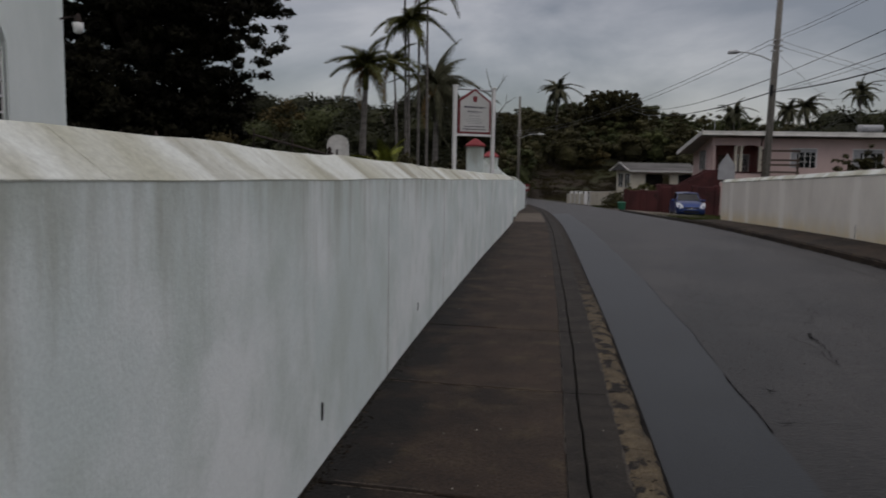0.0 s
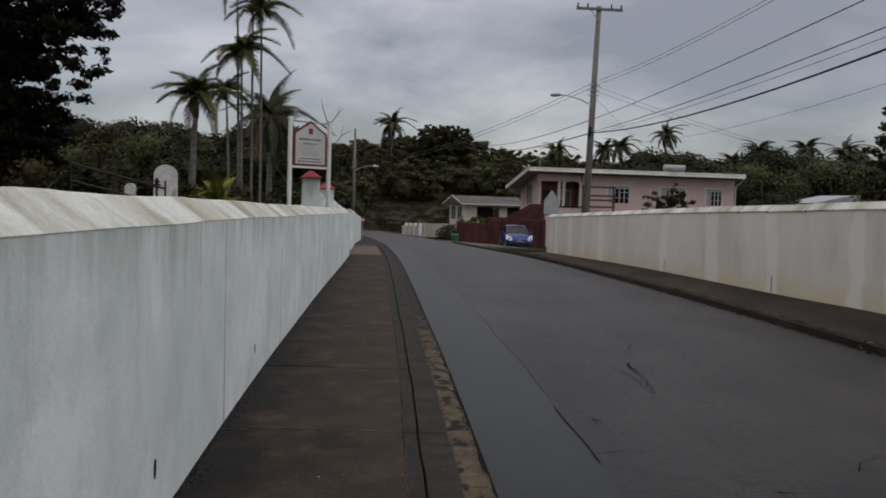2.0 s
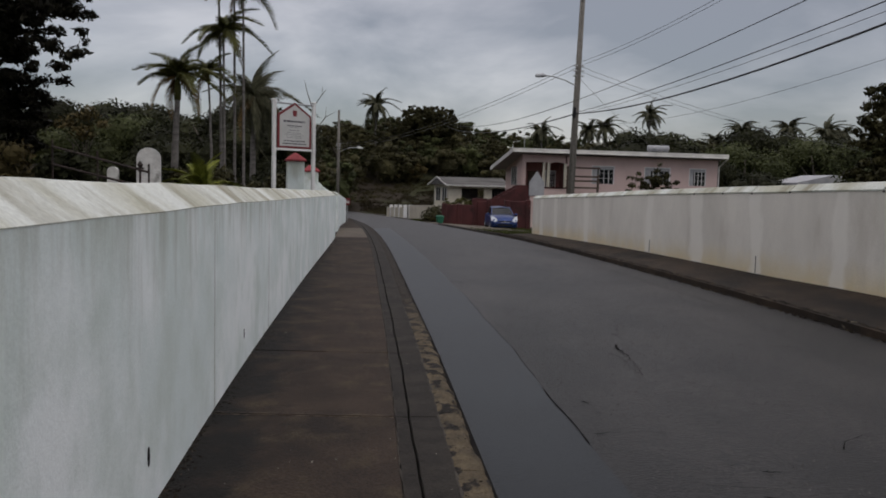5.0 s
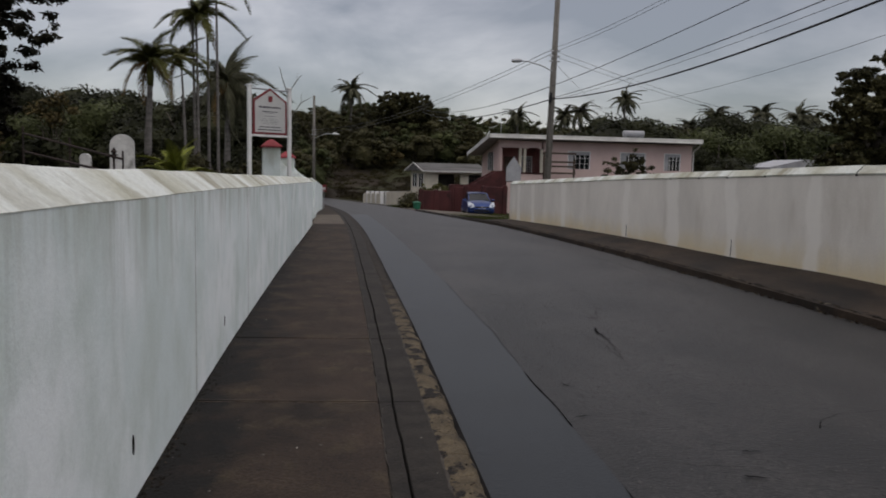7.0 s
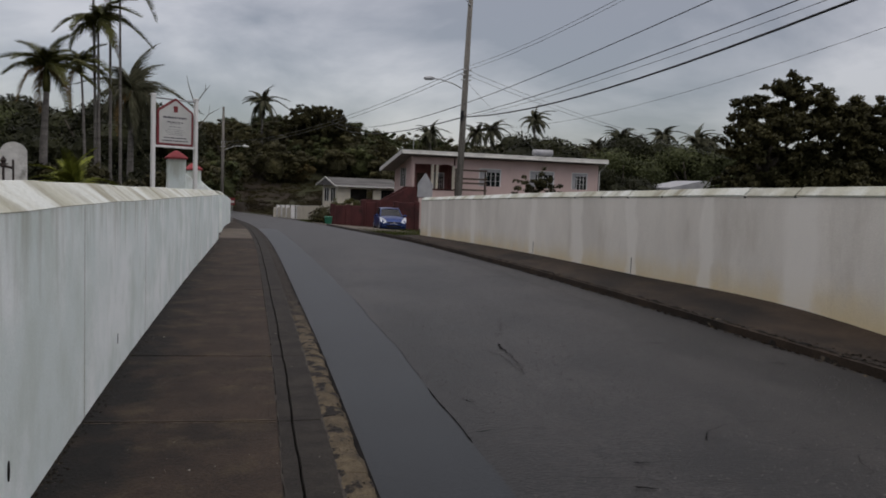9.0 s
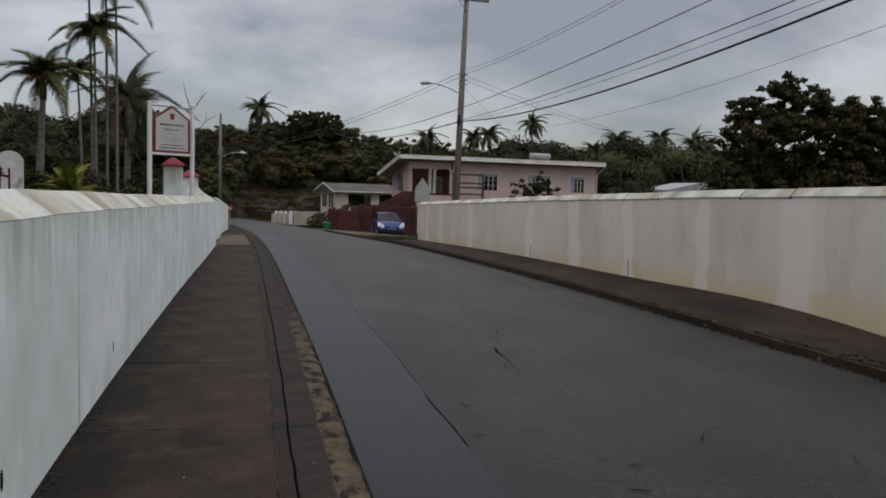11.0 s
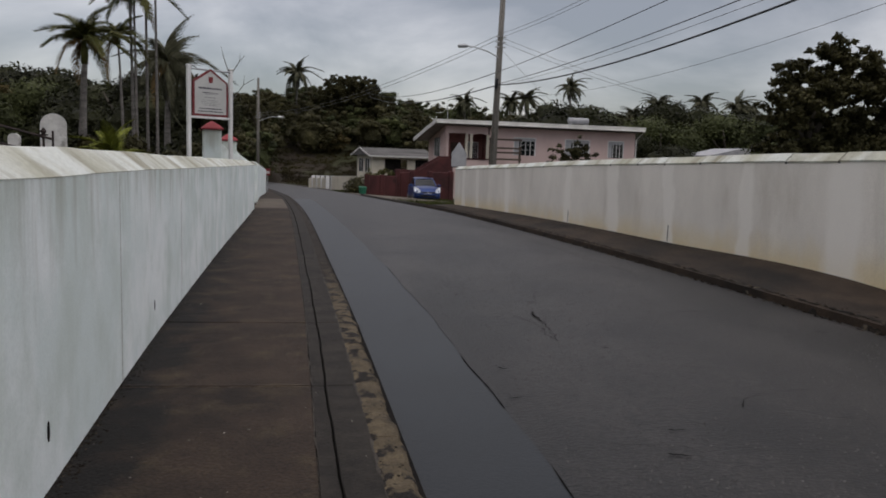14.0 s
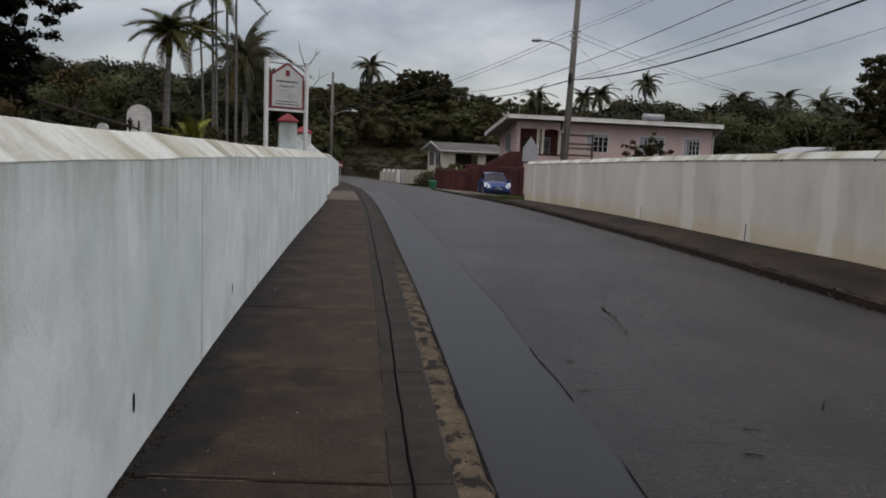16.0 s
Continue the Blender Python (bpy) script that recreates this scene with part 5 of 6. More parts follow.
    part("collector", prism(bmesh.new(), [(-0.95, 0.0), (0.95, 0.0), (0.95, 0.10), (-0.95, 0.10)], -0.4, 0.9), M_METAL, heater, "flat grey collector")
    bm = bmesh.new()
    tube(bm, [(-0.9, 0.5, 0.62), (-0.86, 0.5, 0.62), (0.86, 0.5, 0.62), (0.9, 0.5, 0.62)], [0.18, 0.26, 0.26, 0.18], 12)
    part("tank", bm, M_SIGN_BACK, heater, "grey cylindrical tank", smooth=True)
    for sx in (-0.7, 0.7):
        part("stand", boxed(sx - 0.03, sx + 0.03, 0.3, 0.7, -0.12, 0.42), M_METAL, heater)
    ant = thing("roof_antenna", "thin metal antenna mast on the bungalow roof", "antenna", (14.3, 64.5, 3.3))
    part("mast", tube(bmesh.new(), [(0, 0, -0.2), (0, 0, 2.4)], 0.025, 6), M_METAL, ant)
    part("cross_rod", tube(bmesh.new(), [(-0.25, 0, 2.3), (0.25, 0, 2.3)], 0.015, 6), M_METAL, ant)
    screen = thing("timber_screen", "weathered timber rail screen before the bungalow", "screen", (0, 58.6, 0))
    for z in (2.88, 2.22, 1.88, 1.36):
        part("rail", boxed(16.35, 19.0, -0.05, 0.05, z - 0.07, z + 0.07), M_WOOD_DARK, screen)
    for x in (16.5, 18.9):
        part("post", boxed(x - 0.07, x + 0.07, 0.05, 0.17, -2.0, 3.0 if x < 17 else 2.4), M_WOOD_DARK, screen)


build_pink_house()


# ---- maroon garden wall ----
def build_garden_wall():
    wall = thing("garden_wall", "maroon painted garden wall with square posts", "wall", (0, 53.2, 0))
    for a, b, z, y in ((6.3, 8.35, 0.0, -0.2), (8.75, 9.6, 0.25, 0.9), (10.9, 12.6, 0.3, 0.9)):
        part("panel", boxed(a, b, y, y + 0.18, -2.2, z, 0.03), M_MAROON, wall)
    part("gate_panel", boxed(9.6, 10.9, 1.0, 1.06, -1.7, 0.02), M_MAROON, wall, "solid maroon gate")
    for x, z, y in ((6.3, 0.08, -0.2), (7.35, 0.05, -0.2), (8.5, 0.42, 0.5), (9.6, 0.36, 0.9), (10.9, 0.36, 0.9), (12.4, 0.4, 0.9)):
        part("post", boxed(x - 0.17, x + 0.17, y - 0.08, y + 0.26, -2.2, z, 0.03), M_MAROON, wall)
    bin_ = thing("wheelie_bin", "green plastic bin by the garden wall", "bin", (5.95, 52.4, -1.45))
    bm = bmesh.new()
    tube(bm, [(0, 0, -0.05), (0, 0, 0.6), (0, 0, 0.64)], [0.2, 0.27, 0.29], 10)
    part("tub", bm, M_GREEN_BIN, bin_)
    part("lid", tube(bmesh.new(), [(0, 0, 0.645), (0, 0, 0.7)], [0.3, 0.22], 10), M_GREEN_BIN, bin_)


build_garden_wall()


# ---- cream cottage and low white wall down the road ----
def build_cottage():
    house = thing("cottage", "small cream cottage with a grey low-pitched roof", "house", (0, 90, -1.3))
    x0, x1, top = 8.7, 16.4, 2.55
    bm = bmesh.new()
    box(bm, x0, 10.3, 0, 0.2, -1.5, top)
    box(bm, 13.2, 14.2, 0, 0.2, -1.5, top)
    box(bm, 14.2, 16.2, 0, 0.2, -1.5, 0.8)
    box(bm, 14.2, 16.2, 0, 0.2, 2.2, top)
    box(bm, 16.2, x1, 0, 0.2, -1.5, top)
    box(bm, 10.3, 13.2, 0, 0.2, 2.2, top)
    part("front_wall", bm, M_CREAM, house)
    part("side_wall", boxed(x0, x0 + 0.2, 0.2, 4.9, -1.5, top), M_CREAM, house)
    part("side_wall", boxed(x1 - 0.2, x1, 0.2, 4.9, -1.5, top), M_CREAM, house)
    # the porch's shade is put into this back wall's dark colour
    part("porch_back", boxed(10.3, 13.2, 2.0, 2.15, -1.5, top), M_ROOM_SHADE, house, "porch back coloured dark for shade")
    part("porch_rail", boxed(10.3, 13.2, 0.02, 0.14, -1.5, 0.75), M_CREAM, house)
    for y in (0.6, 2.7):
        win = part("window", boxed(x0 - 0.02, x0 + 0.02, y, y + 1.5, 0.65, 2.2), M_GLASS, house)
        for q in (0, 0.75, 1.5):
            part("mullion", boxed(x0 - 0.06, x0 - 0.022, y + q - 0.05, y + q + 0.05, 0.65, 2.2), M_PAINT_WHITE, win)
    win = part("window", boxed(14.2, 16.2, 0.1, 0.14, 0.8, 2.2), M_GLASS, house, "barred window")
    for i in range(6):
        x = 14.2 + 2.0 * i / 5
        part("mullion", boxed(x - 0.04, x + 0.04, 0.03, 0.098, 0.8, 2.2), M_IRON, win)
    part("head_bar", boxed(14.2, 16.2, 0.03, 0.098, 1.75, 1.83), M_IRON, win)
    bm = bmesh.new()
    v = [bm.verts.new(p) for p in ((8.1, -0.7, top), (16.6, -0.7, top), (16.6, 5.6, top), (8.1, 5.6, top), (8.1, 2.45, top + 0.95), (16.6, 2.45, top + 0.95))]
    for f in ((0, 3, 2, 1), (0, 1, 5, 4), (2, 3, 4, 5), (1, 2, 5), (3, 0, 4)):
        bm.faces.new([v[i] for i in f])
    roof = part("roof", bm, M_ROOF_OLD, house, "grey galvanised roof")
    part("fascia", boxed(8.1, 16.6, -0.76, -0.70, top - 0.12, top + 0.04), M_FASCIA, roof)
    for ya, za, yb, zb in ((-0.76, top, 2.45, top + 0.95), (2.45, top + 0.95, 5.66, top)):
        bm = bmesh.new()
        vs = [bm.verts.new(p) for x in (8.04, 8.1) for p in ((x, ya, za - 0.10), (x, yb, zb - 0.10), (x, yb, zb + 0.04), (x, ya, za + 0.04))]
        for f in ((0, 1, 2, 3), (4, 7, 6, 5), (0, 4, 5, 1), (1, 5, 6, 2), (2, 6, 7, 3), (3, 7, 4, 0)):
            bm.faces.new([vs[k] for k in f])
        part("barge_board", bm, M_FASCIA, roof)
    gable = bmesh.new()
    vs = [gable.verts.new(p) for p in ((8.7, 0.0, top), (8.7, 4.9, top), (8.7, 2.45, top + 0.85))]
    gable.faces.new(vs)
    part("gable_wall", gable, M_CREAM, house)
    part("annexe_wall", boxed(16.4, 19.6, -0.6, 4, -1.5, 2.2), M_CREAM, house)
    part("annexe_door", boxed(17.3, 18.2, -0.66, -0.605, -1.4, 1.5), M_WOOD_DARK, house, "weathered brown door")
    part("annexe_roof", prism(bmesh.new(), [(16.1, 2.2), (19.9, 2.2), (19.9, 2.3), (18.0, 3.25), (16.1, 2.3)], -0.9, 4.5), M_ROOF_OLD, house)
    for xa, za, xb, zb in ((16.05, 2.25, 18.0, 3.2), (18.0, 3.2, 19.95, 2.25)):
        part("barge_board", prism(bmesh.new(), [(xa, za), (xb, zb), (xb, zb + 0.16), (xa, za + 0.16)], -0.98, -0.905), M_PAINT_WHITE, house, "white barge board")
    # the front turns a little towards the bend of the road
    house.matrix_basis = pose(11.2, 90, -1.3, 0, 0, 14) @ pose(-8.7, 0, 0)
    wall = thing("low_wall", "low white roadside wall with pillars", "wall", (0, 0, 0))
    stations = [(6.25, 58.5), (5.95, 63.5), (5.65, 68.5), (5.35, 72.5), (5.1, 75.5), (4.8, 78.5), (4.5, 81.5), (4.2, 84.5), (3.9, 87.5)]
    for i, ((xa, ya), (xb, yb)) in enumerate(zip(stations, stations[1:])):
        za, zb = Z_RIGHT(ya) - 0.1, Z_RIGHT(yb) - 0.1
        high = 1.22 if i < 3 else 1.0
        if i != 3:
            bm = bmesh.new()
            vs = [bm.verts.new((x + o, y, z)) for o in (0, 0.18) for x, y, z in ((xa, ya, za - 0.6), (xb, yb - 0.3, zb - 0.6), (xb, yb - 0.3, zb + high), (xa, ya, za + high))]
            for f in ((0, 1, 2, 3), (4, 7, 6, 5), (0, 4, 5, 1), (1, 5, 6, 2), (2, 6, 7, 3), (3, 7, 4, 0)):
                bm.faces.new([vs[k] for k in f])
            part("panel", bm, M_CREAM, wall)
        if i > 2:
            part("pillar", boxed(xa - 0.1, xa + 0.25, ya - 0.2, ya + 0.15, za - 0.6, za + 1.25), M_PAINT_WHITE, wall)


build_cottage()


# ---- parked blue hatchback ----
def build_car():
    car = thing("hatchback_car", "metallic blue hatchback parked in the driveway", "car", (9.75, 50.6, -1.50), 0)
    # stations from nose (y negative, towards the road) to tail: y, half width, sill z, shoulder z
    stations = [(-1.90, 0.62, 0.32, 0.56), (-1.80, 0.76, 0.24, 0.74), (-1.5, 0.83, 0.20, 0.88), (-0.95, 0.845, 0.19, 0.97), (0.0, 0.845, 0.19, 1.0), (1.0, 0.845, 0.20, 1.02), (1.6, 0.82, 0.24, 1.03), (1.9, 0.74, 0.32, 0.98)]
    bm = bmesh.new()
    rows = []
    for y, w, z0, z1 in stations:
        pts = [(-w * 0.92, z0), (-w, z0 + 0.12), (-w, z1 - 0.16), (-w * 0.93, z1 - 0.03), (-w * 0.6, z1 + 0.03), (0, z1 + 0.05), (w * 0.6, z1 + 0.03), (w * 0.93, z1 - 0.03), (w, z1 - 0.16), (w, z0 + 0.12), (w * 0.92, z0)]
        rows.append([bm.verts.new((x, y, z)) for x, z in pts])
    n = len(rows[0])
    for a, b in zip(rows, rows[1:]):
        for k in range(n):
            bm.faces.new((a[k], a[(k + 1) % n], b[(k + 1) % n], b[k]))
    bm.faces.new(rows[0])
    bm.faces.new(rows[-1][::-1])
    body = part("body", bm, M_CARPAINT, car, "metallic blue body", smooth=True)
    # cabin: glass house with a painted roof
    bm = bmesh.new()
    ring = [(-0.78, 0.70, 0.98), (-0.05, 0.60, 1.42), (0.6, 0.60, 1.49), (1.35, 0.58, 1.44), (1.82, 0.66, 1.0)]
    left = [bm.verts.new((-w, y, z)) for y, w, z in ring]
    right = [bm.verts.new((w, y, z)) for y, w, z in ring]
    lo_l = [bm.verts.new((-0.78, y, 0.98)) for y in (-0.6, 1.8)]
    lo_r = [bm.verts.new((0.78, y, 0.98)) for y in (-0.6, 1.8)]
    for i in range(4):
        bm.faces.new((left[i], right[i], right[i + 1], left[i + 1]))
    bm.faces.new([lo_l[0]] + left + [lo_l[1]])
    bm.faces.new(([lo_r[0]] + right + [lo_r[1]])[::-1])
    part("glazing", bm, M_GLASS, car, "dark tinted glazing")
    bm = bmesh.new()
    q = [(-0.06, 0.605, 1.425), (0.3, 0.615, 1.475), (0.7, 0.615, 1.50), (1.38, 0.59, 1.455)]
    a = [bm.verts.new((-w, y, z)) for y, w, z in q]
    b = [bm.verts.new((w, y, z)) for y, w, z in q]
    c = [bm.verts.new((0, y, z + 0.035)) for y, w, z in q]
    for i in range(3):
        bm.faces.new((a[i], c[i], c[i + 1], a[i + 1]))
        bm.faces.new((c[i], b[i], b[i + 1], c[i + 1]))
    part("roof_panel", bm, M_CARPAINT, car, smooth=True)
    for s in (-1, 1):
        part("pillar", tube(bmesh.new(), [(s * 0.72, -0.80, 0.99), (s * 0.61, -0.05, 1.43), (s * 0.615, 0.5, 1.485)], [0.035, 0.03, 0.03], 6), M_CARPAINT, car)
        part("pillar", tube(bmesh.new(), [(s * 0.79, 0.5, 0.98), (s * 0.62, 0.5, 1.47)], 0.035, 6), M_BLACK, car)
        bm = bmesh.new()
        pts = [(s * 0.46, -1.865, 0.62), (s * 0.66, -1.82, 0.56), (s * 0.82, -1.62, 0.66), (s * 0.84, -1.36, 0.93), (s * 0.72, -1.52, 0.93), (s * 0.52, -1.80, 0.78)]
        outer = [bm.verts.new(p) for p in pts]
        outer2 = [bm.verts.new((p[0] * 1.03, p[1] - 0.05, p[2] + 0.015)) for p in pts]
        bm.faces.new(outer2)
        for k in range(6):
            bm.faces.new((outer[k], outer[(k + 1) % 6], outer2[(k + 1) % 6], outer2[k]))
        part("headlight", bm, M_HEADLIGHT, car, "clear swept-back headlight")
        m = part("mirror", boxed(s * 0.93 - 0.10, s * 0.93 + 0.10, -0.66, -0.52, 0.97, 1.10, 0.03), M_CARPAINT, car, "blue door mirror")
        part("mirror_stalk", boxed(s * 0.82 - 0.06, s * 0.82 + 0.06, -0.62, -0.55, 0.96, 1.0), M_BLACK, m)
        part("fog_light", tube(bmesh.new(), [(s * 0.58, -1.80, 0.40), (s * 0.58, -1.875, 0.40)], 0.055, 10), M_CHROME, car)
        for y in (-1.22, 1.22):
            wheel = part("wheel", tube(bmesh.new(), [(s * 0.68, y, 0.30), (s * 0.70, y, 0.30), (s * 0.84, y, 0.30), (s * 0.86, y, 0.30)], [0.25, 0.30, 0.30, 0.25], 18), M_TYRE, car, "black tyre on a silver rim")
            part("rim", tube(bmesh.new(), [(s * 0.80, y, 0.30), (s * 0.868, y, 0.30)], [0.20, 0.19], 14), M_METAL, wheel)
            arch = bmesh.new()
            tube(arch, [(s * 0.845, y + 0.34 * math.cos(t), 0.30 + 0.34 * math.sin(t)) for t in np.linspace(0, math.pi, 9)], 0.025, 5)
            part("wheel_arch", arch, M_CARPAINT, car)
    part("grille", boxed(-0.44, 0.44, -1.93, -1.86, 0.58, 0.66), M_BLACK, car, "black slotted grille")
    part("emblem", tube(bmesh.new(), [(0, -1.92, 0.64), (0, -1.95, 0.64)], 0.06, 10), M_CHROME, car)
    part("air_intake", boxed(-0.46, 0.46, -1.925, -1.84, 0.33, 0.47), M_BLACK, car, "black lower intake")
    part("number_plate", boxed(-0.24, 0.24, -1.955, -1.93, 0.47, 0.57), M_BOARD, car, "plain pale plate")
    part("bumper", tube(bmesh.new(), [(-0.72, -1.74, 0.50), (-0.5, -1.88, 0.50), (0, -1.91, 0.50), (0.5, -1.88, 0.50), (0.72, -1.74, 0.50)], 0.07, 8), M_CARPAINT, car, smooth=True)
    for s in (-0.3, 0.25):
        part("wiper", tube(bmesh.new(), [(s, -0.80, 1.0), (s + 0.35, -0.60, 1.11)], 0.01, 5), M_BLACK, car)
    car.matrix_basis = pose(9.8, 50.8, -1.52, 0, 0, -2)
    return car


build_car()


# ---- utility poles and wires ----
def utility_pole(place, height, lean, arm, label, lamp=True, arm_turn=0.0):
    pole = thing("utility_pole", label, "utility pole", place, 0, "poles along the road")
    top = Vector((lean, 0, height))
    part("post", tube(bmesh.new(), [(0, 0, -0.8), (lean * 0.5, 0, height * 0.5), top], [0.19, 0.16, 0.12], 12), M_POLE, pole, smooth=True)
    if arm:
        ct, st = math.cos(radians(arm_turn)), math.sin(radians(arm_turn))
        a = part("cross_arm", boxed(-arm / 2, arm / 2, -0.16, -0.06, -0.06, 0.06), M_POLE, pole)
        a.matrix_basis = pose(lean, 0, height - 0.15, 0, 0, arm_turn)
        for s in (-1, -0.55, 0.55, 1):
            x = s * (arm / 2 - 0.06)
            part("insulator", tube(bmesh.new(), [(x, -0.11, 0.05), (x, -0.11, 0.12), (x, -0.11, 0.16), (x, -0.11, 0.24)], [0.02, 0.05, 0.035, 0.045], 8), M_BLACK, a)
        b = part("brace", tube(bmesh.new(), [(-0.45, -0.12, -0.05), (0, -0.12, -0.6)], 0.02, 6), M_METAL, pole)
        b.matrix_basis = pose(lean, 0, height - 0.15, 0, 0, arm_turn)
    for z in (7.15, 7.4, 7.65):
        if z + 1 > height:
            continue
        part("spool_insulator", tube(bmesh.new(), [(-0.25 + lean * 0.6, -0.1, z + 0.5), (0.27 + lean * 0.6, -0.1, z + 0.5)], 0.035, 8), M_METAL, pole)
    return pole


main_pole = utility_pole((10.85, 38.25, -0.75), 12.0, 0.28, 2.3, "leaning grey timber utility pole with a cross arm")
part("splice_case", tube(bmesh.new(), [(0.0, -0.2, 5.6), (0.02, -0.2, 6.1)], 0.09, 8), M_BLACK, main_pole, "black cable case")
street_lamp = part("lamp_arm", tube(bmesh.new(), [(0.1, -0.1, 7.15), (-0.5, -0.1, 7.42), (-1.15, -0.1, 7.58), (-1.55, -0.1, 7.6)], 0.03, 8), M_METAL, main_pole, "curved street lamp arm")
part("lamp_head", tube(bmesh.new(), [(-1.45, -0.1, 7.60), (-1.62, -0.1, 7.61), (-1.95, -0.1, 7.58), (-2.0, -0.1, 7.57)], [0.04, 0.10, 0.09, 0.04], 10), M_METAL, street_lamp, "grey lamp head")
far_pole = utility_pole((-1.6, 90, -2.6), 12.0, 0.0, 0, "slim far utility pole among the trees")
part("lamp_arm", tube(bmesh.new(), [(0, 0, 7.2), (1.2, -0.2, 7.75), (2.2, -0.2, 7.8)], 0.04, 6), M_METAL, far_pole)
part("lamp_head", tube(bmesh.new(), [(2.1, -0.2, 7.8), (2.3, -0.2, 7.82), (2.8, -0.2, 7.76)], [0.06, 0.14, 0.05], 8), M_PAINT_WHITE, far_pole, "pale lamp head")
utility_pole((9.0, -8.0, 0.0), 10.5, 0.0, 2.3, "grey timber utility pole behind the opposite wall")


def wire(a, b, sag, radius, mat, label):
    pts = []
    for i in range(25):
        t = i / 24
        pts.append((a[0] + (b[0] - a[0]) * t, a[1] + (b[1] - a[1]) * t, a[2] + (b[2] - a[2]) * t - 4 * sag * t * (1 - t)))
    cb = thing("overhead_cable", label, "cable", (0, 0, 0), 0, "overhead cables")
    part("cable", tube(bmesh.new(), pts, radius, 5), mat, cb)


P = (10.95, 38.1)
Q = (9.0, -8.0)
wire((*P, 5.05), (*Q, 6.85), 1.32, 0.026, M_WIRE, "thick black telephone cable between poles")
wire((*P, 5.7), (*Q, 6.75), 0.415, 0.013, M_WIRE, "thin dark service cable between poles")
wire((*P, 5.1), (*Q, 6.23), 0.59, 0.013, M_WIRE, "thin dark service cable between poles")
wire((*P, 5.0), (*Q, 6.08), 0.66, 0.007, M_WIRE_THIN, "fine grey wire between poles")
wire((*P, 7.35), (*Q, 8.5), 1.05, 0.008, M_WIRE_THIN, "fine grey power wire between poles")
wire((P[0] + 0.2, P[1], 7.6), (Q[0] + 0.2, Q[1], 8.7), 1.05, 0.008, M_WIRE_THIN, "fine grey power wire between poles")
wire((*P, 4.6), (*Q, 6.76), 1.73, 0.005, M_WIRE_THIN, "fine slack drop wire between poles")
wire((*P, 7.4), (36, 52, 4.7), 0.45, 0.009, M_WIRE_THIN, "fine grey drop wire to a house")
wire((*P, 7.15), (36.3, 52, 4.5), 0.45, 0.009, M_WIRE_THIN, "fine grey drop wire to a house")
wire((*P, 6.9), (25, 60.6, 4.1), 0.3, 0.008, M_WIRE_THIN, "fine grey drop wire to the bungalow")
wire((*P, 7.3), (-1.6, 90, 5.3), 1.0, 0.012, M_WIRE_THIN, "fine grey power wire down the road")
wire((*P, 7.5), (-1.6, 90, 5.6), 1.0, 0.012, M_WIRE_THIN, "fine grey power wire down the road")
wire((*P, 5.7), (12.0, 104, 9.5), 0.9, 0.02, M_WIRE, "dark service cable down the road")
wire((*P, 5.05), (12.4, 104, 9.0), 0.9, 0.03, M_WIRE, "thick black cable down the road")

# blank warning sign seen from behind
sb = thing("warning_sign", "grey back of a pointed roadside warning sign", "sign", (7.2, 30.2, -0.4))
part("post", boxed(-0.03, 0.03, 0.0, 0.06, -0.3, 2.2), M_METAL, sb)
part("panel", prism(bmesh.new(), [(-0.30, 1.45), (0.30, 1.45), (0.30, 1.98), (0.0, 2.42), (-0.30, 1.98)], -0.03, -0.005), M_SIGN_BACK, sb, "grey metal back")


# ---- palms ----
palm("royal_palm", "royal palm with a pale grey trunk and some dry fronds", (-6.62, 30.3, 0.3), 4.0, 0.135, 1.35, 12, M_FROND, 3, 1.6, 0.55, 0.8, dry=3, shaft=0.95, lean=(0.14, 0), tilt=(82, 14), wind=-4, blade=1.05)
for i, (x, y, h, l, n) in enumerate(((-6.60, 38.2, 5.7, 1.25, 9), (-6.24, 38.6, 10.9, 1.5, 9), (-6.03, 38.2, 7.7, 1.75, 11), (-5.68, 39.0, 11.2, 1.6, 8), (-5.14, 38.2, 9.6, 1.6, 9))):
    palm("slender_palm", "tall slender palm with a thin grey trunk", (x, y, 0.1), h, 0.062, l, n, M_FROND, 20 + i, 1.5, 0.6, 0.8, dry=1, shaft=0.6, group="cluster of slender palms", tilt=(80, 12) if i != 2 else (60, 0), lean=(-0.17 if i < 2 else -0.06, 0), wind=-10, blade=1.05)
palm("coconut_palm", "windswept coconut palm with drooping grey-green fronds", (-5.62, 45.3, -0.2), 6.2, 0.16, 2.5, 20, M_FROND_GREY, 31, 1.55, 0.75, 1.3, dry=2, tilt=(84, -45), lean=(0.1, 0), wind=-8, blade=1.2)


def far_palm(place, height, length, seed, label="distant coconut palm above the woods", wind=0):
    palm("coconut_palm", label, place, height, 0.20, length, 22, M_FROND_GREY, seed, 1.5, length * 0.30, 1.0, tilt=(84, -35), group="distant coconut palms", wind=wind, blade=1.6)


far_palm((4.3, 150.2, 5.0), 11.0, 3.6, 41, "tall coconut palm on the wooded hill")
for i, (x, z, length, wind) in enumerate(((46.8, 13.2, 2.5, -30), (39.6, 11.0, 2.6, -12), (37.1, 10.4, 2.3, 14), (62.9, 11.2, 3.0, 10), (71.3, 11.8, 2.9, 0), (78.3, 11.6, 3.0, -22), (81.2, 11.2, 2.4, 10), (30.0, 10.2, 2.5, 0), (59.5, 9.6, 2.4, 0), (67.5, 10.2, 2.2, -10))):
    far_palm((x, 120 + 0.4 * i, 1.4), z - 1.4, length, 42 + i, wind=wind)
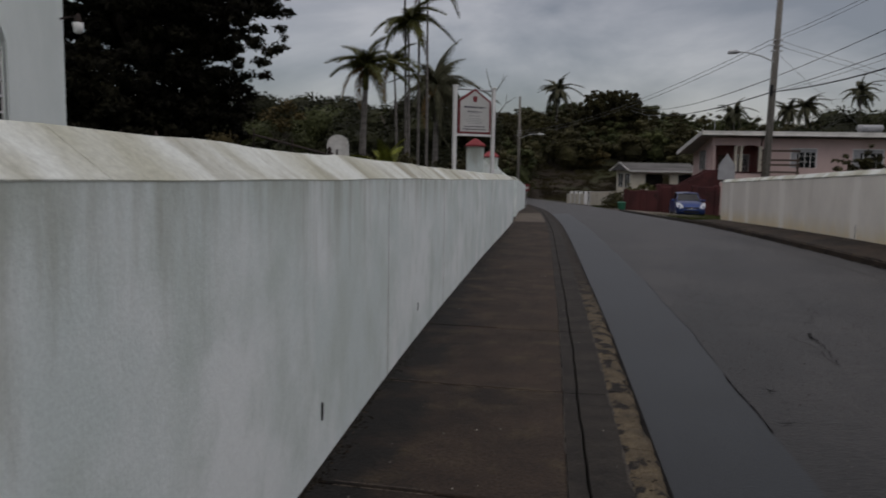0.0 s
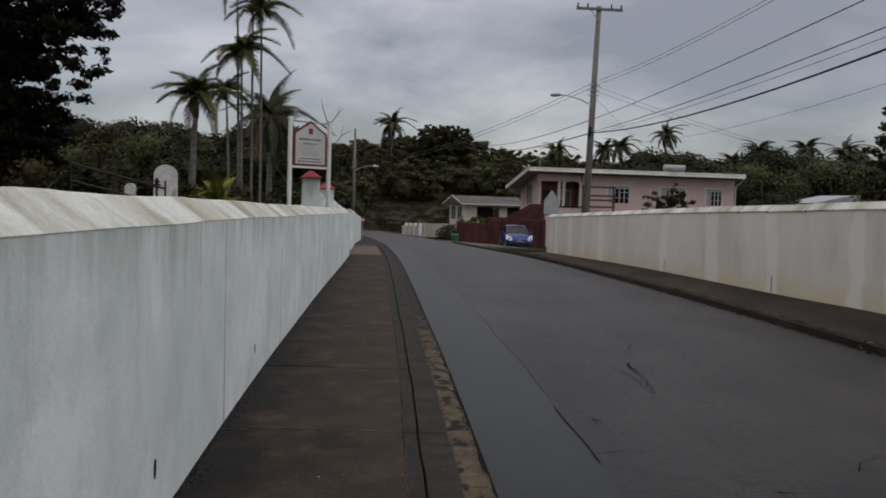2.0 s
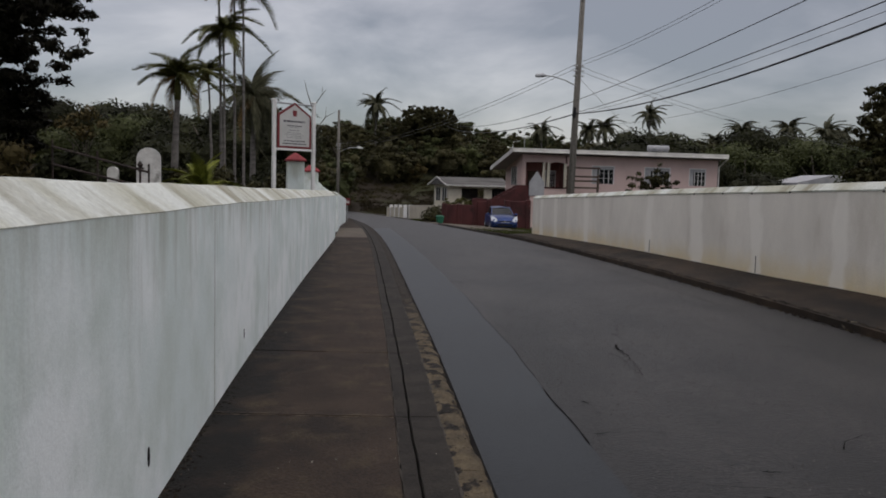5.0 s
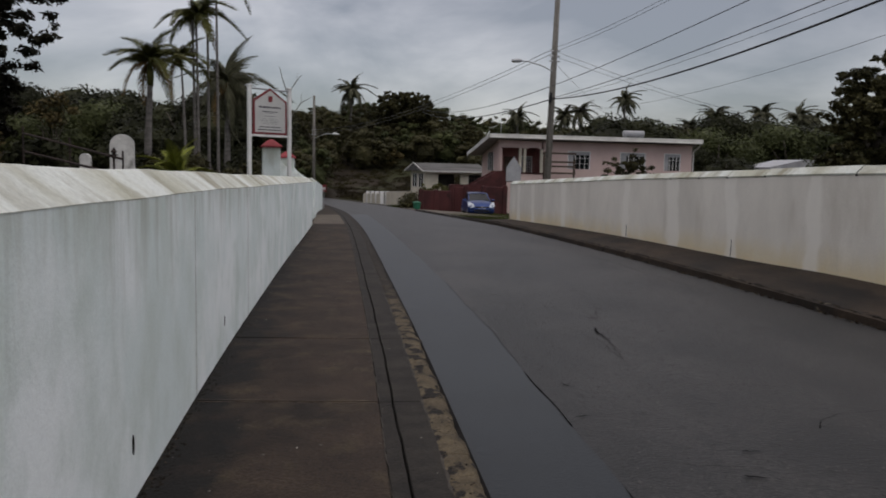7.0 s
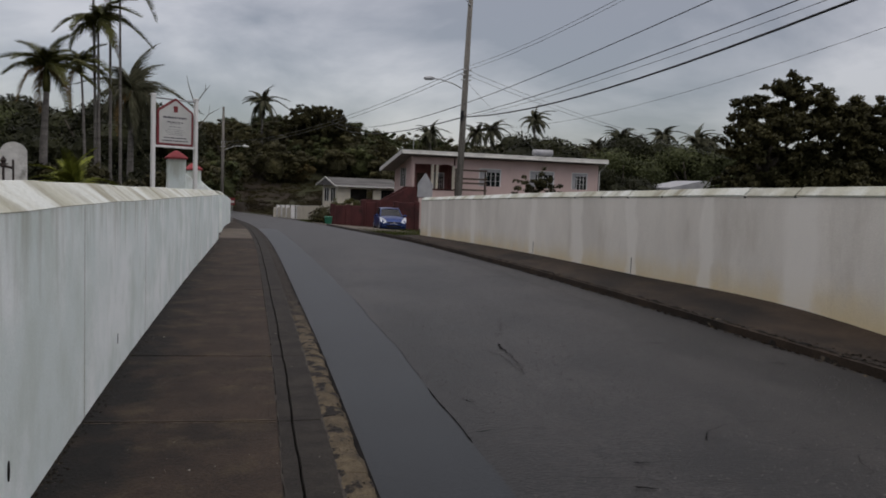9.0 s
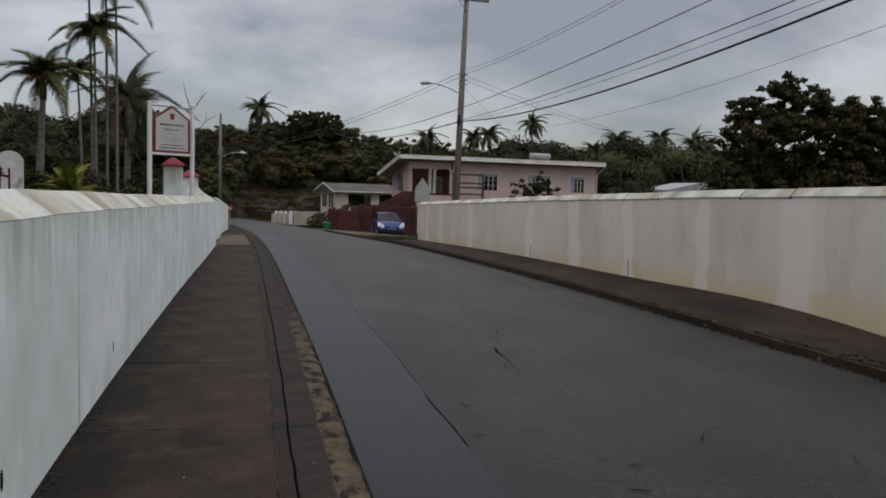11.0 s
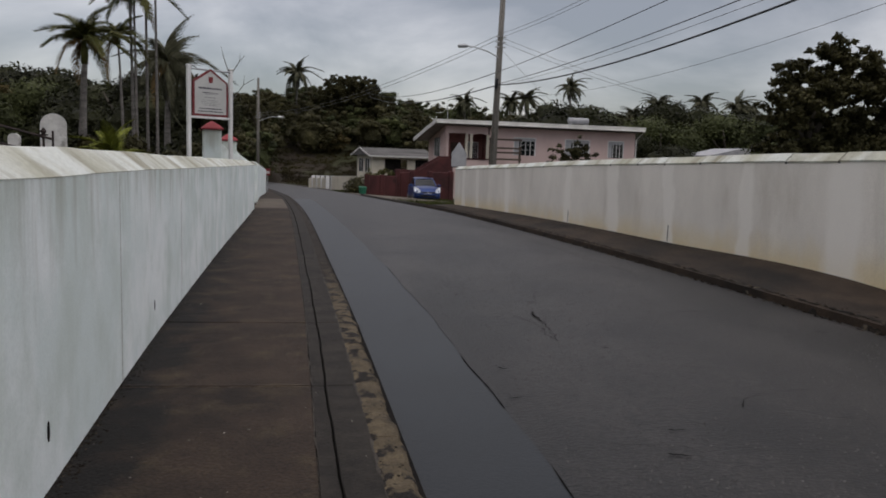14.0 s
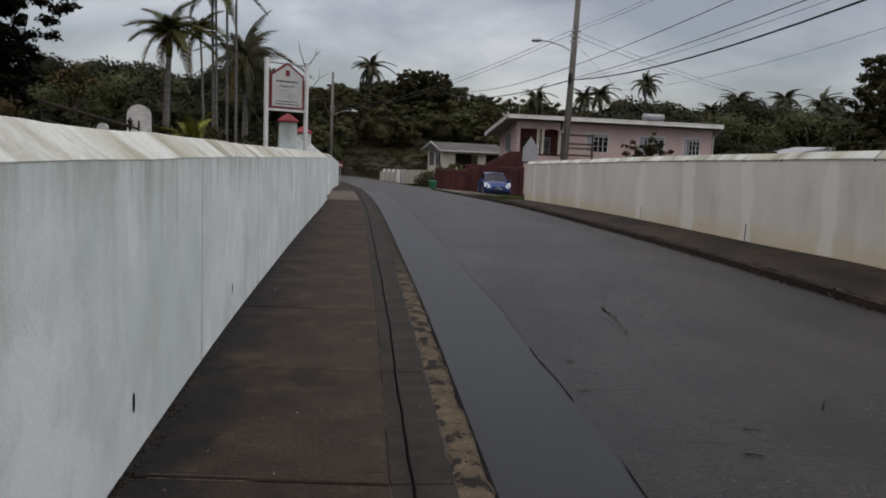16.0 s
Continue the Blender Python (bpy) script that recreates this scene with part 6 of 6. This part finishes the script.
areca = palm("areca_palm", "young yellow-green areca palm in the churchyard", (-4.5, 24.3, 0.45), 0.5, 0.05, 1.35, 13, M_YELLOW_LEAF, 51, 1.1, 0.34, 0.45, tilt=(84, 20), blade=0.8)

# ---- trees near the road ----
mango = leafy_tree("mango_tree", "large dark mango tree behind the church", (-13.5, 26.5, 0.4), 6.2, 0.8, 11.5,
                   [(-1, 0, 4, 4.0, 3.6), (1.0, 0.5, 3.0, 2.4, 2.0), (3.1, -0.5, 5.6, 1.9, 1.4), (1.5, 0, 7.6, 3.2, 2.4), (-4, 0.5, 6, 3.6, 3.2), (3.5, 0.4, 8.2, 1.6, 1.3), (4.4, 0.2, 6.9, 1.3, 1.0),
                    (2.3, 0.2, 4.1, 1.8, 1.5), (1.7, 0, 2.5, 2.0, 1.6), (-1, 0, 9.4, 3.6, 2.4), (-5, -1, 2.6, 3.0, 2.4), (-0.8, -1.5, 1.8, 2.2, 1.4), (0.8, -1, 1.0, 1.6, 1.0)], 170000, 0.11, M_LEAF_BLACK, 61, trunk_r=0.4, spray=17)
right_tree = leafy_tree("breadfruit_tree", "broad dark leafy tree behind the opposite wall", (21.5, 28.5, 0.3), 2.6, 0.8, 5.6,
                        [(1.2, 0, 6.2, 0.7, 0.5), (0.5, 0.2, 5.6, 0.9, 0.7), (1.9, 0.2, 5.7, 1.1, 0.7), (3.5, 0.2, 5.1, 1.1, 0.75), (5.1, 0.3, 5.0, 1.3, 0.8), (-0.7, 0.1, 5.1, 0.8, 0.5), (-1.2, 0.1, 4.7, 0.5, 0.4), (0.2, 0.2, 4.4, 1.4, 1.0), (2.2, 0, 4.6, 1.6, 1.1), (-1.0, -0.2, 3.5, 1.4, 1.0), (-0.9, -0.2, 2.3, 1.3, 1.1),
                         (1.5, -0.3, 3.0, 1.9, 1.5), (4.0, 0, 4.5, 1.5, 1.1), (5.2, 0.4, 3.4, 2.0, 1.8), (-1.2, 0.3, 1.3, 1.2, 1.0), (3.0, -0.5, 1.6, 2.3, 1.6), (6.6, 0.3, 4.4, 1.6, 1.0), (7.6, 0.5, 2.8, 2.2, 2.2), (0.3, -0.6, 1.0, 1.9, 1.2)], 120000, 0.10, M_LEAF_OLIVE, 62, trunk_r=0.26, spray=26)
bush = leafy_tree("shrub", "leafy shrub in front of the bungalow", (21.6, 54.3, -1.4), 2.0, 1.5, 4.4,
                  [(-1.1, 0, 3.5, 0.7, 0.55), (0.2, 0, 3.9, 0.75, 0.65), (0.9, 0, 3.2, 0.9, 0.8), (-0.2, 0, 2.9, 1.1, 0.9), (-1.7, 0, 2.7, 0.5, 0.5), (1.7, 0.1, 2.9, 0.5, 0.5), (0.2, 0.1, 1.7, 1.5, 1.0)], 3400, 0.13, M_LEAF_OLIVE, 63, trunk_r=0.05, spray=16, category="shrub")
leafy_tree("shrub", "pale leafy garden shrub by the cottage", (7.4, 56.5, -1.5), 1.2, 0.6, 2.0, [(0, 0, 1.0, 0.9, 0.8), (0.6, 0, 1.6, 0.6, 0.5), (-0.5, 0, 1.4, 0.5, 0.5), (1.3, 0.2, 1.3, 0.6, 0.6)], 1500, 0.10, M_LEAF_PALE, 64, trunk_r=0.05, spray=16, category="shrub")
leafy_tree("shrub", "dark roadside shrub beside the garden wall", (5.6, 54.6, -1.5), 1.2, 0.4, 1.3, [(0, 0, 0.55, 0.8, 0.6), (0.3, 0.6, 0.9, 0.6, 0.5)], 700, 0.11, M_LEAF, 65, core=0.6, trunk_r=0.05, category="shrub")
rng_b = np.random.default_rng(70)
for i, (x, y, w, h, m) in enumerate(((-7.6, 22.5, 1.3, 1.6, M_LEAF_DARK), (-9.6, 24.0, 1.6, 1.9, M_LEAF_BROWN), (-5.2, 25.8, 0.8, 1.35, M_LEAF), (-3.9, 26.6, 0.9, 1.3, M_LEAF), (-6.0, 27.5, 1.0, 1.5, M_LEAF_DARK), (-3.1, 30.5, 0.9, 1.5, M_LEAF), (-2.6, 36.5, 1.1, 2.2, M_LEAF), (-4.2, 41.0, 1.5, 2.6, M_LEAF_DARK), (-7.5, 42.0, 2.0, 2.8, M_LEAF_DARK))):
    leafy_tree("shrub", "untidy churchyard shrub behind the white wall", (x, y, ground_z(x, y)), w, 0.2, h, 5, 900, 0.10 + 0.03 * (i > 5), m, 71 + i, core=0.62, trunk_r=0.05, group="churchyard shrubs", category="shrub")


def bare_tree():
    tree = thing("bare_tree", "leafless grey branches rising behind the gateway", "tree", (-2.1, 40.3, -0.6))
    bm = bmesh.new()
    tube(bm, [(0, 0, -0.3), (0.1, 0, 3.0), (0.05, 0, 5.6)], [0.10, 0.07, 0.045], 6)
    tube(bm, [(0.05, 0, 5.6), (-0.25, 0, 6.5), (-0.35, 0, 7.0)], [0.03, 0.02, 0.008], 5)
    tube(bm, [(0.05, 0, 5.6), (0.5, 0, 6.3), (0.75, 0, 6.6)], [0.03, 0.02, 0.008], 5)
    tube(bm, [(0.08, 0, 4.3), (0.7, 0, 5.2), (1.2, 0, 5.5)], [0.03, 0.02, 0.008], 5)
    tube(bm, [(0.5, 0, 6.3), (0.55, 0, 6.7)], [0.015, 0.006], 5)
    tube(bm, [(0.7, 0, 5.2), (0.75, 0, 5.7)], [0.015, 0.006], 5)
    part("trunk", bm, M_DEAD, tree)


bare_tree()
M_SCRUB = material("dry_bank_scrub", (0.020, 0.015, 0.008), (0.046, 0.042, 0.016), 0.8, 0.10, 3.0, 0, contrast=(0.4, 0.6), island=0.45, fine_amount=0.3, spec=0.08)
rng_s = np.random.default_rng(140)
scrub_blobs = []
for i in range(1500):
    k, d = -0.05 + 0.26 * rng_s.random(), 97 + 42 * rng_s.random()
    x, y = k * d, d
    if KERB_L(min(y, 150)) - 2 < x < KERB_R(min(y, 150)) + 1.5:
        continue
    q = 0.35 + 0.75 * rng_s.random() ** 2
    scrub_blobs.append((x, y, ground_z(x, y) + 0.05 * q, q, q * 0.45))
scrub = crown_mesh("scrub", scrub_blobs, 110000, 0.10, M_SCRUB, rng_s, core=0.0, shell=0.2)
tagged(scrub, "low brownish scrub on the bank beside the road", "scrub", kind="stuff")
for i, (x, y, w, h) in enumerate(((41.5, 98.0, 4.2, 12.6), (46.5, 99.0, 3.2, 11.4), (33.0, 104.0, 3.6, 11.6))):
    leafy_tree("broad_tree", "round-headed tree above the bungalow roof", (x, y, ground_z(x, y)), w, h * 0.45, h, 9, 3600, 0.26, M_LEAF, 150 + i, core=0.7, trunk_r=0.25)

# ---- belt of trees behind the churchyard and behind the houses ----
belt = [leafy_tree("broadleaf_tree", "dense dark green tree in the tree belt", (-30, 62, 0), 3.6, 0.4, 6.4, 14, 15000, 0.125, M_LEAF_DARK, 90, core=0.8, group="tree belt"),
        leafy_tree("broadleaf_tree", "dense blackish green tree in the tree belt", (-24, 66, 0), 4.2, 0.2, 6.6, 15, 15000, 0.13, M_LEAF_DARK, 91, core=0.8, group="tree belt"),
        leafy_tree("broadleaf_tree", "mid-green bushy tree in the tree belt", (-37, 60, 0), 3.2, 0.2, 5.6, 13, 13000, 0.12, M_LEAF_MID, 92, core=0.78, group="tree belt")]
rng_t = np.random.default_rng(95)
for i in range(22):
    k = -0.60 + 0.52 * (i + rng_t.random()) / 22
    d = 52 + 26 * rng_t.random()
    x, y = k * d, d
    s = (0.084 + 0.024 * rng_t.random()) * d / 4.6
    copy_thing(belt[i % 3], Matrix.Translation((x, y, ground_z(x, y) - 0.2)) @ Matrix.Rotation(rng_t.random() * 6.28, 4, "Z") @ Matrix.Scale(s, 4))
for i in range(26):
    k = 0.36 + 0.80 * (i + rng_t.random()) / 26
    d = 76 + 28 * rng_t.random()
    x, y = k * d, d
    s = ((0.070 + 0.026 * rng_t.random()) * d + 4.2) / 6.2
    copy_thing(belt[(i * 2 + 1) % 3], Matrix.Translation((x, y, ground_z(x, y) - 0.3)) @ Matrix.Rotation(rng_t.random() * 6.28, 4, "Z") @ Matrix.Scale(s, 4))
belt[0].matrix_basis = pose(31.5, 66, -2.2)
belt[1].matrix_basis = pose(34.5, 64, -2.2, 0, 0, 40) @ Matrix.Scale(0.9, 4)
belt[2].matrix_basis = pose(45.0, 62, -2.0) @ Matrix.Scale(0.8, 4)
leafy_tree("thin_tree", "thin pale-leaved tree above the tree belt", (-19.5, 60, -0.5), 2.2, 4.0, 7.0, [(-1.2, 0, 5.6, 0.8, 0.6), (0.3, 0, 6.3, 0.9, 0.6), (1.2, 0, 5.6, 0.7, 0.5), (0, 0, 4.9, 1.0, 0.6), (-0.5, 0, 6.0, 0.6, 0.4)], 620, 0.16, M_LEAF_BROWN, 97, core=0, shell=0.2, trunk_r=0.1)


def build_outbuilding():
    shed = thing("low_house", "low white-roofed house half hidden by foliage", "house", (40.0, 60.5, -0.55))
    part("wall", boxed(-3.2, 3.2, 0.4, 4, -3, 2.7), M_CREAM, shed)
    part("roof", prism(bmesh.new(), [(-3.7, 2.6), (3.7, 2.6), (3.7, 2.8), (0.6, 3.5), (-0.6, 3.5), (-3.7, 2.8)], -0.2, 4.4), M_SIGN_BACK, shed, "pale weathered roof")
    leafy_tree("shrub", "overhanging shrub in front of a pale roof", (40.5, 57.5, -1.5), 3.0, 1.2, 4.9, 14, 2600, 0.16, M_LEAF_MID, 98, core=0.3, shell=0.3, trunk_r=0.08, category="shrub")


build_outbuilding()


# ---- woods on the hill ----
def build_woods():
    rng = np.random.default_rng(111)
    for mat, count, seed, label in ((M_LEAF_MID, 105, 1, "mid-green hillside woods"), (M_LEAF, 115, 2, "dark green hillside woods"), (M_LEAF_BROWN, 48, 3, "brownish scrub on the hillside")):
        rng = np.random.default_rng(111 + seed)
        blobs = []
        for i in range(count):
            d = 116 + 68 * rng.random()
            k = -0.62 + 1.8 * rng.random() if i % 3 else -0.1 + 0.45 * rng.random()
            if -0.01 < k < 0.19 and d < 136:
                d = 138 + 46 * rng.random()
            x, y = k * d, d
            z = ground_z(x, y)
            h = 4.6 + 3.0 * rng.random()
            w = 2.4 + 1.8 * rng.random()
            if mat is M_LEAF_BROWN:
                h, w = h * 0.55, w * 0.7
            for j in range(20):
                a, r = rng.random() * 6.28, w * math.sqrt(rng.random())
                s = w * (0.16 + 0.20 * rng.random())
                blobs.append((x + r * math.cos(a), y + r * math.sin(a), z + h * (0.98 - 0.42 * (r / w) ** 2 - 0.35 * rng.random() ** 2), s, s * 0.7))
            blobs.append((x, y, z + h * 0.35, w * 0.8, h * 0.42))
        ob = crown_mesh("woods", blobs, 170000 if count > 50 else 50000, 0.22, mat, rng, core=0.66, shell=0.35)
        tagged(ob, label, "woods", kind="stuff")


build_woods()
dome = leafy_tree("broad_tree", "great round-crowned tree on the hilltop", (14.8, 152, 6.0), 8.5, 1.0, 10.5,
                  [(0, 0, 6.6, 5.2, 3.6), (-4, 0, 5.4, 3.6, 3.0), (4.6, 0, 5.0, 3.6, 2.8), (7.4, 0, 3.6, 2.6, 2.2), (-7, 0, 4.0, 2.6, 2.2), (1.5, -2, 8.0, 3.6, 2.2), (-2, -2, 7.8, 3.4, 2.2)], 46000, 0.22, M_LEAF, 120, core=0, trunk_r=0.4, spray=7)
for i, (x, y, s) in enumerate(((-6.0, 120, 1.0), (-2.4, 135, 1.15), (26.0, 140, 0.9), (8.5, 146, 0.6))):
    leafy_tree("rain_tree", "open spreading tree with sky between its branches", (x, y, ground_z(x, y)), 4.2 * s, 5.0 * s, 9.6 * s, 9, 2600, 0.24, M_LEAF, 130 + i, trunk_r=0.2, spray=3, group="open hillside trees")

# ---- pale grit and crumbs on the pavement ----
rng_l = np.random.default_rng(160)
lit_v, lit_f = [], []
for i in range(120):
    ly = 2.4 + 9 * rng_l.random() ** 1.6
    lx = WALL_L(ly) + 0.05 + (KERB_L(ly) - WALL_L(ly) - 0.25) * rng_l.random()
    ls = 0.003 + 0.007 * rng_l.random() ** 3
    lz = z_pave(ly) - 0.001
    lb = len(lit_v)
    lit_v += [(lx - ls, ly, lz), (lx, ly - ls, lz), (lx + ls, ly + ls * 0.3, lz), (lx, ly + ls, lz), (lx, ly, lz + ls)]
    lit_f += [(lb, lb + 1, lb + 4), (lb + 1, lb + 2, lb + 4), (lb + 2, lb + 3, lb + 4), (lb + 3, lb, lb + 4)]
M_CRUMB = material("pale_crumbs", (0.07, 0.06, 0.05), (0.26, 0.24, 0.21), 0.9, 30, 60, 0, island=0.6)
tagged(mesh_object("pavement_grit", lit_v, lit_f, M_CRUMB), "pale grit and crumbs scattered on the pavement", "grit", kind="stuff")

# tufts of grass at the end of the opposite wall and along the verge by the driveway
rng_v = np.random.default_rng(170)
tuft_v, tuft_f = [], []
for i in range(5200):
    if i % 2:
        ty = 27.6 + 8.5 * rng_v.random()
        tx = KERB_R(ty) + 0.15 + 3.2 * rng_v.random()
    else:
        ty = 46 + 16 * rng_v.random()
        tx = KERB_R(ty) + (0.15 + 0.7 * rng_v.random() if ty > 56.5 else 4.6 + 2.4 * rng_v.random())
    tz = ground_z(tx, ty) - 0.02
    th, ta = 0.08 + 0.16 * rng_v.random(), rng_v.random() * 6.28
    tb = len(tuft_v)
    tuft_v += [(tx - 0.012 * math.cos(ta), ty - 0.012 * math.sin(ta), tz), (tx + 0.012 * math.cos(ta), ty + 0.012 * math.sin(ta), tz), (tx + 0.08 * rng_v.normal(), ty + 0.08 * rng_v.normal(), tz + th)]
    tuft_f.append((tb, tb + 1, tb + 2))
M_GRASS = material("verge_grass", (0.030, 0.038, 0.010), (0.075, 0.085, 0.024), 0.8, 1.0, 6, 0, island=0.35, spec=0.08)
tagged(mesh_object("verge_grass", tuft_v, tuft_f, M_GRASS), "short green grass on the verge by the driveway", "grass", kind="stuff")


# ---- crusts of dirt and moss along the wall's foot and in the opposite gutter ----
def crumbs(name, label, count, place, size, mat, seed, flat=0.5):
    """Many small rough lumps: place(rng) gives where each one lies."""
    rng = np.random.default_rng(seed)
    verts, faces = [], []
    for i in range(count):
        x, y, z = place(rng)
        q = size[0] + (size[1] - size[0]) * rng.random() ** 2.5
        turn, lon = rng.random() * 6.28, 0.7 + 0.9 * rng.random()
        b = len(verts)
        for k in range(5):
            a = turn + 6.283 * k / 5
            r = q * (0.7 + 0.5 * rng.random())
            verts.append((x + r * math.cos(a), y + r * lon * math.sin(a), z - 0.002))
        verts.append((x + q * 0.2 * rng.normal(), y + q * 0.2 * rng.normal(), z + q * flat * (0.5 + rng.random())))
        faces += [(b + k, b + (k + 1) % 5, b + 5) for k in range(5)]
    tagged(mesh_object(name, verts, faces, mat), label, "debris", kind="stuff")


M_MOSS = material("black_moss_crust", (0.006, 0.005, 0.004), (0.020, 0.015, 0.010), 0.95, 6, 50, 0.3, island=0.5, spec=0.1)
M_CRUST = material("tan_dirt_crust", (0.040, 0.030, 0.019), (0.105, 0.082, 0.054), 0.95, 6, 50, 0.3, island=0.5, spec=0.1)


def at_wall_foot(reach):
    def place(rng):
        y = 2.3 + 20 * rng.random() ** 1.7
        patch = 0.35 + 0.65 * (noise.noise(Vector((y * 1.4, 3.1, reach * 9))) > -0.1)
        return WALL_L(y) + 0.004 + reach * patch * rng.random() ** 2, y, z_pave(y)
    return place


def in_gutter(low, high):
    def place(rng):
        y = 4.0 + 26 * rng.random()
        off = low + (high - low) * rng.random()
        return KERB_R(y) + off, y, (Z_RIGHT(y) + 0.004) if off > 0.03 else road_z(KERB_R(y) - 0.02, y) + 0.001
    return place


def on_kerb(rng):
    y = 2.4 + 16 * rng.random() ** 1.5
    return KERB_L(y) - 0.085 - 0.10 * rng.random() ** 2, y, z_pave(y) + 0.006


crumbs("wall_foot_moss", "black moss and damp dirt along the wall's foot", 5200, at_wall_foot(0.09), (0.003, 0.016), M_MOSS, 181, 0.3)
crumbs("wall_foot_crust", "tan crumbling dirt along the wall's foot", 1300, at_wall_foot(0.04), (0.002, 0.010), M_CRUST, 182, 0.4)
crumbs("gutter_moss", "black moss and mud along the opposite kerb", 5200, in_gutter(-0.07, 0.26), (0.006, 0.036), M_MOSS, 183, 0.3)
crumbs("gutter_chips", "pale stone chips along the opposite kerb", 600, in_gutter(-0.07, 0.14), (0.005, 0.024), M_CRUST, 184, 0.6)
crumbs("kerb_moss", "dark moss clinging to the worn kerb", 500, on_kerb, (0.002, 0.011), M_MOSS, 185, 0.2)
